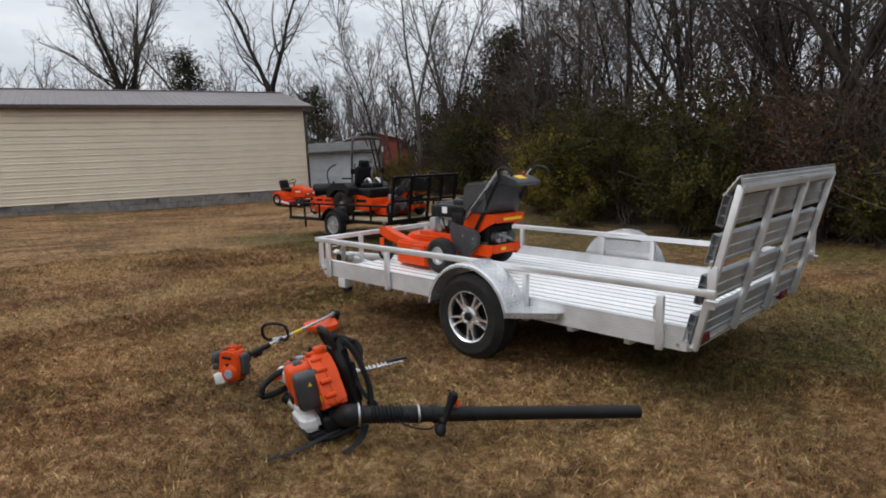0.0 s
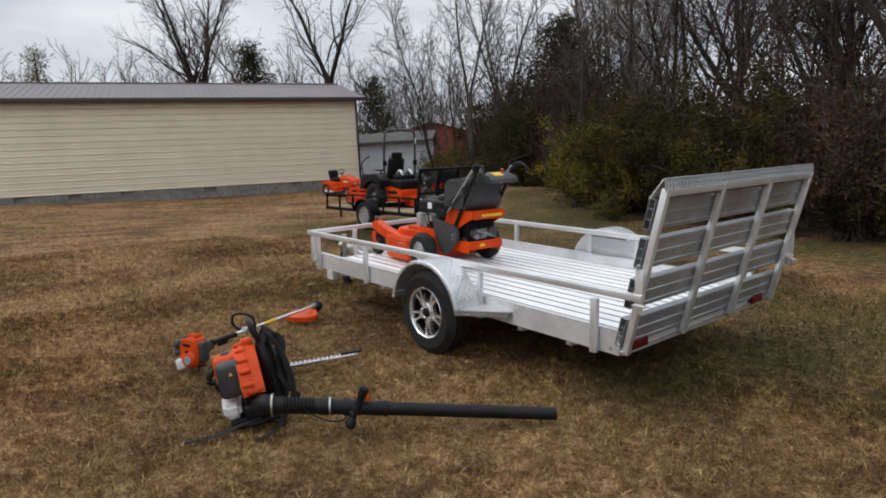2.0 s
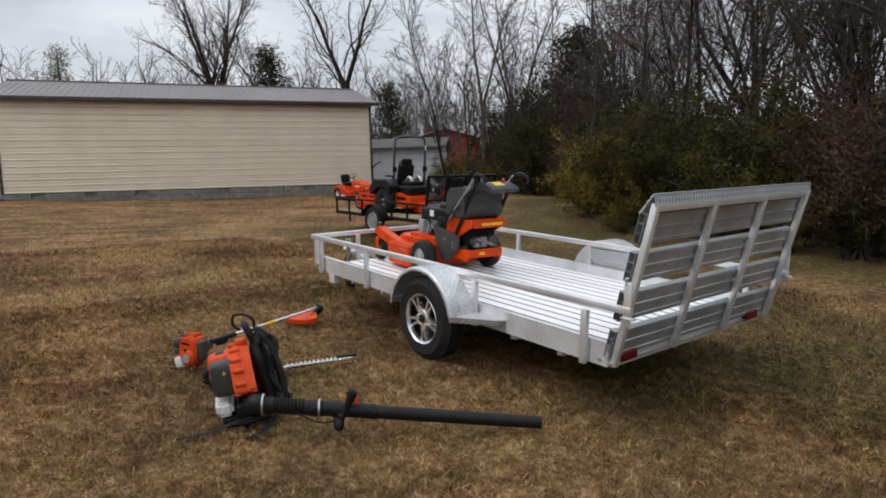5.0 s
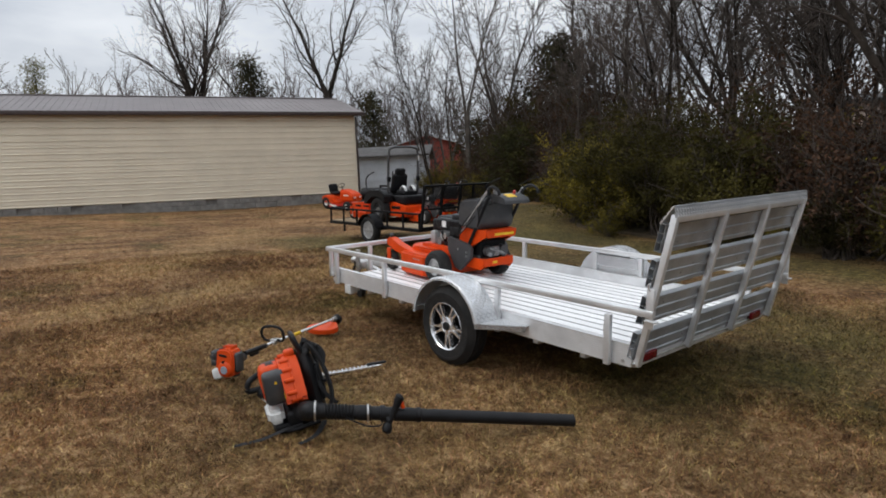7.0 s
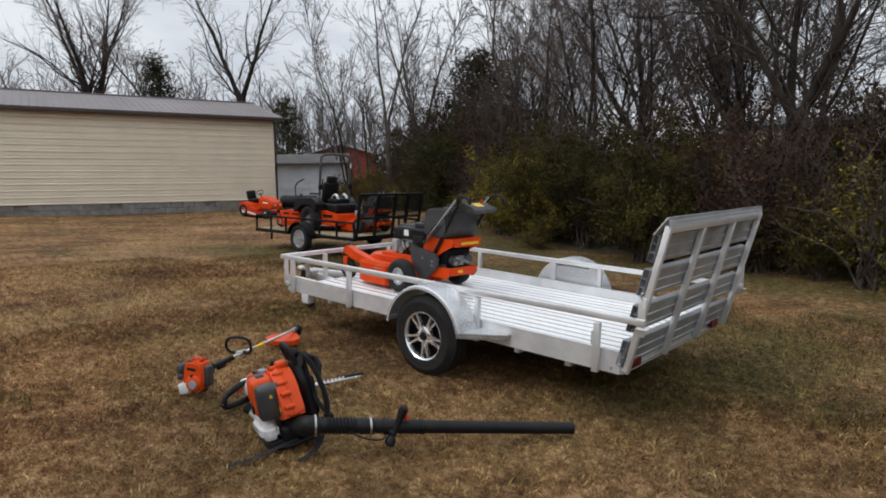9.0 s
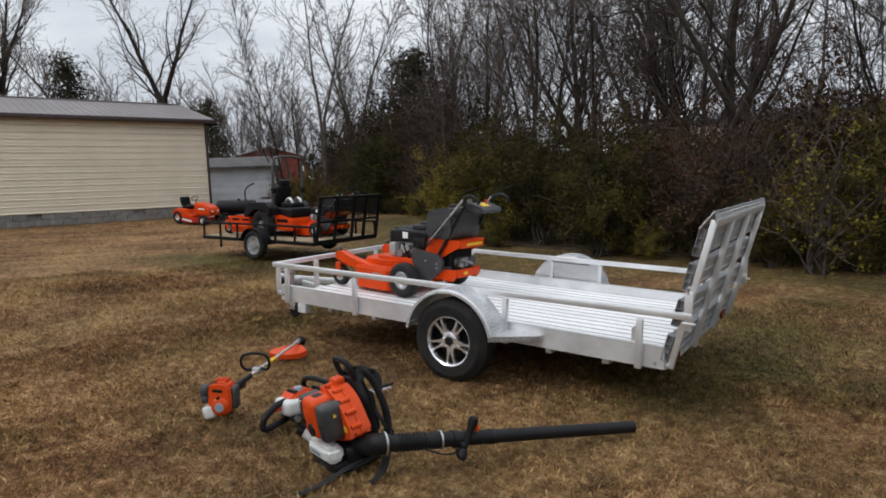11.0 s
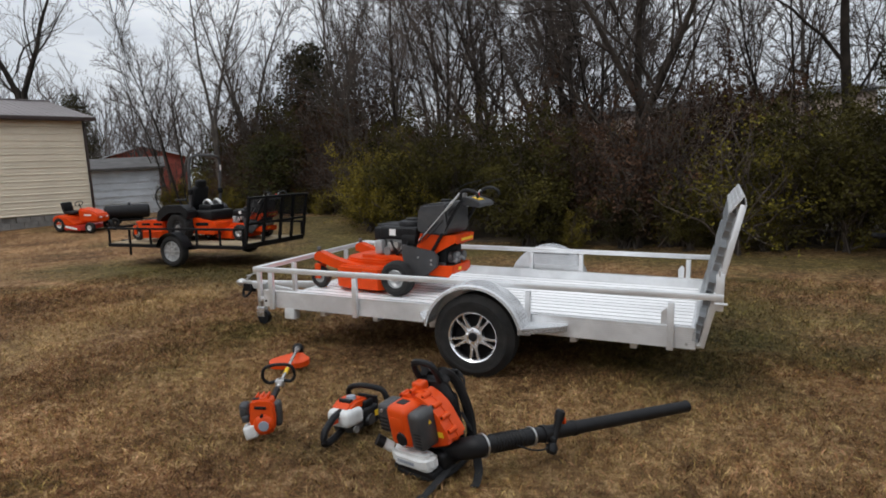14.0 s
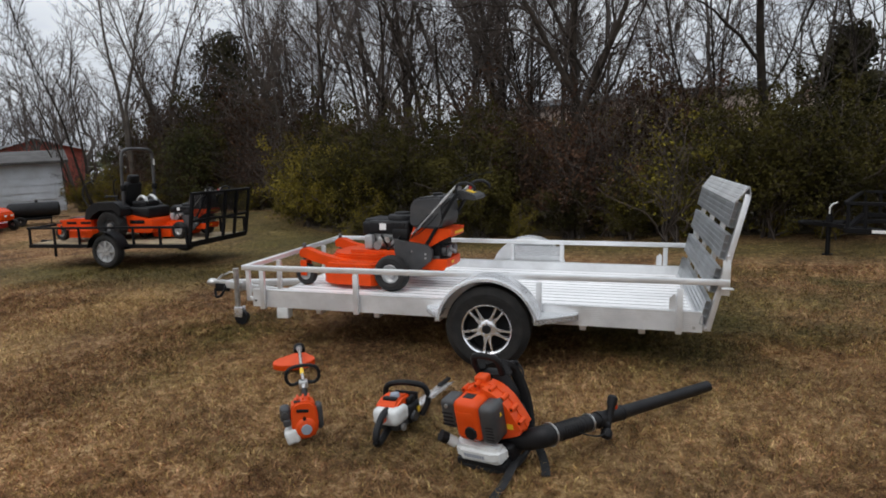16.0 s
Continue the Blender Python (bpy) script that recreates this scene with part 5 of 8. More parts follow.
def fender(parent, y_in, y_out, side):
    """Rolled tread-plate fender with an inner plate and a step at each end."""
    cx, cz, ro, th = 2.134, -0.005, 0.412, 0.006
    a0, a1 = 14, 172
    n = 30
    bm = bm_new()
    outer = []
    for i in range(n + 1):
        a = radians(a0 + (a1 - a0) * i / n)
        outer.append((cx + ro * math.cos(a), cz + ro * math.sin(a)))
    rings = []
    lip = 0.028
    for x, z in outer:
        k = (ro - lip) / ro
        xi, zi = cx + (x - cx) * k, cz + (z - cz) * k
        k2 = (ro - th) / ro
        xt, zt = cx + (x - cx) * k2, cz + (z - cz) * k2
        ko = (ro - 0.010) / ro
        xo, zo = cx + (x - cx) * ko, cz + (z - cz) * ko
        sgn = -1 if y_out < y_in else 1
        rings.append([bm.verts.new(p) for p in ((x, y_in, z), (x, y_out - sgn * 0.016, z), (xo, y_out - sgn * 0.004, zo), (xi, y_out, zi), (xi, y_out - sgn * th, zi), (xt, y_out - sgn * 0.012, zt), (xt, y_in, zt))])
    for a, b in zip(rings, rings[1:]):
        for k in range(7):
            bm.faces.new((a[k], a[(k + 1) % 7], b[(k + 1) % 7], b[k]))
    bm.faces.new(rings[0]), bm.faces.new(rings[-1][::-1])
    f = part("fender", bm, TREAD, parent, "bright diamond tread-plate fender")
    bm = bm_new()
    pts = [(x, z) for x, z in outer if z > 0.02]
    poly = [(x, z) for x, z in pts] + [(pts[-1][0], 0.02), (pts[0][0], 0.02)]
    prism(bm, poly, -y_in - 0.002, -y_in + 0.004, pose(0, 0, 0, 90))
    part("fender_back_plate", bm, ALU, f, "", 0)
    sgn = -1 if y_out < y_in else 1
    if side == 1:
        bm = bm_new()
        span(bm, (1.99, TW + 0.010, 0.215), (2.487, TW + 0.016, 0.325))
        part("tread_panel", bm, TREAD_DARK, f, "tread-plate panel between posts", 0)
        bm = bm_new()
        for row in range(6):
            for i in range(26):
                box(bm, (0, 0, 0), (0.017, 0.004, 0.004), 0.0, pose(2.0 + i * 0.019, TW + 0.0085, 0.224 + row * 0.0185, 0, 45 if (i + row) % 2 else -45, 0))
        tagged(part("tread_pattern", bm, MACHINED, f, "", 0), "raised tread lozenges", kind="stuff")
    # raised lozenges along the rolled edge
    bm = bm_new()
    for i in range(62):
        a = a0 + (a1 - a0) * (i + 0.5) / 62
        mm = Matrix.Translation((cx, 0, cz)) @ pose(0, 0, 0, 0, -a, 0) @ Matrix.Translation((ro - 0.015, y_out + sgn * 0.001, 0)) @ pose(0, 0, 0, 0, 38 if i % 2 else -38, 0)
        box(bm, (0, 0, 0), (0.019, 0.006, 0.006), 0.0, mm)
    tagged(part("tread_pattern", bm, MACHINED, f, "", 0), "raised tread lozenges along the fender's edge", kind="stuff")
    bm = bm_new()
    wide = abs(y_out - y_in) - 0.03
    for i in range(44):
        a = a0 + (a1 - a0) * (i + 0.5) / 44
        for k in range(8):
            mm = Matrix.Translation((cx, 0, cz)) @ pose(0, 0, 0, 0, -a, 0) @ Matrix.Translation((ro + 0.0005, y_in + sgn * (0.012 + wide * (k + 0.5) / 8), 0)) @ pose(0, 0, 0, 45 if (i + k) % 2 else -45, 0, 0)
            box(bm, (0, 0, 0), (0.004, 0.026, 0.006), 0.0, mm)
    tagged(part("tread_pattern", bm, MACHINED, f, "", 0), "raised tread lozenges over the fender", kind="stuff")
    for xs, xe in ((2.50, 2.82), (1.755, 1.585)):
        zz = 0.095
        yo = y_out + sgn * -0.012
        y_side = 0.0 if side == 0 else TW
        bm = bm_new()
        prism(bm, [(xs, y_side), (xe, y_side), (xe, y_side + sgn * 0.035), (xs, yo)], zz - 0.006, zz)
        step = part("fender_step", bm, TREAD, f, "", 20)
        bm = bm_new()
        for k in range(5):
            for i in range(16):
                u, v_ = (i + 0.5) / 16, (k + 0.5) / 5
                reach_ = (yo - y_side) * (1 - u) + sgn * 0.035 * u
                box(bm, (0, 0, 0), (0.020, 0.0055, 0.004), 0.0, pose(xs + (xe - xs) * u, y_side + reach_ * v_ * 0.94, zz + 0.0005, 0, 0, 45 if (i + k) % 2 else -45))
        tagged(part("tread_pattern", bm, MACHINED, step, "", 0), "raised tread lozenges on the step", kind="stuff")
        a, b = Vector((xs, yo, zz - 0.022)), Vector((xe, y_side + sgn * 0.035, zz - 0.022))
        d = b - a
        mm = Matrix.Translation(a) @ d.to_track_quat("X", "Z").to_matrix().to_4x4()
        bm = bm_new()
        box(bm, (d.length / 2, 0, 0), (d.length, 0.005, 0.046), 0.002, mm, 1)
        part("step_skirt", bm, TREAD_DARK, step, "folded tread-plate skirt", 0)
        bm = bm_new()
        side_sign = 1 if (mm.to_3x3() @ Vector((0, 1, 0))).y * sgn > 0 else -1
        count = int(d.length / 0.021)
        for row in (-1, 1):
            for i in range(count):
                box(bm, (0, 0, 0), (0.022, 0.005, 0.0055), 0.0, mm @ pose(0.012 + i * (d.length - 0.02) / count, side_sign * 0.0035, row * 0.0105, 0, 42 if (i % 2) == (row > 0) else -42, 0))
        tagged(part("tread_pattern", bm, MACHINED, step, "", 0), "raised tread lozenges", kind="stuff")
    return f


def aluminium_trailer():
    t = thing("utility_trailer", MT, "open aluminium utility trailer with plank deck and raised gate", "trailer", "trailers")
    for y0, y1, nm in ((0.0, 0.045, "near"), (TW - 0.045, TW, "far")):
        bm = bm_new()
        y_face = y0 if nm == "near" else y1
        s = -1 if nm == "near" else 1
        # side extrusion: flat top band and five shallow ribs below
        prof = [(y_face - s * 0.045, 0.0), (y_face, 0.0)]
        for i in range(9):
            z = 0.010 + i * 0.0155
            prof += [(y_face, z), (y_face - s * 0.0022, z + 0.0015), (y_face - s * 0.0022, z + 0.0045), (y_face, z + 0.006)]
        prof += [(y_face, TD + 0.006), (y_face - s * 0.045, TD + 0.006)]
        prism(bm, prof, -0.075, TL, Matrix(((0, 0, 1, 0), (1, 0, 0, 0), (0, 1, 0, 0), (0, 0, 0, 1))))
        part("side_frame", bm, ALU, t, "ribbed aluminium side extrusion", 20)
    # cross beams and headers
    bm = bm_new()
    span(bm, (-0.002, 0.047, 0.0), (0.05, TW - 0.047, DZ - 0.006), 0.004)
    part("front_header", bm, ALU, t)
    bm = bm_new()
    span(bm, (TL - 0.045, 0.047, -0.012), (TL + 0.003, TW - 0.047, DZ + 0.016), 0.004)
    part("rear_header", bm, ALU, t)
    for x in (0.55, 1.1, 1.65, 2.3, 2.85, 3.3):
        bm = bm_new()
        span(bm, (x - 0.025, 0.05, -0.052), (x + 0.025, TW - 0.05, 0.009), 0.004)
        part("cross_beam", bm, ALU, t)
    # deck planks with open grooves between them
    n = 16
    w = (TW - 0.094) / n
    bm = bm_new()
    g = 0.011
    prof = [(g, -0.02), (g, 0.029), (g + 0.001, 0.030), (w - g - 0.001, 0.030), (w - g, 0.029), (w - g, -0.02)]
    prism(bm, prof, 0.052, TL - 0.047, Matrix(((0, 0, 1, 0), (1, 0, 0, 0), (0, 1, 0, 0), (0, 0, 0, 1))))
    plank_mesh = mesh_of("deck_plank", bm, ALU_DECK, 0)
    for i in range(n):
        piece("deck_plank", plank_mesh, t, pose(0, 0.047 + i * w, DZ - 0.030))
    # recessed strips between the planks, coloured dark to stand for shade in the joints
    bm = bm_new()
    span(bm, (0.053, -0.0108, -0.02), (TL - 0.048, 0.0108, 0.0278))
    joint_mesh = mesh_of("deck_joint", bm, JOINT_SHADE, 0)
    for i in range(1, n):
        piece("deck_joint", joint_mesh, t, pose(0, 0.047 + i * w, DZ - 0.030))
    # rails
    rb, rt = 0.335, 0.380
    for s, y0, y1 in ((0, -0.046, -0.004), (1, TW + 0.004, TW + 0.046)):
        bm = bm_new()
        span(bm, (0.0, y0, 0.0), (4.05, y1, rt - rb), 0.005)
        sr = part("side_rail", bm, ALU, t, "square aluminium top rail")
        sr.matrix_basis = pose(-0.15, 0, rb, 0, -0.55 if s == 0 else -0.2, 0)
        posts = (0.045, 0.945, 2.51, 3.56) if s == 0 else (0.015, 0.945, 1.965, 2.51, 3.58)
        for x in posts:
            bm = bm_new()
            span(bm, (x - 0.023, y0 + 0.003, -0.012), (x + 0.023, y1 - 0.003, rb + 0.004), 0.004)
            part("rail_post", bm, ALU, t)
        bm = bm_new()
        xb = 3.545
        yb = (y0 + y1) / 2 + (0.05 if s == 0 else -0.05)
        prism(bm, [(xb - 0.055, 0.16), (xb, 0.16), (xb, 0.26), (xb - 0.02, 0.285), (xb - 0.055, 0.25)], -yb - 0.004, -yb + 0.004, pose(0, 0, 0, 90))
        part("tie_down_bracket", bm, ALU, t)
        bm = bm_new()
        cyl(bm, (TL - 0.06, y0 + (0.038 if s == 0 else 0.0), 0.035), (TL - 0.06, y0 + (0.046 if s == 0 else -0.004), 0.035), 0.012, seg=6)
        part("bolt", bm, STEEL, t)
    bm = bm_new()
    span(bm, (-0.15, -0.003, rb), (-0.105, TW + 0.003, rt), 0.005)
    part("front_rail", bm, ALU, t)
    for y in (0.5, 1.48):
        bm = bm_new()
        span(bm, (-0.105, y - 0.02, 0.02), (-0.065, y + 0.02, rb + 0.003), 0.004)
        span(bm, (-0.10, y - 0.02, 0.02), (0.0, y + 0.02, 0.06), 0.004)
        part("front_post", bm, ALU, t)
    # bolted end of each side frame, and the upright that carries the rail's corner
    for y, out in ((0.0, -1), (TW, 1)):
        bm = bm_new()
        cyl(bm, (-0.045, y + out * 0.001, 0.055), (-0.045, y + out * 0.006, 0.055), 0.011, seg=6)
        part("bolt", bm, BLACK_STEEL, t)
        bm = bm_new()
        span(bm, (-0.128, y - 0.018, 0.05), (-0.092, y + 0.018, rb + 0.003), 0.004)
        span(bm, (-0.128, y - 0.018, 0.05), (-0.074, y + 0.018, 0.09), 0.004)
        part("corner_post", bm, ALU, t)
    # tongue: two angled arms to the coupler
    tip = (-1.12, TW / 2, -0.035)
    for y in (0.52, TW - 0.52):
        bm = bm_new()
        a, b = Vector((0.55, y, -0.035)), Vector((tip[0] + 0.12, TW / 2 + (0.03 if y > 1 else -0.03), -0.035))
        d = (b - a).normalized()
        mm = Matrix.Translation(a) @ d.to_track_quat("X", "Z").to_matrix().to_4x4()
        box(bm, ((b - a).length / 2, 0, 0), ((b - a).length, 0.05, 0.075), 0.005, mm)
        part("tongue_arm", bm, ALU, t, "aluminium tongue arm")
    bm = bm_new()
    span(bm, (tip[0] - 0.06, TW / 2 - 0.035, -0.06), (tip[0] + 0.2, TW / 2 + 0.035, 0.0), 0.012)
    ball(bm, (tip[0] - 0.08, TW / 2, -0.03), (0.065, 0.05, 0.045))
    cyl(bm, (tip[0] - 0.02, TW / 2, 0.0), (tip[0] + 0.05, TW / 2, 0.06), 0.012, seg=8)
    part("coupler", bm, STEEL, t, "zinc ball coupler")
    bm = bm_new()
    span(bm, (tip[0] - 0.02, TW / 2 - 0.05, -0.115), (tip[0] + 0.16, TW / 2 - 0.036, -0.03), 0.006)
    tube(bm, smooth_path([(tip[0] + 0.12, TW / 2 - 0.05, -0.05), (tip[0] + 0.08, TW / 2 - 0.09, -0.15), (tip[0] + 0.0, TW / 2 - 0.07, -0.17), (tip[0] - 0.03, TW / 2 - 0.03, -0.09)], 5), 0.014, 7)
    part("coupler_latch", bm, BLACK_STEEL, t, "black coupler latch and coiled chain")
    # jack with a caster
    jx, jy = -0.74, TW / 2 - 0.24
    bm = bm_new()
    cyl(bm, (jx, jy, -0.22), (jx, jy, 0.16), 0.028, seg=16)
    cyl(bm, (jx, jy, 0.16), (jx, jy, 0.185), 0.033, seg=16)
    span(bm, (jx - 0.04, jy + 0.02, -0.06), (jx + 0.05, jy + 0.13, 0.03), 0.006)
    jack = part("tongue_jack", bm, STEEL, t, "zinc swivel tongue jack")
    bm = bm_new()
    tube(bm, smooth_path([(jx, jy, 0.14), (jx - 0.07, jy - 0.01, 0.145), (jx - 0.09, jy - 0.02, 0.13), (jx - 0.09, jy - 0.10, 0.13)], 4), 0.008, 8)
    part("crank_handle", bm, STEEL, jack)
    bm = bm_new()
    span(bm, (jx - 0.03, jy - 0.035, -0.33), (jx + 0.07, jy - 0.028, -0.22), 0.003)
    span(bm, (jx - 0.03, jy + 0.028, -0.33), (jx + 0.07, jy + 0.035, -0.22), 0.003)
    span(bm, (jx - 0.03, jy - 0.035, -0.228), (jx + 0.05, jy + 0.035, -0.22), 0.003)
    part("caster_fork", bm, MACHINED, jack, "bright caster fork")
    bm = bm_new()
    cyl(bm, (jx + 0.045, jy - 0.025, -0.335), (jx + 0.045, jy + 0.025, -0.335), 0.075, seg=24)
    part("caster_wheel", bm, BLACK_PL, jack, "black plastic caster wheel")
    # white box under the near front corner
    bm = bm_new()
    span(bm, (0.16, -0.004, -0.098), (0.27, 0.09, -0.002), 0.008)
    part("stake_pocket", bm, WHITE_PL, t, "white plastic junction box")
    # axle and wheels
    bm = bm_new()
    cyl(bm, (2.134, -0.12, -0.005), (2.134, TW + 0.12, -0.005), 0.035, seg=14)
    span(bm, (2.0, 0.06, -0.04), (2.26, 0.14, 0.0), 0.01)
    span(bm, (2.0, TW - 0.14, -0.04), (2.26, TW - 0.06, 0.0), 0.01)
    part("axle", bm, BLACK_STEEL, t, "black torsion axle")
    split_spoke_wheel(t, "wheel", pose(2.134, -0.161, -0.007, 90, 0, 0))
    split_spoke_wheel(t, "wheel", pose(2.134, TW + 0.161, -0.007, -90, 0, 0))
    fender(t, -0.0495, -0.283, 0)
    fender(t, TW + 0.0495, TW + 0.283, 1)
    # gate: posts lean out, slats on the deck side, bent ribbed lip on top
    lean = math.atan2(0.238, 1.07)
    gate_m = pose(TL + 0.022, 0, 0.03, 0, math.degrees(lean), 0)
    gate_ob = thing_part(t, "gate", gate_m)
    H = 1.035
    for y in (0.018, 0.66, 1.31, TW - 0.018):
        bm = bm_new()
        span(bm, (-0.004, y - 0.02, -0.01), (0.038, y + 0.02, H), 0.004)
        part("gate_post", bm, ALU, gate_ob)
        bm = bm_new()
        cyl(bm, (0.0, y - 0.045, 0.0), (0.0, y + 0.055, 0.0), 0.011, seg=10)
        span(bm, (-0.03, y - 0.012, -0.02), (0.01, y + 0.012, 0.02), 0.003)
        part("hinge", bm, STEEL, gate_ob)
    bm = bm_new()
    span(bm, (-0.002, 0.0385, H - 0.045), (0.036, TW - 0.0385, H - 0.002), 0.004)
    part("gate_top_bar", bm, ALU, gate_ob)

    def slat_profile(height):
        """Closed extrusion with shallow ribs on both faces; x is the depth, y the height."""
        p = [(-0.005, 0.004), (-0.008, 0.0), (-0.048, 0.0), (-0.051, 0.004)]
        n = 4
        for i in range(n):
            z = 0.010 + i * (height - 0.02) / n
            k = (height - 0.02) / n
            p += [(-0.051, z), (-0.056, z + 0.004), (-0.056, z + k - 0.012), (-0.051, z + k - 0.008)]
        p += [(-0.051, height - 0.004), (-0.048, height), (-0.008, height), (-0.005, height - 0.004)]
        # outer face: a lip at either edge, a recessed web and a rib across its middle
        p += [(-0.005, height - 0.026), (-0.0125, height - 0.030), (-0.0125, height * 0.5 + 0.012), (-0.006, height * 0.5 + 0.008)]
        p += [(-0.006, height * 0.5 - 0.008), (-0.0125, height * 0.5 - 0.012), (-0.0125, 0.030), (-0.005, 0.026)]
        return p

    flat = pose(0, 0, 0, 90) @ Matrix.Diagonal((1, 1, -1, 1))
    bm = bm_new()
    prism(bm, slat_profile(0.185), 0.045, TW - 0.045, flat)
    for y0, y1 in ((-0.012, 0.0455), (TW - 0.0455, TW + 0.012)):
        span(bm, (-0.054, y0, 0.0), (-0.051, y1, 0.185))
        span(bm, (-0.0135, y0, 0.0), (-0.0105, y1, 0.185))
        for z in (0.0, 0.059, 0.120, 0.182):
            span(bm, (-0.051, y0, z), (-0.0135, y1, z + 0.003))
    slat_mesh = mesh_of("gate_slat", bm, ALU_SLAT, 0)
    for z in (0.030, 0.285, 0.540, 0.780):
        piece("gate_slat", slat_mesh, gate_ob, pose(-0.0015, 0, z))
    # lip: a ribbed plate sloping up from the slats to the crest, and an upright grip plate outside
    a, b = Vector((-0.058, 0.0, 0.955)), Vector((0.004, 0.0, 1.092))
    d = (b - a).normalized()
    nrm = Vector((-d.z, 0, d.x))
    n = 4
    L = (b - a).length
    outline = []
    for i in range(n):
        for f, h in ((0.0, 0.001), (0.10, 0.006), (0.72, 0.006), (0.82, 0.001)):
            outline.append(a + d * (L * (i + f) / n) + nrm * h)
    outline += [b + nrm * 0.001, b - nrm * 0.004, a - nrm * 0.004]
    bm = bm_new()
    prism(bm, [(q.x, q.z) for q in outline], -0.012, TW + 0.012, flat)
    part("gate_lip", bm, ALU, gate_ob, "ribbed sloping lip of the gate", 0)
    bm = bm_new()
    prism(bm, [(0.030, H - 0.012), (0.036, H - 0.012), (0.0105, 1.092), (0.0045, 1.092)], -0.012, TW + 0.012, flat)
    plate = part("lip_plate", bm, TREAD_DARK, gate_ob, "punched grip plate along the crest", 0)
    bm = bm_new()
    pm_ = pose(0.0365, 0, H - 0.012, 0, -21.5, 0)
    for row in range(2):
        for i in range(62):
            box(bm, (0, 0, 0), (0.006, 0.009, 0.024), 0.0, pm_ @ pose(0.001, 0.012 + i * 0.0318, 0.017 + row * 0.028, 35, 0, 0))
    tagged(part("grip_teeth", bm, ALU, plate, "", 0), "rows of raised grip teeth", kind="stuff")
    # latch at both ends of the rails
    for y in (-0.03, TW + 0.03):
        bm = bm_new()
        span(bm, (3.845, y - 0.006, 0.30), (3.90, y + 0.006, 0.56), 0.004)
        span(bm, (3.84, y - 0.02, 0.345), (3.925, y + 0.02, 0.357), 0.004)
        tube(bm, smooth_path([(3.87, y, 0.54), (3.865, y - 0.02, 0.585), (3.885, y - 0.03, 0.60)], 4), 0.006, 6)
        part("gate_latch", bm, ALU, t)
    # tail lamps on the rear header
    for y in (0.17, TW - 0.23):
        bm = bm_new()
        box(bm, (TL + 0.013, y, 0.056), (0.018, 0.185, 0.084), 0.008)
        lamp = part("tail_lamp", bm, BLACK_PL, t, "oval red tail lamp")
        bm = bm_new()
        box(bm, (TL + 0.030, y, 0.056), (0.026, 0.170, 0.066), 0.012, seg=4)
        part("lens", bm, RED_LENS, lamp, "red lens")
    for y in (0.9, 1.0, 1.12):
        bm = bm_new()
        cyl(bm, (TL + 0.003, y, 0.06), (TL + 0.012, y, 0.06), 0.01, seg=6)
        part("bolt", bm, STEEL, t)
    return t


def thing_part(parent, name, m):
    """A bare carrier mesh for a moving part: its hinge tube."""
    bm = bm_new()
    cyl(bm, (0.0, 0.04, 0.0), (0.0, TW - 0.04, 0.0), 0.007, seg=8)
    ob = part(name, bm, STEEL, parent, "raised slatted aluminium ramp gate")
    ob.matrix_basis = m
    return ob


aluminium_trailer()


# ---- small wheels, shared by the machines ----
def small_wheel(parent, name, m, r, width, rim_r, rim_mat=SILVER_RIM, lugs=0, label=""):
    """Rounded rubber tyre on a dished rim; local z points outward."""
    h = width / 2
    bm = bm_new()
    cyl(bm, (0, 0, -h * 0.8), (0, 0, h * 0.75), rim_r * 0.35, seg=14)
    hub = part(name, bm, STEEL, parent)
    hub.matrix_basis = m
    bm = bm_new()
    lathe(bm, [(rim_r, -h * 0.75), (rim_r + (r - rim_r) * 0.35, -h), (r - h * 0.35, -h * 0.95), (r - h * 0.08, -h * 0.6), (r, -h * 0.2), (r, h * 0.2), (r - h * 0.08, h * 0.6),
               (r - h * 0.35, h * 0.95), (rim_r + (r - rim_r) * 0.35, h), (rim_r, h * 0.75), (rim_r, -h * 0.75)], 36)
    tyre = part("tyre", bm, RUBBER, hub, "black rubber tyre")
    for i in range(lugs):
        for s in (-1, 1):
            bm = bm_new()
            box(bm, (r - 0.004, 0, s * h * 0.38), (0.016, 0.030, h * 0.7), 0.003, pose(0, 0, 0, 0, 0, 360 * (i + (0.5 if s > 0 else 0)) / lugs), 1)
            part("tread_lug", bm, RUBBER, tyre)
    bm = bm_new()
    lathe(bm, [(rim_r + 0.004, h * 0.72), (rim_r - 0.004, h * 0.8), (rim_r - 0.012, h * 0.5), (rim_r * 0.55, h * 0.25), (rim_r * 0.5, h * 0.45), (rim_r * 0.28, h * 0.5), (0.0, h * 0.5)], 28)
    part("rim", bm, rim_mat, hub, label)
    return hub


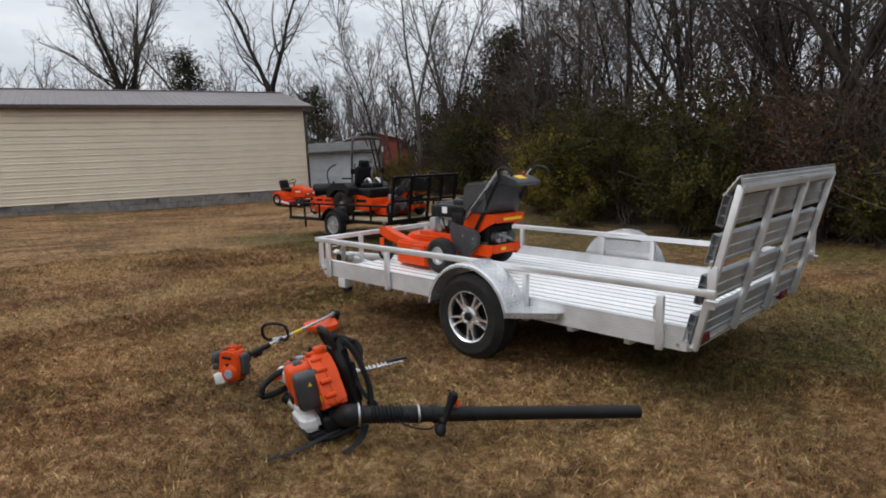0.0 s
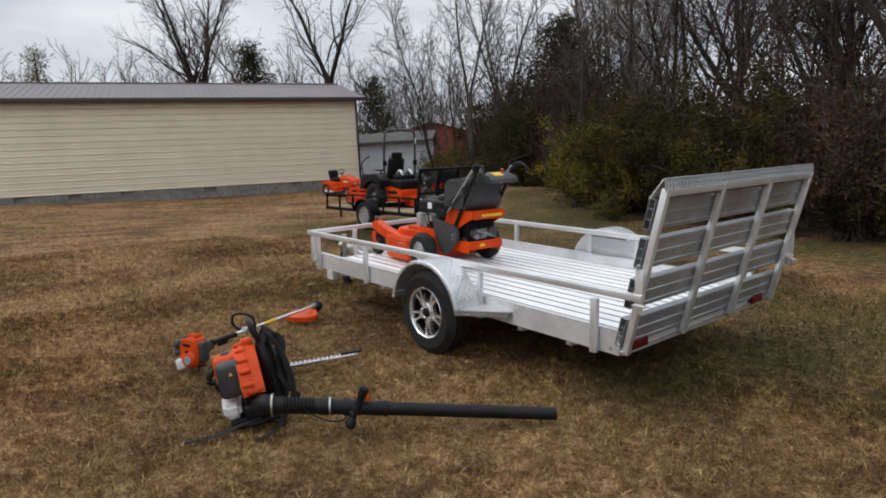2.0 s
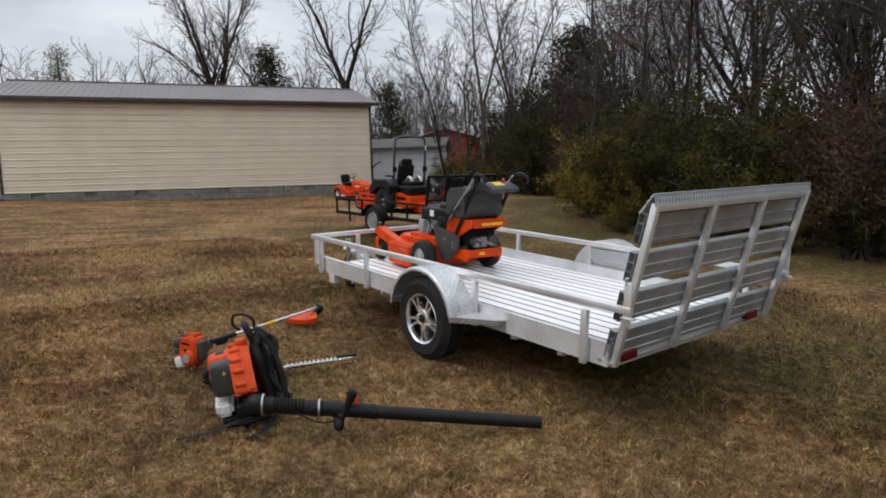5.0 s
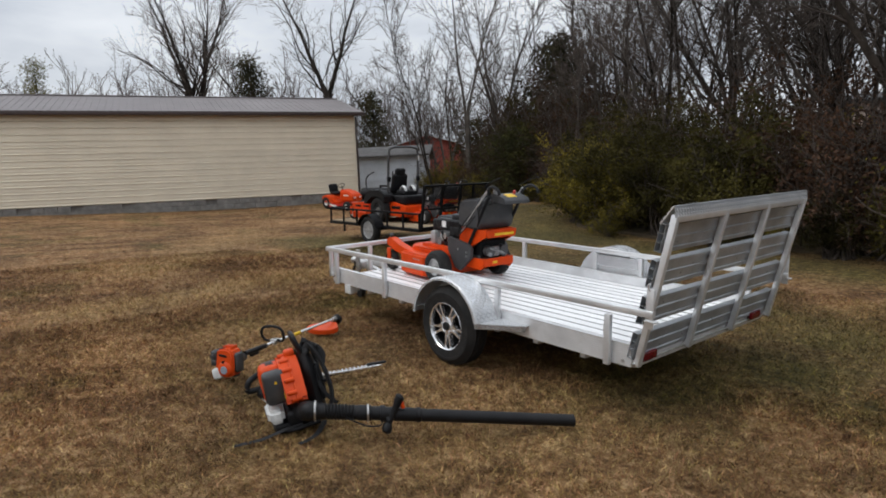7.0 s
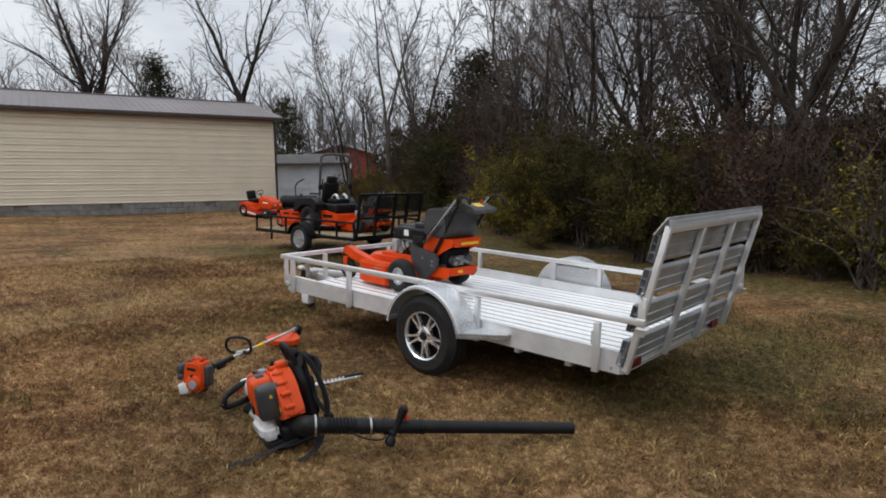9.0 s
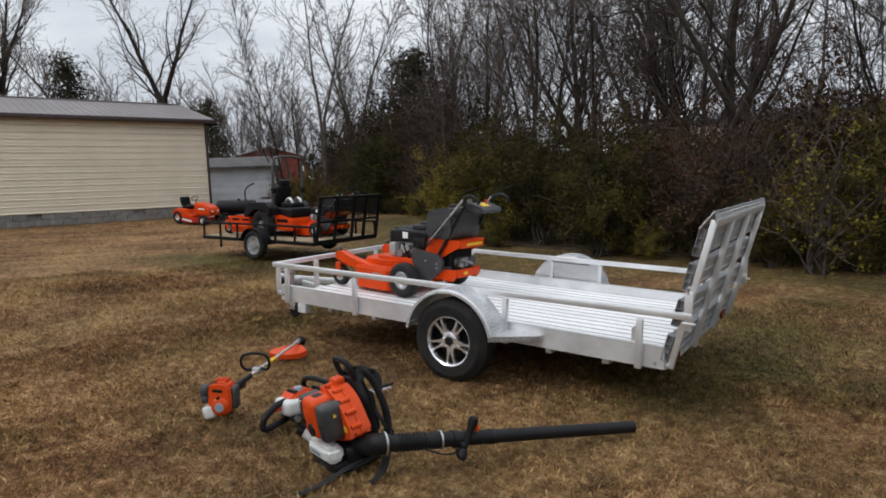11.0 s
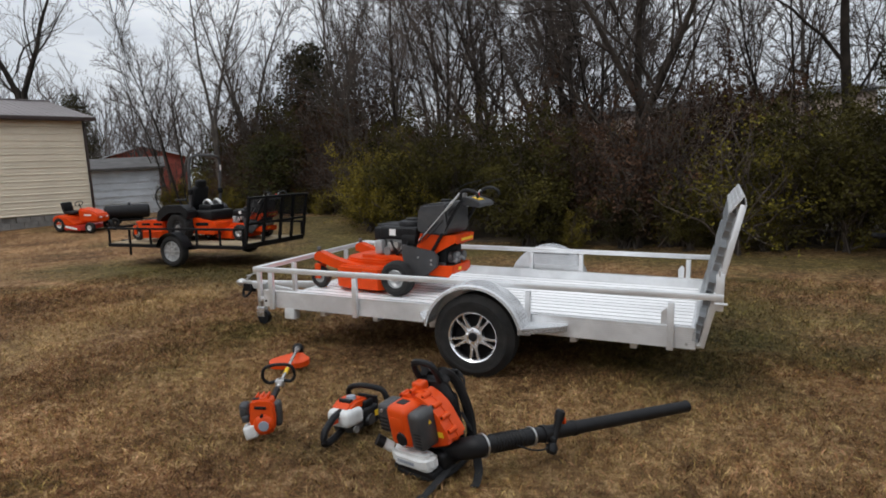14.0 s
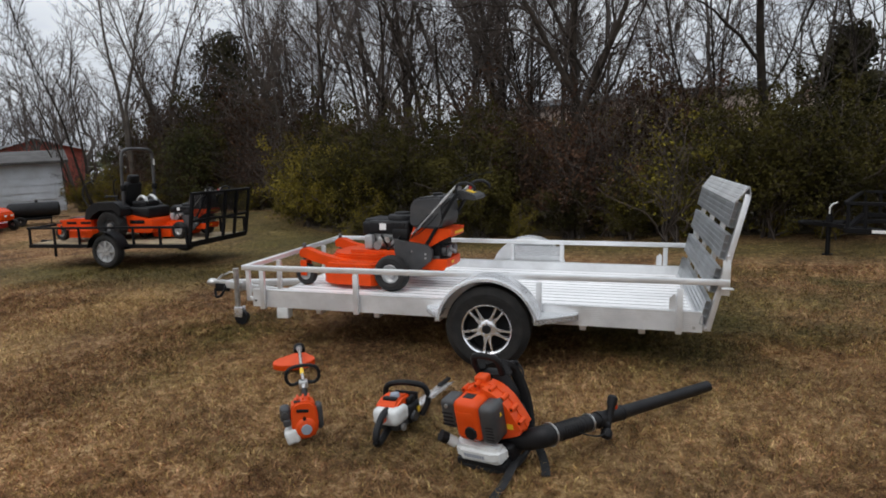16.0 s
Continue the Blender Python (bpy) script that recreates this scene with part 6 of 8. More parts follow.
def walk_behind_mower(name, m, label, width=0.92, group="mowers"):
    """Walk-behind mower, x forward, z up from the floor it stands on."""
    t = thing(name, m, label, "lawn mower", group)
    hw = width / 2
    for s in (-1, 1):
        small_wheel(t, "drive_wheel", pose(0, s * (hw - 0.055), 0.172, -90 * s), 0.172, 0.14, 0.088, SILVER_RIM, 0, "silver steel rim")
        # caster: arm, spindle, fork, wheel
        bm = bm_new()
        yc = hw - 0.10
        horn = [(0.36, 0.19), (0.62, 0.20), (0.80, 0.235), (0.93, 0.275), (0.995, 0.285), (1.0, 0.345), (0.955, 0.375), (0.90, 0.37), (0.78, 0.325), (0.60, 0.285), (0.36, 0.262)]
        prism(bm, horn, -s * yc - 0.048, -s * yc + 0.048, pose(0, 0, 0, 90))
        bmesh.ops.bevel(bm, geom=list(bm.edges), offset=0.006, segments=2, affect="EDGES")
        part("caster_arm", bm, ORANGE, t, "orange steel caster arm")
        bm = bm_new()
        cyl(bm, (0.96, s * (hw - 0.095), 0.23), (0.96, s * (hw - 0.095), 0.40), 0.018, seg=12)
        cyl(bm, (0.96, s * (hw - 0.095), 0.40), (0.96, s * (hw - 0.095), 0.42), 0.026, 0.014, 12)
        part("spindle", bm, GREY_STEEL, t)
        bm = bm_new()
        for q in (-1, 1):
            span(bm, (0.915, s * (hw - 0.095) + q * 0.046 - 0.004, 0.10), (0.985, s * (hw - 0.095) + q * 0.046 + 0.004, 0.25), 0.003)
        span(bm, (0.915, s * (hw - 0.095) - 0.05, 0.242), (0.985, s * (hw - 0.095) + 0.05, 0.252), 0.003)
        part("caster_fork", bm, ORANGE, t)
        small_wheel(t, "caster_wheel", pose(0.945, s * (hw - 0.095), 0.110, -90 * s), 0.110, 0.075, 0.055, SILVER_RIM)
    # deck shell with cut front corners and a raised centre
    bm = bm_new()
    skirt = [(0.20, -hw), (0.56, -hw), (0.66, -hw + 0.03), (0.74, -hw + 0.10), (0.79, -hw + 0.19), (0.81, -hw + 0.30), (0.81, hw - 0.30), (0.79, hw - 0.19), (0.74, hw - 0.10), (0.66, hw - 0.03), (0.56, hw), (0.20, hw), (0.10, hw - 0.12), (0.10, -hw + 0.12)]
    prism(bm, skirt, 0.045, 0.268)
    bmesh.ops.bevel(bm, geom=[e for e in bm.edges if all(abs(v.co.z - 0.268) < 1e-4 for v in e.verts)], offset=0.022, segments=3, affect="EDGES")
    deck = part("deck", bm, ORANGE, t, "orange painted steel cutting deck", 50)
    bm = bm_new()
    inner = [(x * 0.86 + 0.05, y * 0.72) for x, y in skirt]
    prism(bm, inner, 0.262, 0.318)
    bmesh.ops.bevel(bm, geom=[e for e in bm.edges if all(abs(v.co.z - 0.318) < 1e-4 for v in e.verts)], offset=0.018, segments=2, affect="EDGES")
    part("deck_cover", bm, ORANGE, deck, "", 50)
    for i in range(3):
        bm = bm_new()
        span(bm, (0.26 + i * 0.045, hw + 0.0005, 0.205), (0.285 + i * 0.045, hw + 0.003, 0.218), 0.0)
        part("decal_bar", bm, GREY_LABEL, deck, "", 0)
    bm = bm_new()
    prism(bm, [(0.20, 0.0), (0.50, 0.0), (0.46, 0.16), (0.24, 0.16)], 0.08, 0.19, pose(0, -hw, 0, 0, 0, 0) @ Matrix.Diagonal((1, -1, 1, 1)))
    part("discharge_chute", bm, BLACK_PL, deck, "black rubber discharge chute")
    # engine
    EU = pose(0.02, 0, 0.04) @ Matrix.Diagonal((1.08, 1.1, 1.05, 1))
    bm = bm_new()
    span(bm, (-0.10, -0.24, 0.262), (0.52, 0.24, 0.356), 0.01)
    part("engine_plate", bm, ORANGE, t)
    bm = bm_new()
    span(bm, (-0.02, -0.14, 0.30), (0.26, 0.14, 0.46), 0.02, EU)
    cyl(bm, (0.02, 0.14, 0.36), (0.02, 0.19, 0.36), 0.05, seg=18, m=EU)
    cyl(bm, (0.20, 0.13, 0.34), (0.20, 0.20, 0.34), 0.042, seg=18, m=EU)
    engine = part("engine", bm, CASTING, t, "silver cast engine block")
    for i in range(6):
        bm = bm_new()
        span(bm, (0.262, -0.11, 0.318 + i * 0.022), (0.31, 0.11, 0.328 + i * 0.022), 0.002, EU)
        part("cooling_fin", bm, CASTING, engine)
    bm = bm_new()
    span(bm, (0.24, 0.14, 0.31), (0.32, 0.22, 0.44), 0.02, EU)
    part("oil_filter", bm, SILVER_RIM, engine)
    bm = bm_new()
    span(bm, (-0.10, -0.17, 0.445), (0.30, 0.17, 0.570), 0.03, EU, 3)
    span(bm, (0.12, -0.19, 0.47), (0.37, 0.10, 0.580), 0.025, EU, 3)
    span(bm, (0.27, 0.02, 0.43), (0.36, 0.165, 0.555), 0.02, EU, 3)
    span(bm, (-0.09, 0.13, 0.40), (0.06, 0.178, 0.50), 0.015, EU, 2)
    for k in range(5):
        span(bm, (-0.06 + k * 0.03, 0.168, 0.515), (-0.045 + k * 0.03, 0.174, 0.555), 0.002, EU, 1)
    shroud = part("engine_shroud", bm, BLACK_PL, engine, "black plastic engine shroud")
    bm = bm_new()
    lathe(bm, [(0.135, 0.570), (0.135, 0.600), (0.125, 0.615), (0.075, 0.625), (0.07, 0.640), (0.03, 0.645), (0.0, 0.645)], 28, EU @ pose(0.03, 0, -0.002))
    part("recoil_cover", bm, BLACK_PL, engine, "round black recoil cover")
    bm = bm_new()
    span(bm, (0.12, 0.1705, 0.485), (0.185, 0.173, 0.545), 0.0, EU)
    part("engine_label", bm, WHITE_LABEL, shroud, "white engine label", 0)
    bm = bm_new()
    tube(bm, smooth_path([(0.10, 0.17, 0.30), (0.12, 0.20, 0.38), (0.16, 0.19, 0.44)], 4), 0.013, 8, m=EU)
    tube(bm, smooth_path([(-0.02, 0.17, 0.44), (0.03, 0.21, 0.36), (0.10, 0.20, 0.31)], 4), 0.009, 8, m=EU)
    part("fuel_hose", bm, BLACK_PL, engine)
    bm = bm_new()
    cyl(bm, (0.10, 0.14, 0.40), (0.10, 0.205, 0.40), 0.03, seg=14, m=EU)
    span(bm, (0.14, 0.14, 0.34), (0.20, 0.19, 0.42), 0.01, EU)
    part("carburettor", bm, STEEL, engine, "bright metal carburettor")
    bm = bm_new()
    cyl(bm, (0.30, -0.12, 0.36), (0.30, 0.02, 0.36), 0.06, seg=18, m=EU)
    part("muffler", bm, BLACK_STEEL, engine)
    # fuel tank and body behind the engine
    SHORT = pose(0, 0, 0.045) @ Matrix.Diagonal((0.87, 1, 1, 1))
    bm = bm_new()
    prism(bm, [(-0.14, 0.545), (-0.48, 0.53), (-0.53, 0.62), (-0.505, 0.83), (-0.47, 0.845), (-0.20, 0.82), (-0.15, 0.785), (-0.125, 0.65)], -0.235, 0.235, SHORT @ pose(0, 0, 0, 90))
    bmesh.ops.bevel(bm, geom=list(bm.edges), offset=0.022, segments=3, affect="EDGES")
    tank = part("fuel_tank", bm, DARK_PL, t, "dark grey moulded fuel tank", 40)
    bm = bm_new()
    lathe(bm, [(0.05, 0.0), (0.05, 0.028), (0.042, 0.036), (0.0, 0.038)], 20, pose(-0.34, 0.05, 0.872))
    part("fuel_cap", bm, BLACK_PL, tank, "black fuel cap")
    bm = bm_new()
    for s in (-1, 1):
        flip = SHORT @ pose(0, 0, 0, 90)
        prism(bm, [(-0.09, 0.36), (-0.16, 0.54), (-0.60, 0.53), (-0.585, 0.465), (-0.46, 0.41), (-0.30, 0.33)], s * 0.19 - 0.01, s * 0.19 + 0.01, flip)
        prism(bm, [(-0.05, 0.15), (-0.06, 0.25), (-0.30, 0.235), (-0.545, 0.245), (-0.55, 0.18), (-0.50, 0.13)], s * 0.19 - 0.01, s * 0.19 + 0.01, flip)
    span(bm, (-0.60, -0.181, 0.455), (-0.585, 0.181, 0.53), 0.004, SHORT)
    span(bm, (-0.555, -0.181, 0.165), (-0.54, 0.181, 0.245), 0.004, SHORT)
    span(bm, (-0.55, -0.181, 0.515), (-0.15, 0.181, 0.53), 0.004, SHORT)
    span(bm, (-0.10, -0.181, 0.18), (-0.06, 0.181, 0.30), 0.004)
    part("body_frame", bm, ORANGE, t, "orange steel rear body")
    bm = bm_new()
    span(bm, (-0.40, -0.165, 0.27), (-0.11, 0.165, 0.46), 0.01)
    part("inner_frame", bm, BLACK_STEEL, t, "black inner frame")
    bm = bm_new()
    span(bm, (-0.6035, -0.16, 0.475), (-0.6005, 0.09, 0.50), 0.0, SHORT)
    part("decal_strip", bm, YELLOW, t, "yellow warning strip", 0)
    bm = bm_new()
    span(bm, (-0.5585, 0.02, 0.190), (-0.5555, 0.08, 0.217), 0.0, SHORT)
    part("decal", bm, YELLOW, t, "", 0)
    bm = bm_new()
    for s in (-1, 1):
        cyl(bm, (-0.32, s * 0.085, 0.355), (-0.44, s * 0.085, 0.355), 0.062, 0.05, 18)
        lathe(bm, [(0.0, 0.0), (0.05, 0.0), (0.055, 0.01), (0.05, 0.02), (0.0, 0.022)], 20, pose(-0.45, s * 0.085, 0.355, 0, -90))
    span(bm, (-0.40, -0.17, 0.20), (-0.12, 0.17, 0.32), 0.02)
    part("hydraulic_pump", bm, GREY_STEEL, t, "charcoal hydraulic pumps")
    bm = bm_new()
    span(bm, (-0.455, -0.04, 0.30), (-0.40, 0.05, 0.40), 0.015)
    cyl(bm, (-0.45, 0.11, 0.33), (-0.485, 0.11, 0.33), 0.022, seg=12)
    tube(bm, smooth_path([(-0.45, -0.12, 0.31), (-0.47, -0.03, 0.345), (-0.46, 0.10, 0.39)], 4), 0.014, 8)
    part("pump_body", bm, CASTING, t, "silver pump casting")
    # belt guard on both sides
    for s in (-1, 1):
        bm = bm_new()
        prism(bm, [(0.05, 0.475), (-0.30, 0.425), (-0.35, 0.375), (-0.335, 0.28), (-0.16, 0.135), (-0.08, 0.155), (0.04, 0.33)], s * 0.232 - 0.018, s * 0.232 + 0.018, pose(0, 0, 0, 90) @ Matrix.Diagonal((1, 1, -1, 1)))
        bmesh.ops.bevel(bm, geom=list(bm.edges), offset=0.006, segments=2, affect="EDGES")
        guard = part("belt_guard", bm, GREY_STEEL, t, "charcoal belt guard")
        for bx, bz in ((-0.28, 0.34), (-0.28, 0.30), (-0.14, 0.36)):
            bm = bm_new()
            cyl(bm, (bx, s * 0.25, bz), (bx, s * 0.258, bz), 0.011, seg=6)
            part("bolt", bm, STEEL, guard)
    # handle: struts, console, grips, levers
    for s in (-1, 1):
        bm = bm_new()
        tube(bm, [(-0.14, s * 0.225, 0.52), (-0.585, s * 0.225, 0.985)], 0.012, 8)
        part("handle_rod", bm, STEEL, t, "bright steel control rod")
        bm = bm_new()
        tube(bm, smooth_path([(-0.26, s * 0.215, 0.40), (-0.40, s * 0.215, 0.62), (-0.55, s * 0.215, 0.86), (-0.60, s * 0.215, 0.91)], 4), 0.017, 8)
        part("handle_upright", bm, BLACK_STEEL, t, "black handle upright")
        bm = bm_new()
        tube(bm, smooth_path([(-0.57, s * 0.20, 0.92), (-0.60, s * 0.24, 0.99), (-0.68, s * 0.25, 1.01), (-0.75, s * 0.25, 0.985), (-0.77, s * 0.25, 0.94)], 5), 0.015, 8)
        part("handle_grip", bm, BLACK_PL, t, "black curved handle grip")
        bm = bm_new()
        tube(bm, smooth_path([(-0.52, s * 0.23, 1.00), (-0.64, s * 0.24, 1.06), (-0.80, s * 0.26, 1.10)], 5), 0.008, 6, flat=0.5)
        part("control_lever", bm, BLACK_STEEL, t)
    bm = bm_new()
    prism(bm, [(-0.54, 0.865), (-0.74, 0.845), (-0.755, 0.87), (-0.73, 0.90), (-0.60, 0.94), (-0.54, 0.935)], -0.165, 0.165, pose(0, 0, 0, 90))
    bmesh.ops.bevel(bm, geom=list(bm.edges), offset=0.008, segments=2, affect="EDGES")
    console = part("console", bm, DARK_PL, t, "dark plastic control console")
    bm = bm_new()
    box(bm, (0, 0, 0), (0.08, 0.11, 0.004), 0.0, pose(-0.665, 0.02, 0.9225, 0, -17.1, 0))
    part("decal", bm, YELLOW, console, "yellow warning label", 0)
    bm = bm_new()
    cyl(bm, (-0.62, -0.07, 0.925), (-0.63, -0.07, 0.965), 0.014, seg=10)
    part("throttle_knob", bm, RED_PAINT, console, "red throttle knob")
    bm = bm_new()
    cyl(bm, (-0.58, 0.13, 0.93), (-0.58, 0.13, 0.975), 0.022, seg=12)
    part("control_knob", bm, CASTING, console)
    bm = bm_new()
    for k in range(3):
        tube(bm, smooth_path([(-0.58, 0.05 + 0.03 * k, 0.85), (-0.50, 0.08 + 0.05 * k, 0.845), (-0.30, 0.25 + 0.01 * k, 0.70 - 0.05 * k), (-0.12, 0.24, 0.48)], 5), 0.004, 5)
    part("cable", bm, BLACK_PL, t)
    return t


walk_behind_mower("walk_behind_mower", MT @ pose(1.09, 0.97, DZ, 0, 0, 176), "orange walk-behind mower with black engine on the trailer deck")


# ---- backpack blower on the grass ----
def backpack_blower():
    """x to the wearer's right, y to the wearer's front (harness side), z up."""
    m = on_ground(-2.785, 1.99, -22, 0.025) @ pose(0, 0, 0, 10, -3, 0) @ Matrix.Diagonal((0.80, 0.72, 0.84, 1))
    t = thing("backpack_blower", m, "orange and grey backpack blower standing upright on dry grass", "leaf blower", "garden tools on the grass")
    # volute housing
    bm = bm_new()
    scroll = [(-0.02, 0, 0.515), (0.09, 0, 0.495), (0.18, 0, 0.43), (0.235, 0, 0.34), (0.272, 0, 0.27), (0.272, 0, 0.235), (0.20, 0, 0.205), (0.06, 0, 0.165), (-0.10, 0, 0.155), (-0.18, 0, 0.24), (-0.195, 0, 0.34), (-0.14, 0, 0.46)]
    poly = [(p.x, p.z) for p in smooth_path(scroll, 4, True)]
    prism(bm, poly, -0.065, 0.105, pose(0, 0, 0, 90))
    bmesh.ops.bevel(bm, geom=[e for e in bm.edges if abs(e.verts[0].co.y - e.verts[1].co.y) < 1e-5], offset=0.045, segments=5, affect="EDGES")
    housing = part("fan_housing", bm, ORANGE_PL, t, "orange ribbed fan housing", 45)
    bm = bm_new()
    tube(bm, smooth_path([(0.0, -0.01, 0.13), (0.10, -0.01, 0.135), (0.20, 0.0, 0.145), (0.25, 0.012, 0.147)], 4), [0.066, 0.068] + [0.070] * 11, 20)
    part("outlet", bm, BLACK_PL, housing, "black outlet")
    for k, (px_, pz_) in enumerate(((0.262, 0.30), (0.222, 0.385), (0.165, 0.448), (0.085, 0.497), (-0.02, 0.517), (-0.12, 0.478), (-0.18, 0.40))):
        bm = bm_new()
        cyl(bm, (px_, -0.085, pz_), (px_, -0.01, pz_), 0.016, 0.019, 12)
        boss = part("housing_boss", bm, ORANGE_PL, housing)
        bm = bm_new()
        cyl(bm, (px_, -0.089, pz_), (px_, -0.084, pz_), 0.008, seg=6)
        part("screw", bm, BLACK_STEEL, boss)
    bm = bm_new()
    seam = [p for p in smooth_path([(x * 1.012, 0, (z - 0.33) * 1.012 + 0.33) for x, _, z in scroll], 4, True)]
    tube(bm, seam, 0.006, 6, True, Matrix.Translation((0, -0.02, 0)))
    part("housing_seam", bm, ORANGE_PL, housing)
    bm = bm_new()
    span(bm, (-0.06, -0.03, 0.50), (0.03, 0.06, 0.555), 0.016, seg=3)
    part("housing_lug", bm, ORANGE_PL, housing, "", 50)
    bm = bm_new()
    span(bm, (0.182, -0.1085, 0.262), (0.226, -0.1035, 0.296), 0)
    part("warning_label", bm, YELLOW, housing, "yellow warning label", 0)
    # engine cover
    UP = pose(0, 0, 0.058) @ Matrix.Diagonal((1, 0.95, 1, 1))
    TK = pose(0, 0, 0.034) @ Matrix.Diagonal((1, 0.93, 1, 1))
    bm = bm_new()
    span(bm, (-0.12, -0.285, 0.160), (0.075, -0.06, 0.425), 0.045, UP, 4)
    cover = part("engine_cover", bm, ORANGE_PL, t, "orange engine cover", 50)
    bm = bm_new()
    span(bm, (-0.065, -0.21, 0.4235), (0.01, -0.14, 0.4275), 0.0015, UP)
    part("cover_vent", bm, BLACK_PL, cover, "", 0)
    bm = bm_new()
    cyl(bm, (0.0, -0.2845, 0.225), (0.0, -0.296, 0.225), 0.045, 0.040, 24, UP)
    part("starter_cover", bm, BLACK_PL, cover, "round black starter cover")
    bm = bm_new()
    span(bm, (-0.085, -0.289, 0.28), (0.03, -0.2855, 0.36), 0.0015, UP)
    part("cover_recess", bm, ORANGE_PL, cover)
    bm = bm_new()
    span(bm, (0.06, -0.275, 0.155), (0.178, -0.05, 0.405), 0.04, UP, 3)
    shroud = part("side_shroud", bm, DARK_PL, t, "dark grey side shroud", 50)
    bm = bm_new()
    prism(bm, [(-0.015, 0.0), (0.015, 0.0), (0.0, 0.026)], 0, 0.002, UP @ pose(0.1785, -0.165, 0.315, 90, 0, 90))
    part("warning_triangle", bm, YELLOW, shroud, "yellow warning triangle", 0)
    bm = bm_new()
    for i in range(5):
        span(bm, (0.11, -0.277, 0.19 + i * 0.02), (0.165, -0.272, 0.198 + i * 0.02), 0.001, UP)
    part("shroud_slot", bm, BLACK_PL, shroud, "", 0)
    bm = bm_new()
    span(bm, (-0.235, -0.25, 0.215), (-0.115, -0.065, 0.405), 0.03, UP, 3)
    muff = part("muffler_box", bm, DARK_PL, t, "dark muffler guard", 50)
    bm = bm_new()
    for i in range(4):
        span(bm, (-0.225, -0.2525, 0.235 + i * 0.026), (-0.14, -0.249, 0.248 + i * 0.026), 0.001, UP)
    part("muffler_slot", bm, BLACK_PL, muff, "", 0)
    bm = bm_new()
    cyl(bm, (-0.18, -0.248, 0.37), (-0.18, -0.262, 0.37), 0.012, seg=10, m=UP)
    part("bolt", bm, STEEL, muff)
    # white fuel tank with cap
    bm = bm_new()
    poly = [(-0.19, -0.20), (-0.13, -0.30), (0.15, -0.30), (0.195, -0.26), (0.195, -0.155), (-0.19, -0.12)]
    prism(bm, poly, 0.045, 0.150, TK)
    bmesh.ops.bevel(bm, geom=list(bm.edges), offset=0.028, segments=3, affect="EDGES")
    tank = part("fuel_tank", bm, WHITE_PL, t, "milky white fuel tank", 45)
    bm = bm_new()
    cyl(bm, (-0.18, -0.23, 0.13), (-0.215, -0.275, 0.175), 0.036, seg=20, m=TK)
    part("filler_neck", bm, WHITE_PL, tank)
    bm = bm_new()
    cyl(bm, (-0.213, -0.272, 0.172), (-0.238, -0.304, 0.204), 0.040, seg=14, m=TK)
    part("fuel_cap", bm, BLACK_PL, tank, "black ribbed fuel cap")
    bm = bm_new()
    for i in range(8):
        span(bm, (-0.075 + i * 0.019, -0.3035, 0.085), (-0.062 + i * 0.019, -0.301, 0.108), 0.0, TK)
    part("tank_mark", bm, GREY_LABEL, tank, "", 0)
    # base frame
    bm = bm_new()
    tube(bm, smooth_path([(-0.20, 0.13, 0.02), (-0.21, -0.10, 0.02), (-0.15, -0.22, 0.025), (0.0, -0.235, 0.025), (0.15, -0.22, 0.025), (0.21, -0.10, 0.02), (0.20, 0.13, 0.02)], 5), 0.018, 8)
    span(bm, (-0.18, -0.24, 0.018), (0.18, 0.12, 0.072), 0.02)
    span(bm, (-0.17, -0.13, 0.03), (0.20, 0.11, 0.15), 0.03, seg=3)
    part("base_frame", bm, BLACK_PL, t, "black base frame")
    # back plate and top handle
    bm = bm_new()
    prof = smooth_path([(0, 0.16, 0.03), (0, 0.145, 0.12), (0, 0.135, 0.28), (0, 0.135, 0.42), (0, 0.135, 0.53)], 4)
    tube(bm, prof, [0.18 if p.z < 0.4 else 0.18 - (p.z - 0.4) * 0.5 for p in prof], 14, False, I4, 0.46, (0, 1, 0))
    back = part("back_plate", bm, BLACK_PL, t, "black moulded back plate")
    bm = bm_new()
    tube(bm, smooth_path([(-0.10, 0.11, 0.53), (-0.105, 0.085, 0.60), (-0.075, 0.07, 0.655), (0.06, 0.07, 0.655), (0.09, 0.085, 0.60), (0.085, 0.11, 0.53)], 5), 0.023, 8)
    part("carry_handle", bm, BLACK_PL, back, "black carry handle")
    bm = bm_new()
    span(bm, (-0.13, 0.17, 0.14), (0.13, 0.228, 0.42), 0.022, seg=3)
    part("back_pad", bm, WEBBING, back, "black fabric back pad")
    for s in (-1, 1):
        bm = bm_new()
        pts = smooth_path([(s * 0.09, 0.13, 0.53), (s * 0.105, 0.185, 0.56), (s * 0.125, 0.235, 0.48), (s * 0.14, 0.262 + 0.012 * s, 0.34), (s * 0.14, 0.275 + 0.012 * s, 0.20), (s * 0.15, 0.255, 0.09), (s * 0.155, 0.19, 0.05)], 5)
        tube(bm, pts, 0.048, 8, False, I4, 0.42, (0, 1, 0.2))
        part("shoulder_strap", bm, WEBBING, back, "padded black shoulder strap")
    for s, z in ((-1, 0.50), (1, 0.50), (1, 0.555), (-1, 0.22)):
        bm = bm_new()
        box(bm, (s * 0.12, 0.245 if z > 0.3 else 0.285, z), (0.06, 0.022, 0.03), 0.006)
        part("strap_buckle", bm, BLACK_PL, back, "black plastic buckle")
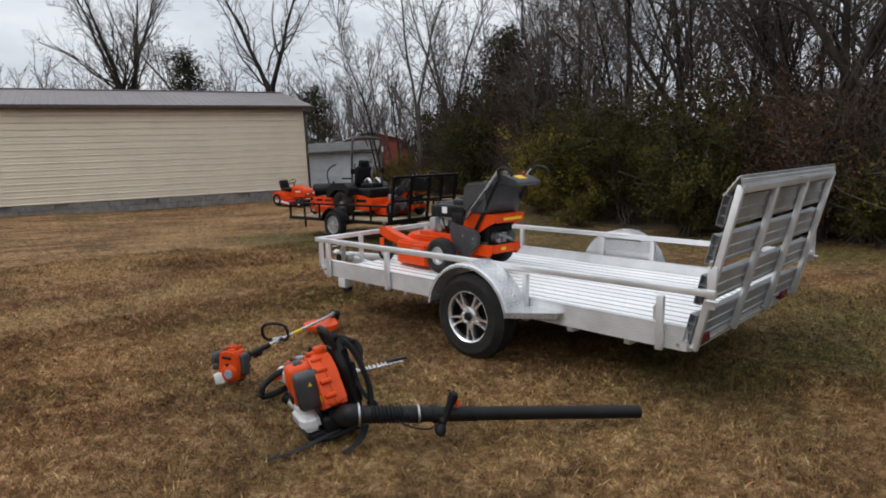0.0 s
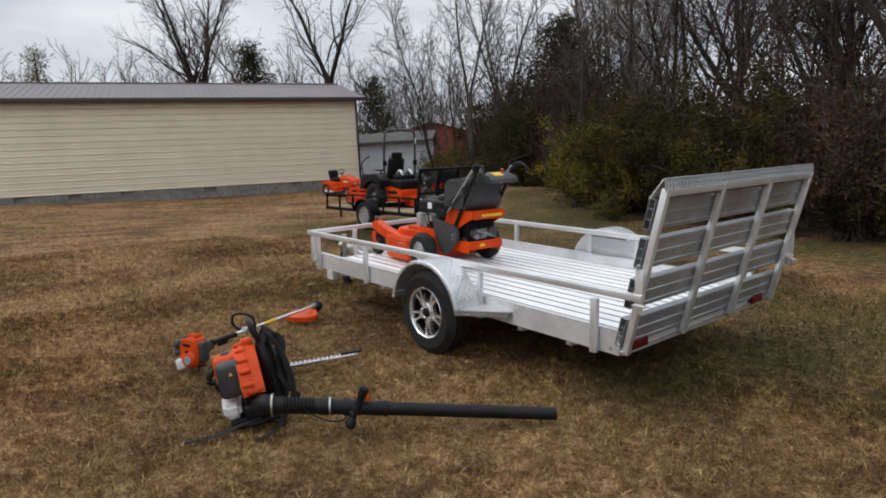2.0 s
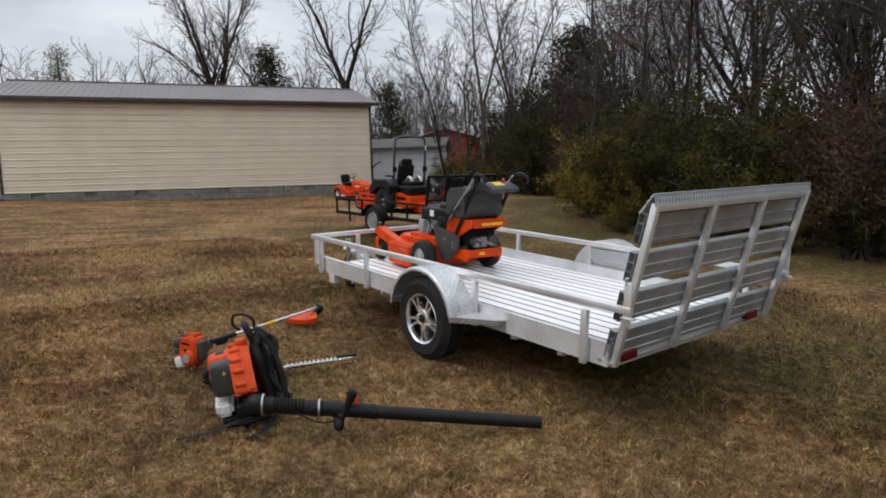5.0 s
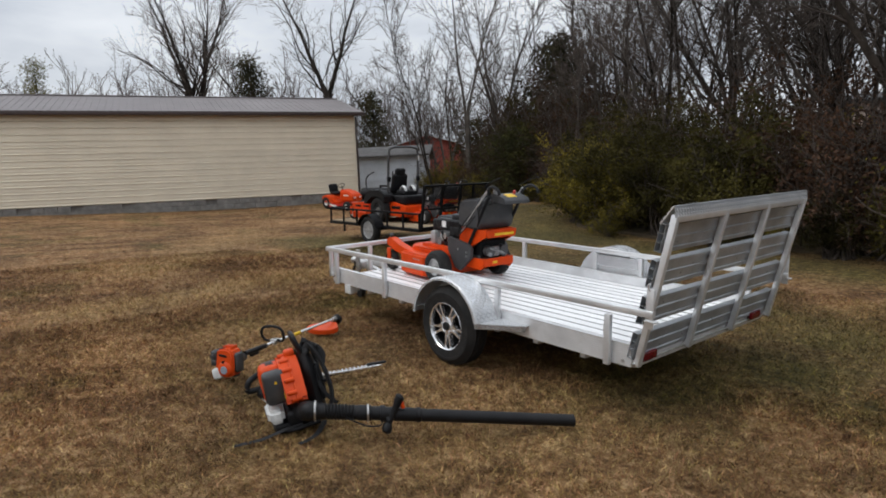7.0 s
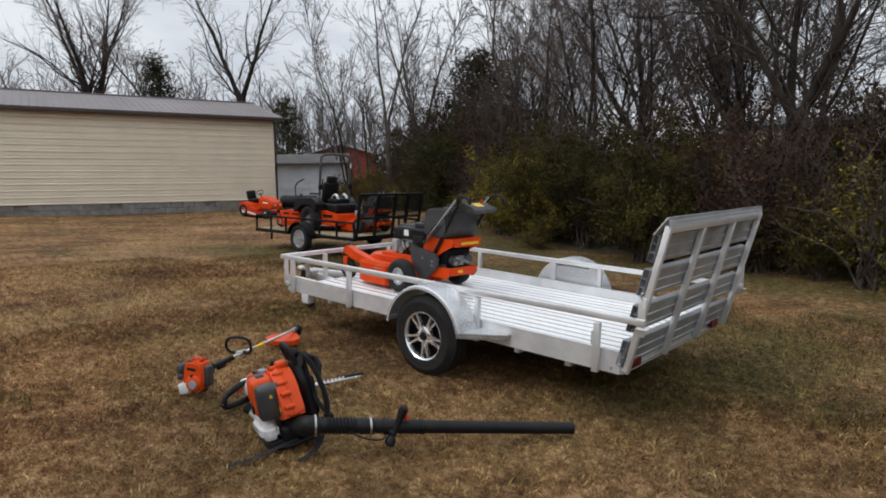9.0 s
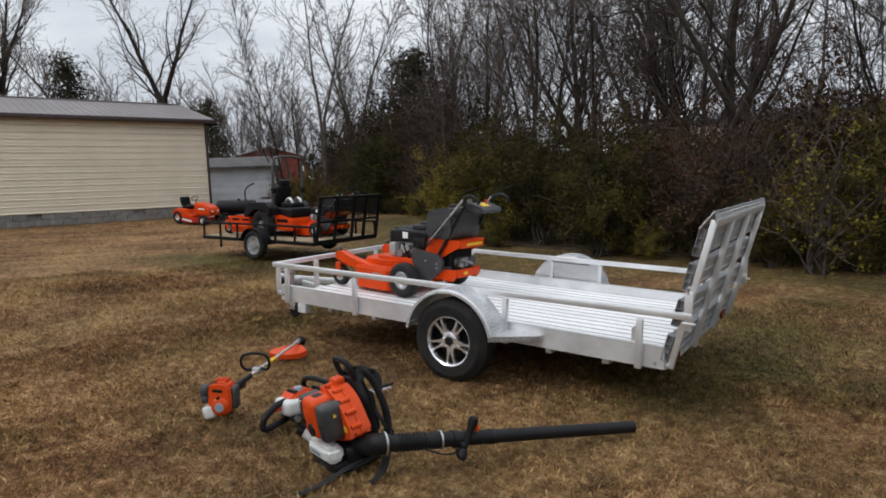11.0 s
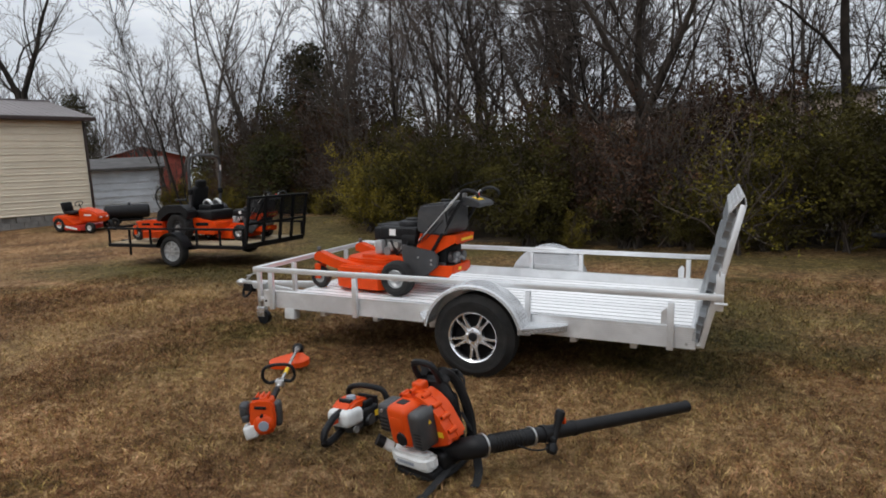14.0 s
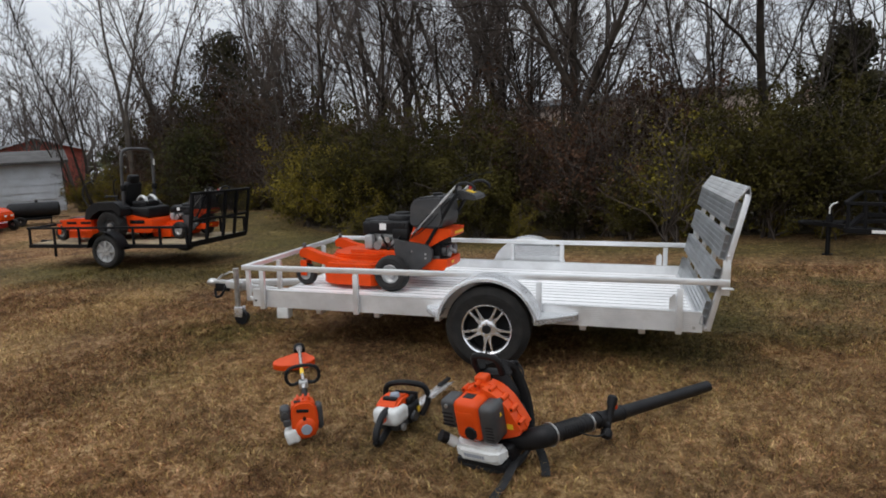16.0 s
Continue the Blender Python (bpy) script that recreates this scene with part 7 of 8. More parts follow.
    for k, pts in enumerate(([(-0.05, 0.15, 0.56), (0.05, 0.20, 0.575), (0.13, 0.25, 0.53), (0.165, 0.27, 0.42)], [(0.10, 0.16, 0.56), (0.13, 0.245, 0.555), (0.15, 0.285, 0.50), (0.16, 0.275, 0.45)], [(0.16, 0.19, 0.30), (0.165, 0.235, 0.19), (0.16, 0.29, 0.12), (0.15, 0.31, 0.09)])):
        bm = bm_new()
        tube(bm, smooth_path(pts, 5), 0.017, 6, False, I4, 0.3, (1, 0.3, 0))
        part("webbing_strap", bm, WEBBING, back)
    # strap ends trailing on the grass
    inv = m.inverted()
    for pts in ([(-2.66, 1.92, 0.23), (-2.68, 1.80, 0.21), (-2.71, 1.68, 0.185), (-2.735, 1.58, 0.182), (-2.75, 1.51, 0.184)],
                [(-2.56, 2.02, 0.24), (-2.53, 1.95, 0.19), (-2.515, 1.87, 0.172), (-2.51, 1.81, 0.172)]):
        bm = bm_new()
        tube(bm, smooth_path([inv @ Vector(q) for q in pts], 5), 0.030, 6, False, I4, 0.22, (0, 0, 1))
        part("strap_end", bm, WEBBING, t, "black webbing strap end")
    # elbow, bellows and tube to the nozzle; the tube leads to the front right
    wa, wb = Vector((-2.487, 1.915, 0.345)), Vector((-1.52, 3.14, 0.166))
    A, B = inv @ wa, inv @ wb
    d = (B - A).normalized()
    L = (B - A).length
    bm = bm_new()
    pts = smooth_path([(0.20, 0.0, 0.147), (0.265, 0.012, 0.147), tuple(A - d * 0.05), tuple(A + d * 0.02)], 5)
    tube(bm, pts, [0.070] * (len(pts) - 4) + [0.068, 0.066, 0.064, 0.062], 20)
    part("elbow", bm, BLACK_PL, t, "black outlet elbow")
    bm = bm_new()
    q, rs = [], []
    for i in range(45):
        q.append(A + d * (0.02 + 0.40 * i / 44))
        rs.append((0.052 if 6 < i < 36 else 0.056) + (0.009 if i % 3 == 1 and 6 < i < 34 else 0.0))
    tube(bm, q, rs, 22)
    part("bellows", bm, BLACK_PL, t, "black corrugated hose", 20)
    for k in (0.0, 0.425):
        bm = bm_new()
        tube(bm, [A + d * (k - 0.007), A + d * (k + 0.007)], 0.076 if k == 0 else 0.064, 22)
        part("hose_clamp", bm, STEEL, t, "bright steel hose clamp")
    bm = bm_new()
    tube(bm, [A + d * s_ for s_ in (0.40, 0.45, 0.455, 0.82, 0.825, 0.855, 0.86, L - 0.02, L)], [0.056, 0.056, 0.050, 0.049, 0.053, 0.053, 0.046, 0.044, 0.046], 24)
    part("blower_tube", bm, BLACK_PL, t, "long straight black blower tube")
    # grip on the tube
    hg = A + d * 0.545
    side = Vector((0, 0, 1)).cross(d).normalized()
    up = Vector((0, 0, 1))
    lean_ = (up * 0.9 - side * 0.30).normalized()
    bm = bm_new()
    tube(bm, [hg + d * (-0.02), hg + d * 0.02], 0.058, 20)
    g0, g1 = inv @ Vector((-2.205, 2.21, 0.195)), inv @ Vector((-2.152, 2.300, 0.415))
    gd = g1 - g0
    tube(bm, [g0, g0 + gd * 0.06, g0 + gd * 0.18, g0 + gd * 0.26, g0 + gd * 0.5, g0 + gd * 0.72, g0 + gd * 0.82, g0 + gd * 0.95, g1], [0.025, 0.042, 0.040, 0.022, 0.025, 0.027, 0.036, 0.036, 0.020], 14)
    tube(bm, [g0 + gd * 0.3, hg], 0.03, 10)
    grip = part("tube_grip", bm, BLACK_PL, t, "black throttle grip")
    bm = bm_new()
    box(bm, (0, 0, 0), (0.035, 0.03, 0.05), 0.008, Matrix.Translation(g0 + gd * 0.74 + d * 0.045))
    part("trigger", bm, ORANGE_PL, grip, "orange throttle trigger")
    bm = bm_new()
    tube(bm, smooth_path([hg - lean_ * 0.05, hg - lean_ * 0.07 - side * 0.10 - d * 0.05, hg - lean_ * 0.06 - side * 0.09 - d * 0.20, A + d * 0.06 + Vector((0, 0, 0.062))], 6), 0.006, 6)
    part("throttle_cable", bm, BLACK_PL, t)
    return t


# ---- string trimmer ----
def string_trimmer():
    e = Vector((-3.87, 1.98, gz(-3.87, 1.98)))
    h = Vector((-4.635, 3.48, gz(-4.635, 3.48)))
    ang = math.degrees(math.atan2(h.y - e.y, h.x - e.x))
    m = Matrix.Translation(e) @ pose(0, 0, 0, 0, 0, ang)
    t = thing("string_trimmer", m, "orange string trimmer with a loop handle lying on dry grass", "string trimmer", "garden tools on the grass")
    L = (h.xy - e.xy).length
    dz = h.z - e.z
    s0, s1 = Vector((0.10, 0, 0.17)), Vector((L, 0, dz + 0.135))
    d = (s1 - s0).normalized()
    M = Matrix.Translation(s0) @ d.to_track_quat("X", "Z").to_matrix().to_4x4()
    ME = M @ pose(0.01, 0.012, -0.026) @ Matrix.Scale(0.93, 4)
    # engine
    bm = bm_new()
    face = [(-0.070, -0.085), (-0.035, -0.112), (0.045, -0.112), (0.078, -0.085), (0.086, -0.02), (0.084, 0.075), (0.070, 0.118), (0.020, 0.130), (-0.045, 0.122), (-0.072, 0.09), (-0.082, 0.0)]
    side_on = ME @ Matrix(((0, 0, -1, 0.035), (1, 0, 0, 0), (0, 1, 0, 0), (0, 0, 0, 1)))
    prism(bm, face, 0.0, 0.135, side_on)
    bmesh.ops.bevel(bm, geom=list(bm.edges), offset=0.014, segments=3, affect="EDGES")
    cover = part("engine_cover", bm, ORANGE_PL, t, "orange engine cover", 50)
    bm = bm_new()
    lathe(bm, [(0.0, 0.020), (0.048, 0.018), (0.060, 0.010), (0.066, -0.004)], 28, ME @ pose(-0.100, 0.0, -0.040, 0, -90))
    part("recoil_bulge", bm, ORANGE_PL, cover)
    for yy in (-0.035, 0.0, 0.035):
        bm = bm_new()
        span(bm, (-0.06, yy - 0.007, 0.112), (0.02, yy + 0.007, 0.142), 0.004, ME)
        part("cover_rib", bm, ORANGE_PL, cover)
    bm = bm_new()
    cyl(bm, (-0.10, 0.005, 0.022), (-0.121, 0.005, 0.022), 0.009, seg=10, m=ME)
    part("cover_screw", bm, BLACK_PL, cover)
    bm = bm_new()
    span(bm, (-0.085, 0.018, 0.1215), (-0.045, 0.06, 0.1275), 0.0015, ME)
    part("cover_vent", bm, BLACK_PL, cover, "", 0)
    bm = bm_new()
    lathe(bm, [(0.0, 0.006), (0.031, 0.005), (0.034, 0.0)], 24, ME @ pose(-0.119, -0.002, -0.046, 0, -90))
    part("cover_badge", bm, GREY_LABEL, cover, "round pale grey badge")
    bm = bm_new()
    box(bm, (-0.101, 0.022, 0.068), (0.010, 0.075, 0.020), 0.004, ME @ pose(0, 0, 0, 8))
    part("cover_slot", bm, BLACK_PL, cover)
    bm = bm_new()
    span(bm, (-0.095, 0.085, 0.005), (-0.005, 0.150, 0.105), 0.022, ME, 3)
    span(bm, (-0.105, 0.088, -0.02), (-0.02, 0.135, 0.03), 0.012, ME, 2)
    cyl(bm, (-0.09, 0.12, 0.06), (-0.108, 0.12, 0.06), 0.016, seg=12, m=ME)
    part("air_filter_cover", bm, DARK_PL, t, "dark air filter cover", 50)
    bm = bm_new()
    box(bm, (-0.058, 0.104, -0.062), (0.105, 0.088, 0.092), 0.018, ME @ pose(0, 0, 0, -14), 3)
    part("fuel_tank", bm, WHITE_PL, t, "milky white fuel tank", 50)
    bm = bm_new()
    span(bm, (-0.075, -0.112, -0.075), (0.015, -0.062, 0.09), 0.022, ME, 3)
    part("muffler_guard", bm, DARK_PL, t, "dark muffler guard", 50)
    bm = bm_new()
    span(bm, (-0.03, -0.05, -0.13), (0.04, 0.05, -0.06), 0.02, ME, 2)
    part("crankcase", bm, DARK_PL, t)
    bm = bm_new()
    tube(bm, [(0.02, 0, 0.02), (0.06, 0, 0.012), (0.12, 0, 0.0), (0.16, 0, 0.0)], [0.085, 0.07, 0.035, 0.026], 18, False, ME)
    part("clutch_cover", bm, DARK_PL, t, "dark clutch cover")
    Ls = (s1 - s0).length
    bm = bm_new()
    tube(bm, [(0.15, 0, 0), (0.42, 0, 0)], 0.021, 14, False, M)
    box(bm, (0.27, 0, -0.03), (0.11, 0.02, 0.03), 0.008, M)
    part("rear_grip", bm, BLACK_PL, t, "black rubber rear grip")
    bm = bm_new()
    tube(bm, [(0.40, 0, 0), (Ls, 0, 0)], 0.0135, 14, False, M)
    part("shaft", bm, MACHINED, t, "bright steel shaft")
    bm = bm_new()
    tube(bm, [(0.80, 0, 0), (0.94, 0, 0)], 0.0150, 14, False, M)
    part("shaft_label", bm, YELLOW, t, "yellow shaft label")
    # loop handle
    bm = bm_new()
    tube(bm, smooth_path([(0.56, 0.0, 0.022), (0.55, 0.075, 0.012), (0.53, 0.108, 0.06), (0.52, 0.088, 0.125), (0.515, 0.0, 0.145), (0.52, -0.088, 0.125), (0.53, -0.108, 0.06), (0.55, -0.075, 0.012)], 5, True), 0.0115, 10, True, M)
    part("loop_handle", bm, BLACK_PL, t, "black loop handle")
    bm = bm_new()
    span(bm, (0.525, -0.03, -0.02), (0.595, 0.03, 0.03), 0.008, M)
    part("handle_clamp", bm, STEEL, t)
    # gearbox, guard and line head
    bm = bm_new()
    tube(bm, [(Ls - 0.05, 0, 0), (Ls + 0.01, 0, 0), (Ls + 0.035, 0, -0.012)], [0.021, 0.025, 0.02], 12, False, M)
    part("gearbox", bm, STEEL, t, "zinc gearbox")
    H = M @ pose(Ls + 0.045, 0, -0.012, 0, 62, 0)
    bm = bm_new()
    lathe(bm, [(0.0, 0.035), (0.03, 0.033), (0.046, 0.02), (0.05, -0.01), (0.044, -0.035), (0.0, -0.04)], 24, H)
    part("line_head", bm, BLACK_PL, t, "black trimmer line head")
    bm = bm_new()
    G = M @ pose(Ls - 0.07, 0.0, -0.035, 0, -12, 0)
    a0 = [(p.x, p.y) for p in smooth_path([(0.03, 0.045, 0), (0.0, 0.11, 0), (-0.03, 0.175, 0), (-0.075, 0.212, 0), (-0.125, 0.205, 0), (-0.16, 0.15, 0), (-0.176, 0.06, 0), (-0.172, -0.03, 0), (-0.14, -0.095, 0), (-0.085, -0.11, 0), (-0.04, -0.08, 0), (0.02, -0.045, 0)], 3)]
    prism(bm, a0, -0.006, 0.006, G)
    rim_ = [(x, y) for x, y in a0[5:31]]
    for (xa, ya), (xb, yb) in zip(rim_, rim_[1:]):
        dd = Vector((xb - xa, yb - ya, 0))
        mm = G @ Matrix.Translation((xa, ya, -0.03)) @ dd.to_track_quat("X", "Z").to_matrix().to_4x4()
        box(bm, (dd.length / 2, 0, 0.012), (dd.length + 0.006, 0.006, 0.04), 0.0, mm)
    part("guard", bm, ORANGE_PL, t, "orange debris guard")
    return t


# ---- hedge trimmer ----
def hedge_trimmer():
    p, q = Vector((-3.475, 2.01, gz(-3.475, 2.01))), Vector((-3.26, 3.02, gz(-3.26, 3.02)))
    ang = math.degrees(math.atan2(q.y - p.y, q.x - p.x))
    m = Matrix.Translation(p) @ pose(0, 0, 0, 0, -math.degrees(math.atan2(q.z - p.z, (q - p).length)), ang) @ Matrix.Scale(1.04, 4)
    t = thing("hedge_trimmer", m, "orange and white hedge trimmer with black handles lying on grass", "hedge trimmer", "garden tools on the grass")
    bm = bm_new()
    span(bm, (0.13, -0.075, 0.045), (0.34, 0.08, 0.135), 0.025, I4, 3)
    part("engine_base", bm, DARK_PL, t, "dark engine base", 50)
    bm = bm_new()
    span(bm, (0.085, -0.092, 0.090), (0.235, 0.075, 0.188), 0.030, I4, 4)
    tank = part("fuel_tank", bm, WHITE_PL, t, "white fuel tank", 50)
    bm = bm_new()
    prism(bm, [(0.12, 0.178), (0.145, 0.205), (0.20, 0.226), (0.29, 0.222), (0.325, 0.19), (0.33, 0.16), (0.14, 0.165)], -0.075, 0.062, pose(0, 0, 0, 90))
    bmesh.ops.bevel(bm, geom=list(bm.edges), offset=0.014, segments=3, affect="EDGES")
    cover = part("engine_cover", bm, ORANGE_PL, t, "orange engine cover", 50)
    bm = bm_new()
    lathe(bm, [(0.0, 0.022), (0.026, 0.02), (0.032, 0.0)], 20, pose(0.215, -0.01, 0.222))
    part("primer_cap", bm, GREY_LABEL, cover, "small grey cap")
    bm = bm_new()
    span(bm, (0.165, -0.045, 0.205), (0.195, 0.045, 0.232), 0.008)
    span(bm, (0.25, -0.085, 0.165), (0.33, -0.055, 0.205), 0.012)
    part("cover_catch", bm, BLACK_PL, cover, "black cover catch")
    bm = bm_new()
    span(bm, (0.235, -0.098, 0.055), (0.36, 0.0, 0.168), 0.02, I4, 3)
    body = part("muffler_guard", bm, BLACK_PL, t, "black muffler guard", 50)
    bm = bm_new()
    span(bm, (0.315, -0.1005, 0.10), (0.345, -0.098, 0.135), 0.0)
    part("decal", bm, YELLOW, body, "yellow warning label", 0)
    bm = bm_new()
    cyl(bm, (0.275, -0.09, 0.095), (0.275, -0.108, 0.095), 0.036, 0.030, 24)
    part("starter_cover", bm, DARK_PL, t, "round dark starter cover")
    bm = bm_new()
    cyl(bm, (0.15, -0.085, 0.075), (0.15, -0.10, 0.075), 0.02, seg=16)
    part("fuel_cap", bm, CASTING, t)
    # rear handle loop
    bm = bm_new()
    tube(bm, smooth_path([(0.12, -0.01, 0.175), (0.06, -0.015, 0.165), (-0.02, -0.025, 0.125), (-0.045, -0.03, 0.10), (-0.05, -0.03, 0.06), (-0.03, -0.03, 0.045), (0.04, -0.02, 0.05), (0.13, 0.0, 0.06)], 3), 0.0205, 8)
    part("rear_handle", bm, BLACK_PL, t, "black looped rear handle")
    bm = bm_new()
    box(bm, (0.045, -0.018, 0.138), (0.075, 0.020, 0.026), 0.008, pose(0, 0, 0, 0, 0, 0))
    part("throttle_trigger", bm, ORANGE_PL, t, "orange throttle lock")
    # front handle loop
    bm = bm_new()
    tube(bm, smooth_path([(0.36, -0.10, 0.07), (0.385, -0.135, 0.15), (0.38, -0.12, 0.235), (0.345, -0.04, 0.265), (0.33, 0.05, 0.262), (0.345, 0.12, 0.225), (0.36, 0.13, 0.14), (0.35, 0.09, 0.07)], 5), 0.017, 10)
    part("front_handle", bm, BLACK_PL, t, "black front loop handle")
    bm = bm_new()
    span(bm, (0.375, -0.07, 0.06), (0.388, 0.08, 0.20), 0.004)
    part("hand_guard", bm, BLACK_PL, t, "black hand guard")
    bm = bm_new()
    span(bm, (0.33, -0.045, 0.045), (0.46, 0.045, 0.085), 0.012)
    part("gear_case", bm, CASTING, t)
    # blade: bar with teeth on both edges
    bm = bm_new()
    span(bm, (0.45, -0.018, 0.055), (0.97, 0.018, 0.066), 0.002)
    part("blade_bar", bm, MACHINED, t, "bright steel blade bar")
    bm = bm_new()
    prism(bm, [(0.0, -0.012), (0.017, -0.012), (0.024, -0.042), (0.013, -0.046)], 0, 0.007)
    tooth = mesh_of("blade_tooth", bm, MACHINED, 0)
    for i in range(15):
        piece("blade_tooth", tooth, t, pose(0.49 + i * 0.032, 0, 0.066))
        piece("blade_tooth", tooth, t, pose(0.49 + i * 0.032, 0, 0.070, 180, 0, 0))
    bm = bm_new()
    span(bm, (0.50, 0.012, 0.040), (0.72, 0.03, 0.054), 0.003)
    part("blade_sheath", bm, BLACK_PL, t)
    bm = bm_new()
    span(bm, (0.86, 0.005, 0.068), (1.02, 0.036, 0.084), 0.006)
    part("blade_tip_guard", bm, BLACK_PL, t, "black blade tip guard")
    return t


backpack_blower()
string_trimmer()
hedge_trimmer()


# ---- black steel trailer loaded with mowers ----
KM = Matrix.Translation((-12.46, 8.60, 0.885)) @ pose(0, 0, 0, 0, 2.4, -1.7) @ Matrix.Scale(0.925, 4)
KL, KW = 3.68, 1.98


def spoke_rim_wheel(parent, m, r=0.325, width=0.19):
    hub = small_wheel(parent, "wheel", m, r, width, 0.205, SILVER_RIM, 0, "silver spoked steel rim")
    for i in range(8):
        bm = bm_new()
        box(bm, (0.115, 0, width * 0.34), (0.15, 0.035, 0.012), 0.005, pose(0, 0, 0, 0, 0, 45 * i))
        part("spoke", bm, SILVER_RIM, hub)
    bm = bm_new()
    cyl(bm, (0, 0, width * 0.3), (0, 0, width * 0.46), 0.04, 0.034, 16)
    part("centre_cap", bm, SILVER_RIM, hub)
    return hub


def angle_bar(bm, a, b, s=0.045):
    d = Vector(b) - Vector(a)
    mm = Matrix.Translation(a) @ d.to_track_quat("X", "Z").to_matrix().to_4x4()
    box(bm, (d.length / 2, 0, 0), (d.length, s, s), 0.004, mm, 1)


def black_trailer(name, m, label, length, gate=True, planks=True, tongue=1.25, jack_up=True):
    t = thing(name, m, label, "trailer", "trailers")
    for y in (0.0, KW):
        bm = bm_new()
        angle_bar(bm, (0, y, -0.03), (length, y, -0.03), 0.07)
        part("side_frame", bm, BLACK_STEEL, t)
        bm = bm_new()
        angle_bar(bm, (-0.02, y, 0.33), (length, y, 0.33))
        part("side_rail", bm, BLACK_STEEL, t, "black steel top rail")
        for x in (0.02, 0.22, 0.72, 1.22, 1.86, 2.48, 3.08, length - 0.02) if jack_up else (0.02, 0.62, 1.22, 1.86, 2.48, 3.08, length - 0.02):
            if x > length:
                continue
            bm = bm_new()
            angle_bar(bm, (x, y, 0.0), (x, y, 0.32), 0.04)
            part("rail_post", bm, BLACK_STEEL, t)
    for x in (0.0, length):
        bm = bm_new()
        angle_bar(bm, (x, 0.03, -0.03), (x, KW - 0.03, -0.03), 0.06)
        part("end_frame", bm, BLACK_STEEL, t)
    bm = bm_new()
    angle_bar(bm, (-0.02, 0.02, 0.33), (-0.02, KW - 0.02, 0.33))
    part("front_rail", bm, BLACK_STEEL, t)
    if planks:
        bm = bm_new()
        span(bm, (0.035, 0.0, -0.012), (length - 0.035, 0.185, 0.022), 0.004, seg=1)
        pm = mesh_of("deck_plank", bm, PLANK, 0)
        for i in range(10):
            piece("deck_plank", pm, t, pose(0, 0.04 + i * 0.19, 0.0))
    for s, y in ((-1, -0.16), (1, KW + 0.16)):
        spoke_rim_wheel(t, pose(2.02, y, -0.105, 90 if s < 0 else -90))
        bm = bm_new()
        y0, y1 = (-0.28, -0.036) if s < 0 else (KW + 0.036, KW + 0.28)
        prev = None
        for i in range(15):
            a = radians(12 + 156 * i / 14)
            ring = []
            for rr, yy in ((0.385, y0), (0.385, y1), (0.379, y1), (0.379, y0)):
                ring.append(bm.verts.new((2.02 + rr * math.cos(a), yy, -0.105 + rr * math.sin(a))))
            if prev:
                for k in range(4):
                    bm.faces.new((prev[k], prev[(k + 1) % 4], ring[(k + 1) % 4], ring[k]))
            prev = ring
        part("fender", bm, BLACK_STEEL, t, "black steel fender")
    bm = bm_new()
    cyl(bm, (2.02, -0.1, -0.105), (2.02, KW + 0.1, -0.105), 0.035, seg=12)
    part("axle", bm, BLACK_STEEL, t)
    for y in (0.35, KW - 0.35):
        bm = bm_new()
        angle_bar(bm, (0.4, y, -0.07), (-tongue, KW / 2 + (0.03 if y > 1 else -0.03), -0.07), 0.06)
        part("tongue_arm", bm, BLACK_STEEL, t)
    bm = bm_new()
    span(bm, (-tongue - 0.17, KW / 2 - 0.04, -0.10), (-tongue + 0.07, KW / 2 + 0.04, -0.03), 0.012)
    ball(bm, (-tongue - 0.17, KW / 2, -0.07), (0.06, 0.05, 0.045))
    part("coupler", bm, BLACK_STEEL, t)
    if jack_up:
        JX = -tongue + 0.20
        bm = bm_new()
        cyl(bm, (JX, KW / 2 - 0.16, -0.50), (JX, KW / 2 - 0.16, 0.09), 0.032, seg=12)
        cyl(bm, (JX, KW / 2 - 0.16, -0.05), (JX, KW / 2 - 0.16, 0.06), 0.045, seg=12)
        box(bm, (JX, KW / 2 - 0.16, -0.505), (0.13, 0.13, 0.012), 0.003)
        span(bm, (JX - 0.07, KW / 2 - 0.22, -0.045), (JX + 0.16, KW / 2 + 0.1, -0.03), 0.003)
        jack = part("tongue_jack", bm, BLACK_STEEL, t, "black tongue jack")
        bm = bm_new()
        tube(bm, smooth_path([(JX, KW / 2 - 0.16, 0.08), (JX, KW / 2 - 0.17, 0.13), (JX + 0.005, KW / 2 - 0.18, 0.19), (JX + 0.035, KW / 2 - 0.18, 0.235), (JX + 0.10, KW / 2 - 0.18, 0.265)], 4), 0.012, 8)
        part("crank_handle", bm, WHITE_LABEL, jack, "bright curved crank handle")
        bm = bm_new()
        span(bm, (0.30, -0.042, -0.05), (0.47, -0.036, -0.008), 0.002)
        part("frame_plate", bm, WHITE_LABEL, t, "white plate on the side frame", 0)
        bm = bm_new()
        span(bm, (0.95, -0.048, -0.065), (1.05, -0.036, -0.02), 0.004)
        part("marker_lamp", bm, ORANGE, t, "amber marker lamp", 0)
    # stub leg under the nose corner
    bm = bm_new()
    angle_bar(bm, (0.55, 0.06, -0.25), (0.55, 0.06, -0.05), 0.04)
    part("stake_leg", bm, BLACK_STEEL, t)
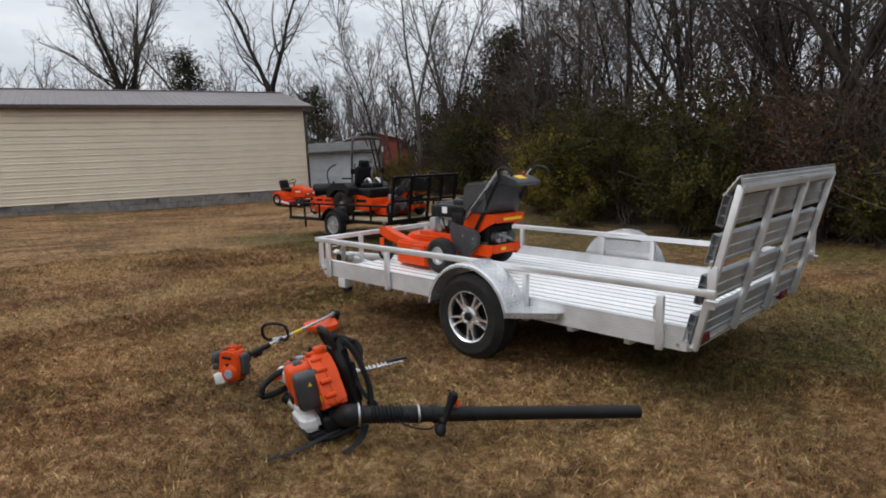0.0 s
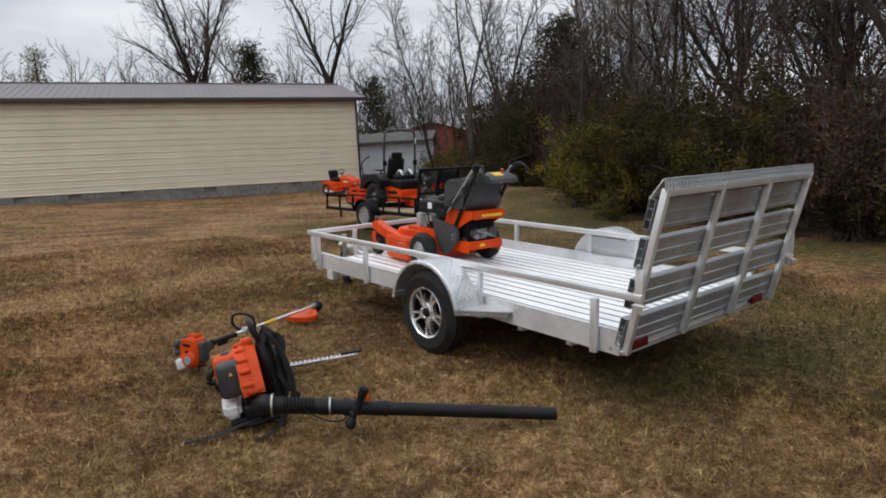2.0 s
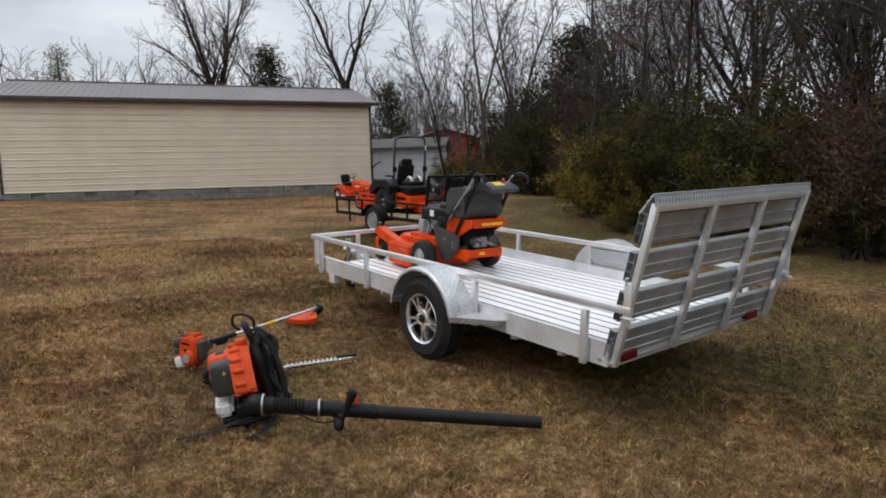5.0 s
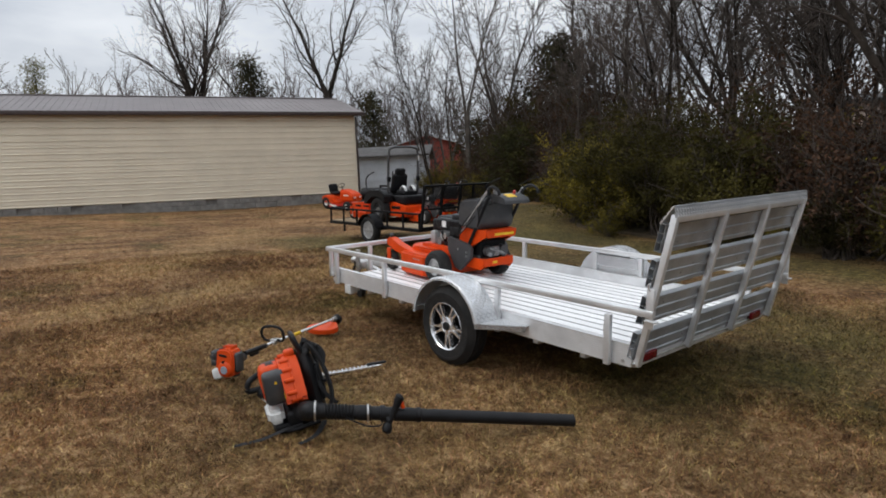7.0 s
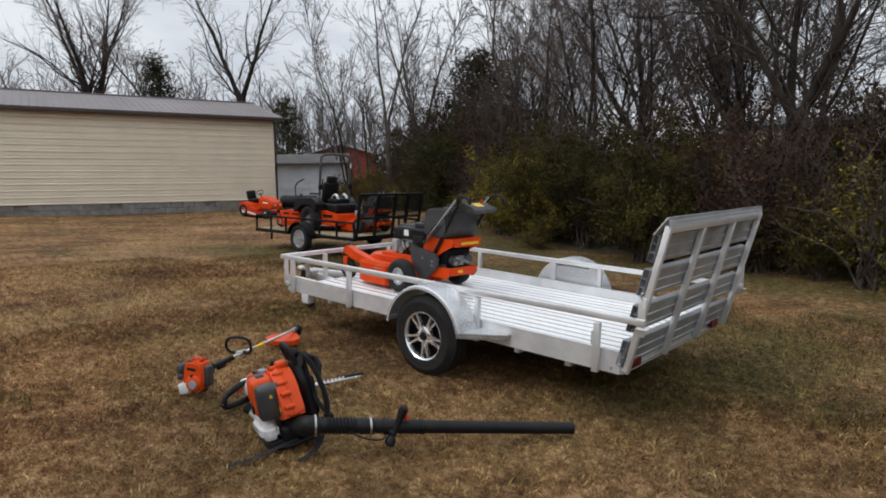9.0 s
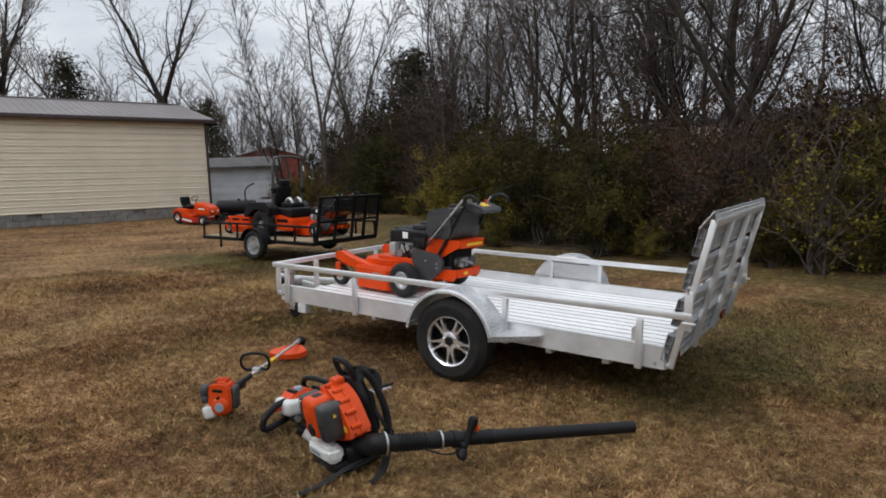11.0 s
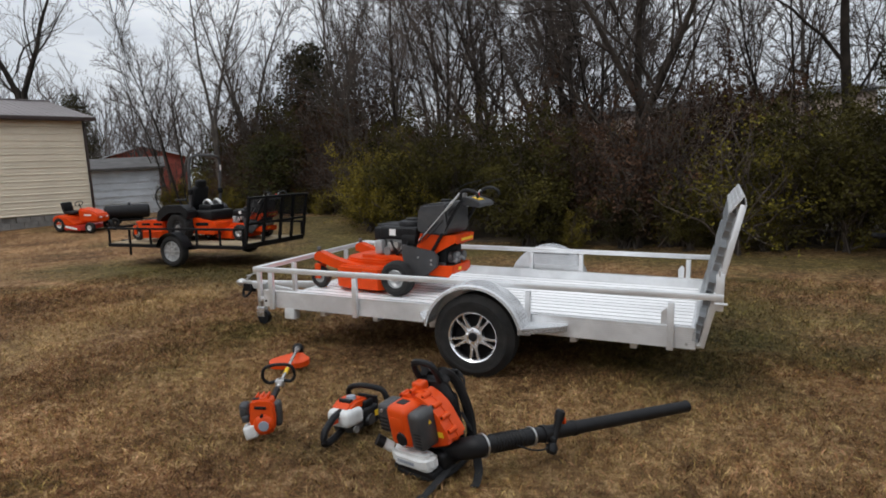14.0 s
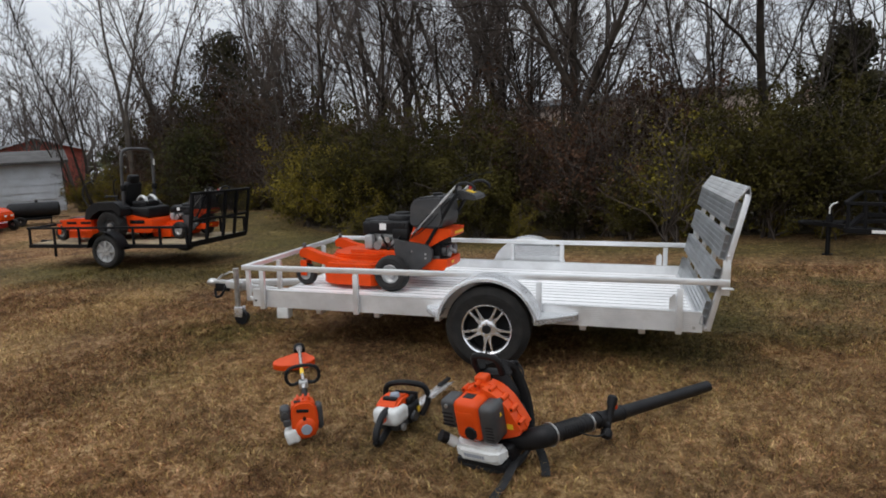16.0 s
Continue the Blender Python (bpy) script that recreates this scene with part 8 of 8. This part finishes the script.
    if gate:
        gm = pose(length + 0.02, 0, 0.0, 0, 9, 0)
        bm = bm_new()
        cyl(bm, (0, 0.05, 0), (0, KW - 0.05, 0), 0.012, seg=8)
        g = part("gate", bm, BLACK_STEEL, t, "raised black mesh ramp gate")
        g.matrix_basis = gm
        for y in (0.02, 0.55, 1.10, 1.50, KW - 0.02):
            bm = bm_new()
            angle_bar(bm, (0, y, 0), (0, y, 0.98), 0.055)
            part("gate_post", bm, BLACK_STEEL, g)
        for z in (0.02, 0.44, 0.96):
            bm = bm_new()
            angle_bar(bm, (0, 0.04, z), (0, KW - 0.04, z), 0.045)
            part("gate_bar", bm, BLACK_STEEL, g)
        bm = bm_new()
        for i in range(26):
            z = 0.46 + i * 0.0195
            cyl(bm, (-0.012, 0.04, z), (-0.012, KW - 0.04, z), 0.0045, seg=3)
        for i in range(52):
            y = 0.06 + i * 0.0365
            cyl(bm, (-0.012, y, 0.45), (-0.012, y, 0.95), 0.0045, seg=3)
        part("gate_mesh", bm, BLACK_STEEL, g, "expanded steel mesh", 0)
    return t


black_trailer("utility_trailer", KM, "black steel utility trailer with wooden deck carrying orange mowers", KL, True, True, 0.55, False)
black_trailer("utility_trailer", pose(1.40, 9.12, 0.427, 0, 3, -26) @ Matrix.Scale(1.1, 4), "empty black steel utility trailer beside the woods", 3.0, False, False, 0.50)


def zero_turn(name, m, label, group="mowers"):
    """Zero-turn mower with a folding roll bar, x forward."""
    t = thing(name, m, label, "riding mower", group)
    for s in (-1, 1):
        small_wheel(t, "drive_wheel", pose(-0.25, s * 0.51, 0.31, -90 * s), 0.31, 0.26, 0.14, GREY_STEEL, 14)
        small_wheel(t, "caster_wheel", pose(1.08, s * 0.42, 0.15, -90 * s), 0.15, 0.12, 0.07, SILVER_RIM)
        bm = bm_new()
        tube(bm, [(0.55, s * 0.34, 0.34), (0.90, s * 0.40, 0.40), (1.10, s * 0.42, 0.40)], 0.036, 6)
        span(bm, (1.04, s * 0.42 - 0.08, 0.33), (1.14, s * 0.42 + 0.08, 0.345), 0.003)
        span(bm, (1.05, s * 0.42 - 0.08, 0.13), (1.13, s * 0.42 - 0.072, 0.34), 0.003)
        span(bm, (1.05, s * 0.42 + 0.072, 0.13), (1.13, s * 0.42 + 0.08, 0.34), 0.003)
        part("caster_arm", bm, ORANGE, t, "orange caster arm")
        bm = bm_new()
        prism(bm, [(-0.58, 0.50), (-0.60, 0.66), (-0.44, 0.79), (0.06, 0.78), (0.24, 0.66), (0.30, 0.44), (0.16, 0.44), (0.08, 0.56), (-0.08, 0.645), (-0.40, 0.645), (-0.50, 0.58), (-0.53, 0.50)], s * 0.50 - 0.15, s * 0.50 + 0.15, pose(0, 0, 0, 90) @ Matrix.Diagonal((1, 1, -1, 1)))
        bmesh.ops.bevel(bm, geom=list(bm.edges), offset=0.018, segments=2, affect="EDGES")
        part("wheel_fender", bm, BLACK_PL, t, "black moulded fender tank", 45)
        bm = bm_new()
        tube(bm, smooth_path([(0.26, s * 0.40, 0.55), (0.36, s * 0.43, 0.70), (0.46, s * 0.43, 0.88), (0.46, s * 0.42, 1.06), (0.38, s * 0.36, 1.17), (0.28, s * 0.30, 1.22)], 5), 0.016, 8)
        part("lap_bar", bm, BLACK_PL, t, "black steering lap bar")
    bm = bm_new()
    span(bm, (-0.45, -0.33, 0.28), (0.75, 0.33, 0.46), 0.02)
    part("chassis", bm, BLACK_STEEL, t, "black steel chassis")
    bm = bm_new()
    prism(bm, [(0.26, 0.22), (1.02, 0.22), (1.06, 0.36), (0.98, 0.43), (0.72, 0.46), (0.26, 0.46)], -0.48, 0.48, pose(0, 0, 0, 90))
    bmesh.ops.bevel(bm, geom=list(bm.edges), offset=0.025, segments=2, affect="EDGES")
    pan = part("floor_pan", bm, ORANGE, t, "orange steel floor pan", 45)
    for s in (-1, 1):
        for x0, x1 in ((0.30, 0.55), (0.66, 0.90)):
            bm = bm_new()
            span(bm, (x0, s * 0.482 - 0.004, 0.34), (x1, s * 0.482 + 0.004, 0.39), 0.003)
            part("pan_slot", bm, BLACK_STEEL, pan)
    bm = bm_new()
    span(bm, (0.60, -0.34, 0.445), (0.96, 0.34, 0.465), 0.008)
    part("foot_plate", bm, BLACK_PL, t)
    bm = bm_new()
    poly = [(0.02, -0.78), (0.55, -0.80), (0.72, -0.55), (0.74, 0.55), (0.55, 0.80), (0.02, 0.78), (-0.05, 0.4), (-0.05, -0.4)]
    prism(bm, poly, 0.10, 0.27)
    bmesh.ops.bevel(bm, geom=[e for e in bm.edges if all(abs(v.co.z - 0.27) < 1e-4 for v in e.verts)], offset=0.03, segments=3, affect="EDGES")
    part("deck", bm, ORANGE, t, "orange cutting deck", 50)
    bm = bm_new()
    prism(bm, [(-0.42, 0.16), (-0.42, 0.50), (-0.62, 0.50), (-1.12, 0.40), (-1.16, 0.20), (-1.06, 0.14)], -0.44, 0.44, pose(0, 0, 0, 90))
    bmesh.ops.bevel(bm, geom=list(bm.edges), offset=0.02, segments=2, affect="EDGES")
    rear = part("rear_frame", bm, ORANGE, t, "orange rear engine guard", 45)
    for s in (-1, 1):
        bm = bm_new()
        box(bm, (-0.78, s * 0.442, 0.37), (0.34, 0.008, 0.07), 0.003, pose(0, 0, 0))
        part("guard_slot", bm, BLACK_STEEL, rear)
    bm = bm_new()
    span(bm, (-0.98, -0.34, 0.43), (-0.44, 0.34, 0.66), 0.05, seg=3)
    span(bm, (-0.84, -0.22, 0.64), (-0.50, 0.22, 0.78), 0.04, seg=3)
    part("engine", bm, BLACK_PL, t, "black rear engine", 50)
    for s in (-1, 1):
        bm = bm_new()
        tube(bm, smooth_path([(-0.80, s * 0.14, 0.70), (-0.79, s * 0.14, 0.80), (-0.70, s * 0.14, 0.86), (-0.61, s * 0.14, 0.80), (-0.60, s * 0.14, 0.70)], 5), 0.04, 12)
        part("exhaust_pipe", bm, STEEL, t, "bright curved exhaust pipe")
    bm = bm_new()
    span(bm, (-0.32, -0.24, 0.60), (0.20, 0.24, 0.72), 0.05, seg=3)
    seat = part("seat", bm, BLACK_PL, t, "black cushioned seat", 50)
    bm = bm_new()
    box(bm, (0, 0, 0.24), (0.13, 0.46, 0.48), 0.06, pose(-0.30, 0, 0.70, 0, -12, 0), 3)
    box(bm, (0, 0, 0.50), (0.11, 0.30, 0.24), 0.05, pose(-0.30, 0, 0.70, 0, -12, 0), 3)
    part("backrest", bm, BLACK_PL, seat, "", 50)
    for s in (-1, 1):
        bm = bm_new()
        span(bm, (-0.25, s * 0.29 - 0.03, 0.86), (0.06, s * 0.29 + 0.03, 0.90), 0.015)
        part("armrest", bm, BLACK_PL, seat)
    bm = bm_new()
    tube(bm, smooth_path([(-0.50, -0.46, 0.36), (-0.52, -0.46, 0.9), (-0.56, -0.45, 1.65), (-0.57, -0.36, 1.80), (-0.57, 0.0, 1.83), (-0.57, 0.36, 1.80), (-0.56, 0.45, 1.65), (-0.52, 0.46, 0.9), (-0.50, 0.46, 0.36)], 5), 0.030, 10)
    bar = part("roll_bar", bm, GREY_STEEL, t, "dark grey roll bar")
    for s in (-1, 1):
        bm = bm_new()
        box(bm, (-0.545, s * 0.455, 1.05), (0.085, 0.08, 0.12), 0.012)
        part("fold_joint", bm, BLACK_STEEL, bar)
    bm = bm_new()
    box(bm, (-0.588, -0.452, 1.56), (0.006, 0.04, 0.12), 0.0)
    part("bar_label", bm, WHITE_LABEL, bar, "white label", 0)
    return t


def on_deck(x, y, turn):
    return KM @ pose(x, y, 0.022, 0, 0, turn)


zero_turn("zero_turn_mower", on_deck(1.42, 0.92, 180), "orange zero-turn mower with dark roll bar on the black trailer")
walk_behind_mower("walk_behind_mower", on_deck(3.0, 1.15, 176), "orange walk-behind mower behind the black trailer's gate")


def lawn_tractor(name, m, label):
    t = thing(name, m, label, "riding mower", "mowers")
    for s in (-1, 1):
        small_wheel(t, "rear_wheel", pose(-0.45, s * 0.40, 0.25, -90 * s), 0.25, 0.22, 0.11, WHITE_LABEL)
        small_wheel(t, "front_wheel", pose(0.75, s * 0.38, 0.18, -90 * s), 0.18, 0.15, 0.085, WHITE_LABEL)
    bm = bm_new()
    prism(bm, [(0.15, 0.34), (0.95, 0.34), (1.0, 0.44), (0.96, 0.60), (0.70, 0.72), (0.15, 0.80)], -0.25, 0.25, pose(0, 0, 0, 90))
    bmesh.ops.bevel(bm, geom=list(bm.edges), offset=0.05, segments=3, affect="EDGES")
    part("hood", bm, ORANGE, t, "orange moulded hood", 45)
    bm = bm_new()
    prism(bm, [(-0.75, 0.38), (-0.70, 0.52), (-0.45, 0.58), (-0.10, 0.52), (0.0, 0.34), (0.2, 0.30), (0.2, 0.22), (-0.6, 0.22)], -0.48, 0.48, pose(0, 0, 0, 90))
    bmesh.ops.bevel(bm, geom=list(bm.edges), offset=0.04, segments=3, affect="EDGES")
    part("rear_fender", bm, ORANGE, t, "orange rear fender", 45)
    bm = bm_new()
    prism(bm, [(-0.20, -0.55), (0.45, -0.58), (0.62, -0.35), (0.62, 0.35), (0.45, 0.58), (-0.20, 0.55)], 0.09, 0.24)
    bmesh.ops.bevel(bm, geom=list(bm.edges), offset=0.03, segments=2, affect="EDGES")
    part("deck", bm, RED_PAINT, t, "red cutting deck", 45)
    for s in (-1, 1):
        bm = bm_new()
        box(bm, (0.12, s * 0.575, 0.20), (0.50, 0.012, 0.07), 0.004, pose(0, 0, 0, 0, 8, 0))
        part("deck_stripe", bm, WHITE_LABEL, t, "white deck stripe", 0)
    bm = bm_new()
    span(bm, (-0.50, -0.22, 0.58), (-0.08, 0.22, 0.68), 0.045, seg=3)
    box(bm, (0, 0, 0.17), (0.11, 0.42, 0.34), 0.05, pose(-0.50, 0, 0.64, 0, -14, 0), 3)
    part("seat", bm, BLACK_PL, t, "black seat", 50)
    bm = bm_new()
    tube(bm, [(0.10, 0, 0.72), (-0.02, 0, 0.92)], 0.02, 8)
    tube(bm, [(-0.02 + 0.05 * math.sin(a) * 0.6, 0.16 * math.cos(a), 0.93 + 0.16 * math.sin(a) * 0.5) for a in np.linspace(0, 2 * math.pi, 20, endpoint=False)], 0.013, 8, True)
    part("steering_wheel", bm, BLACK_PL, t, "black steering wheel")
    for s in (-1, 1):
        bm = bm_new()
        box(bm, (0.975, s * 0.13, 0.50), (0.02, 0.12, 0.06), 0.008)
        part("headlight", bm, WHITE_LABEL, t, "pale headlight")
        bm = bm_new()
        box(bm, (0.55, s * 0.252, 0.58), (0.30, 0.004, 0.05), 0.0)
        part("hood_stripe", bm, WHITE_LABEL, t, "pale stripe", 0)
    return t


lawn_tractor("lawn_tractor", on_ground(-18.85, 13.3, 4) @ Matrix.Scale(0.90, 4), "orange lawn tractor with black seat parked by the building")
tank = thing("tow_tank", on_ground(-18.35, 14.6, 42) @ Matrix.Scale(0.80, 4), "black plastic drum tank on a small cart on the grass", "tank")
bm = bm_new()
lathe(bm, [(0.0, -0.84), (0.20, -0.83), (0.26, -0.79), (0.28, -0.70), (0.28, 0.70), (0.26, 0.79), (0.20, 0.83), (0.0, 0.84)], 28, pose(0, 0, 0.56, 0, 90, 0))
drum = part("drum", bm, BLACK_PL, tank, "black moulded drum")
bm = bm_new()
cyl(bm, (0.1, 0, 0.82), (0.1, 0, 0.92), 0.05, seg=12)
part("filler_cap", bm, BLACK_PL, drum)
bm = bm_new()
span(bm, (-0.75, -0.22, 0.20), (0.55, 0.22, 0.29), 0.01)
tube(bm, [(0.5, 0, 0.24), (1.1, 0, 0.22)], 0.02, 6)
part("cart_frame", bm, BLACK_STEEL, tank)
for s in (-1, 1):
    small_wheel(tank, "wheel", pose(-0.45, s * 0.30, 0.18, -90 * s), 0.18, 0.11, 0.09, BLACK_STEEL)
bm = bm_new()
cyl(bm, (0.5, 0, 0.0), (0.5, 0, 0.21), 0.025, seg=8)
part("prop_leg", bm, BLACK_STEEL, tank)
for x, y, a in ((-16.0, -0.02, 95), (-16.6, -1.40, 100)):
    zero_turn("zero_turn_mower", on_ground(x, y, a), "orange zero-turn mower parked in a row on grass")


# ---- grass blades, thickest where the camera comes near ----
def blades(count, x0, x1, y0, y1, h0, h1, width, seed):
    rng = np.random.default_rng(seed)
    x, y = rng.uniform(x0, x1, count), rng.uniform(y0, y1, count)
    keep = y < np.interp(x, [e_[0] for e_ in edge[::-1]], [e_[1] for e_ in edge[::-1]]) + 0.9
    x, y = x[keep], y[keep]
    n = len(x)
    z = np.array([gz(a, b) for a, b in zip(x.tolist(), y.tolist())]) - 0.012
    tuft = 0.5 + 0.5 * np.sin(x * 3.1 + 1.7 * np.sin(y * 2.3)) * np.sin(y * 3.7 + 1.3 * np.sin(x * 1.9))
    h = rng.uniform(h0, h1, n) * (0.65 + 0.6 * tuft)
    a = rng.uniform(0, 2 * np.pi, n)
    b = rng.uniform(0, 2 * np.pi, n)
    lean = rng.uniform(0.4, 2.2, n) * h
    base = np.stack([x, y, z], 1)
    w = np.stack([np.cos(a), np.sin(a), np.zeros(n)], 1) * (width * rng.uniform(0.6, 1.3, n))[:, None]
    tip = base + np.stack([np.cos(b) * lean, np.sin(b) * lean, h], 1)
    mid = base + np.stack([np.cos(b) * lean * 0.35, np.sin(b) * lean * 0.35, h * 0.65], 1)
    V = np.stack([base, mid + w, tip, mid - w], 1).reshape(-1, 3)
    k = 4 * np.arange(n)
    tri = np.stack([np.stack([k, k + 1, k + 3], 1), np.stack([k + 1, k + 2, k + 3], 1)], 1).reshape(-1, 3)
    return V, tri


sets = [blades(215000, -6.8, 3.6, 0.3, 4.8, 0.014, 0.048, 0.0029, 1), blades(85000, -11.0, 4.5, 4.2, 9.0, 0.02, 0.065, 0.0042, 2),
        blades(60000, -12.0, -5.6, -1.0, 6.0, 0.018, 0.058, 0.0036, 3), blades(40000, -24.0, 6.0, 7.0, 17.0, 0.015, 0.045, 0.006, 4), blades(20000, -24.0, -10.0, -3.0, 7.0, 0.015, 0.04, 0.0055, 5)]
VV, FF, off = [], [], 0
for v, f in sets:
    VV.append(v), FF.append(f + off)
    off += len(v)
tagged(new("grass", arrays_mesh("grass", np.concatenate(VV), np.concatenate(FF), BLADE)), "short dormant brown grass blades with some green", "grass", kind="stuff")
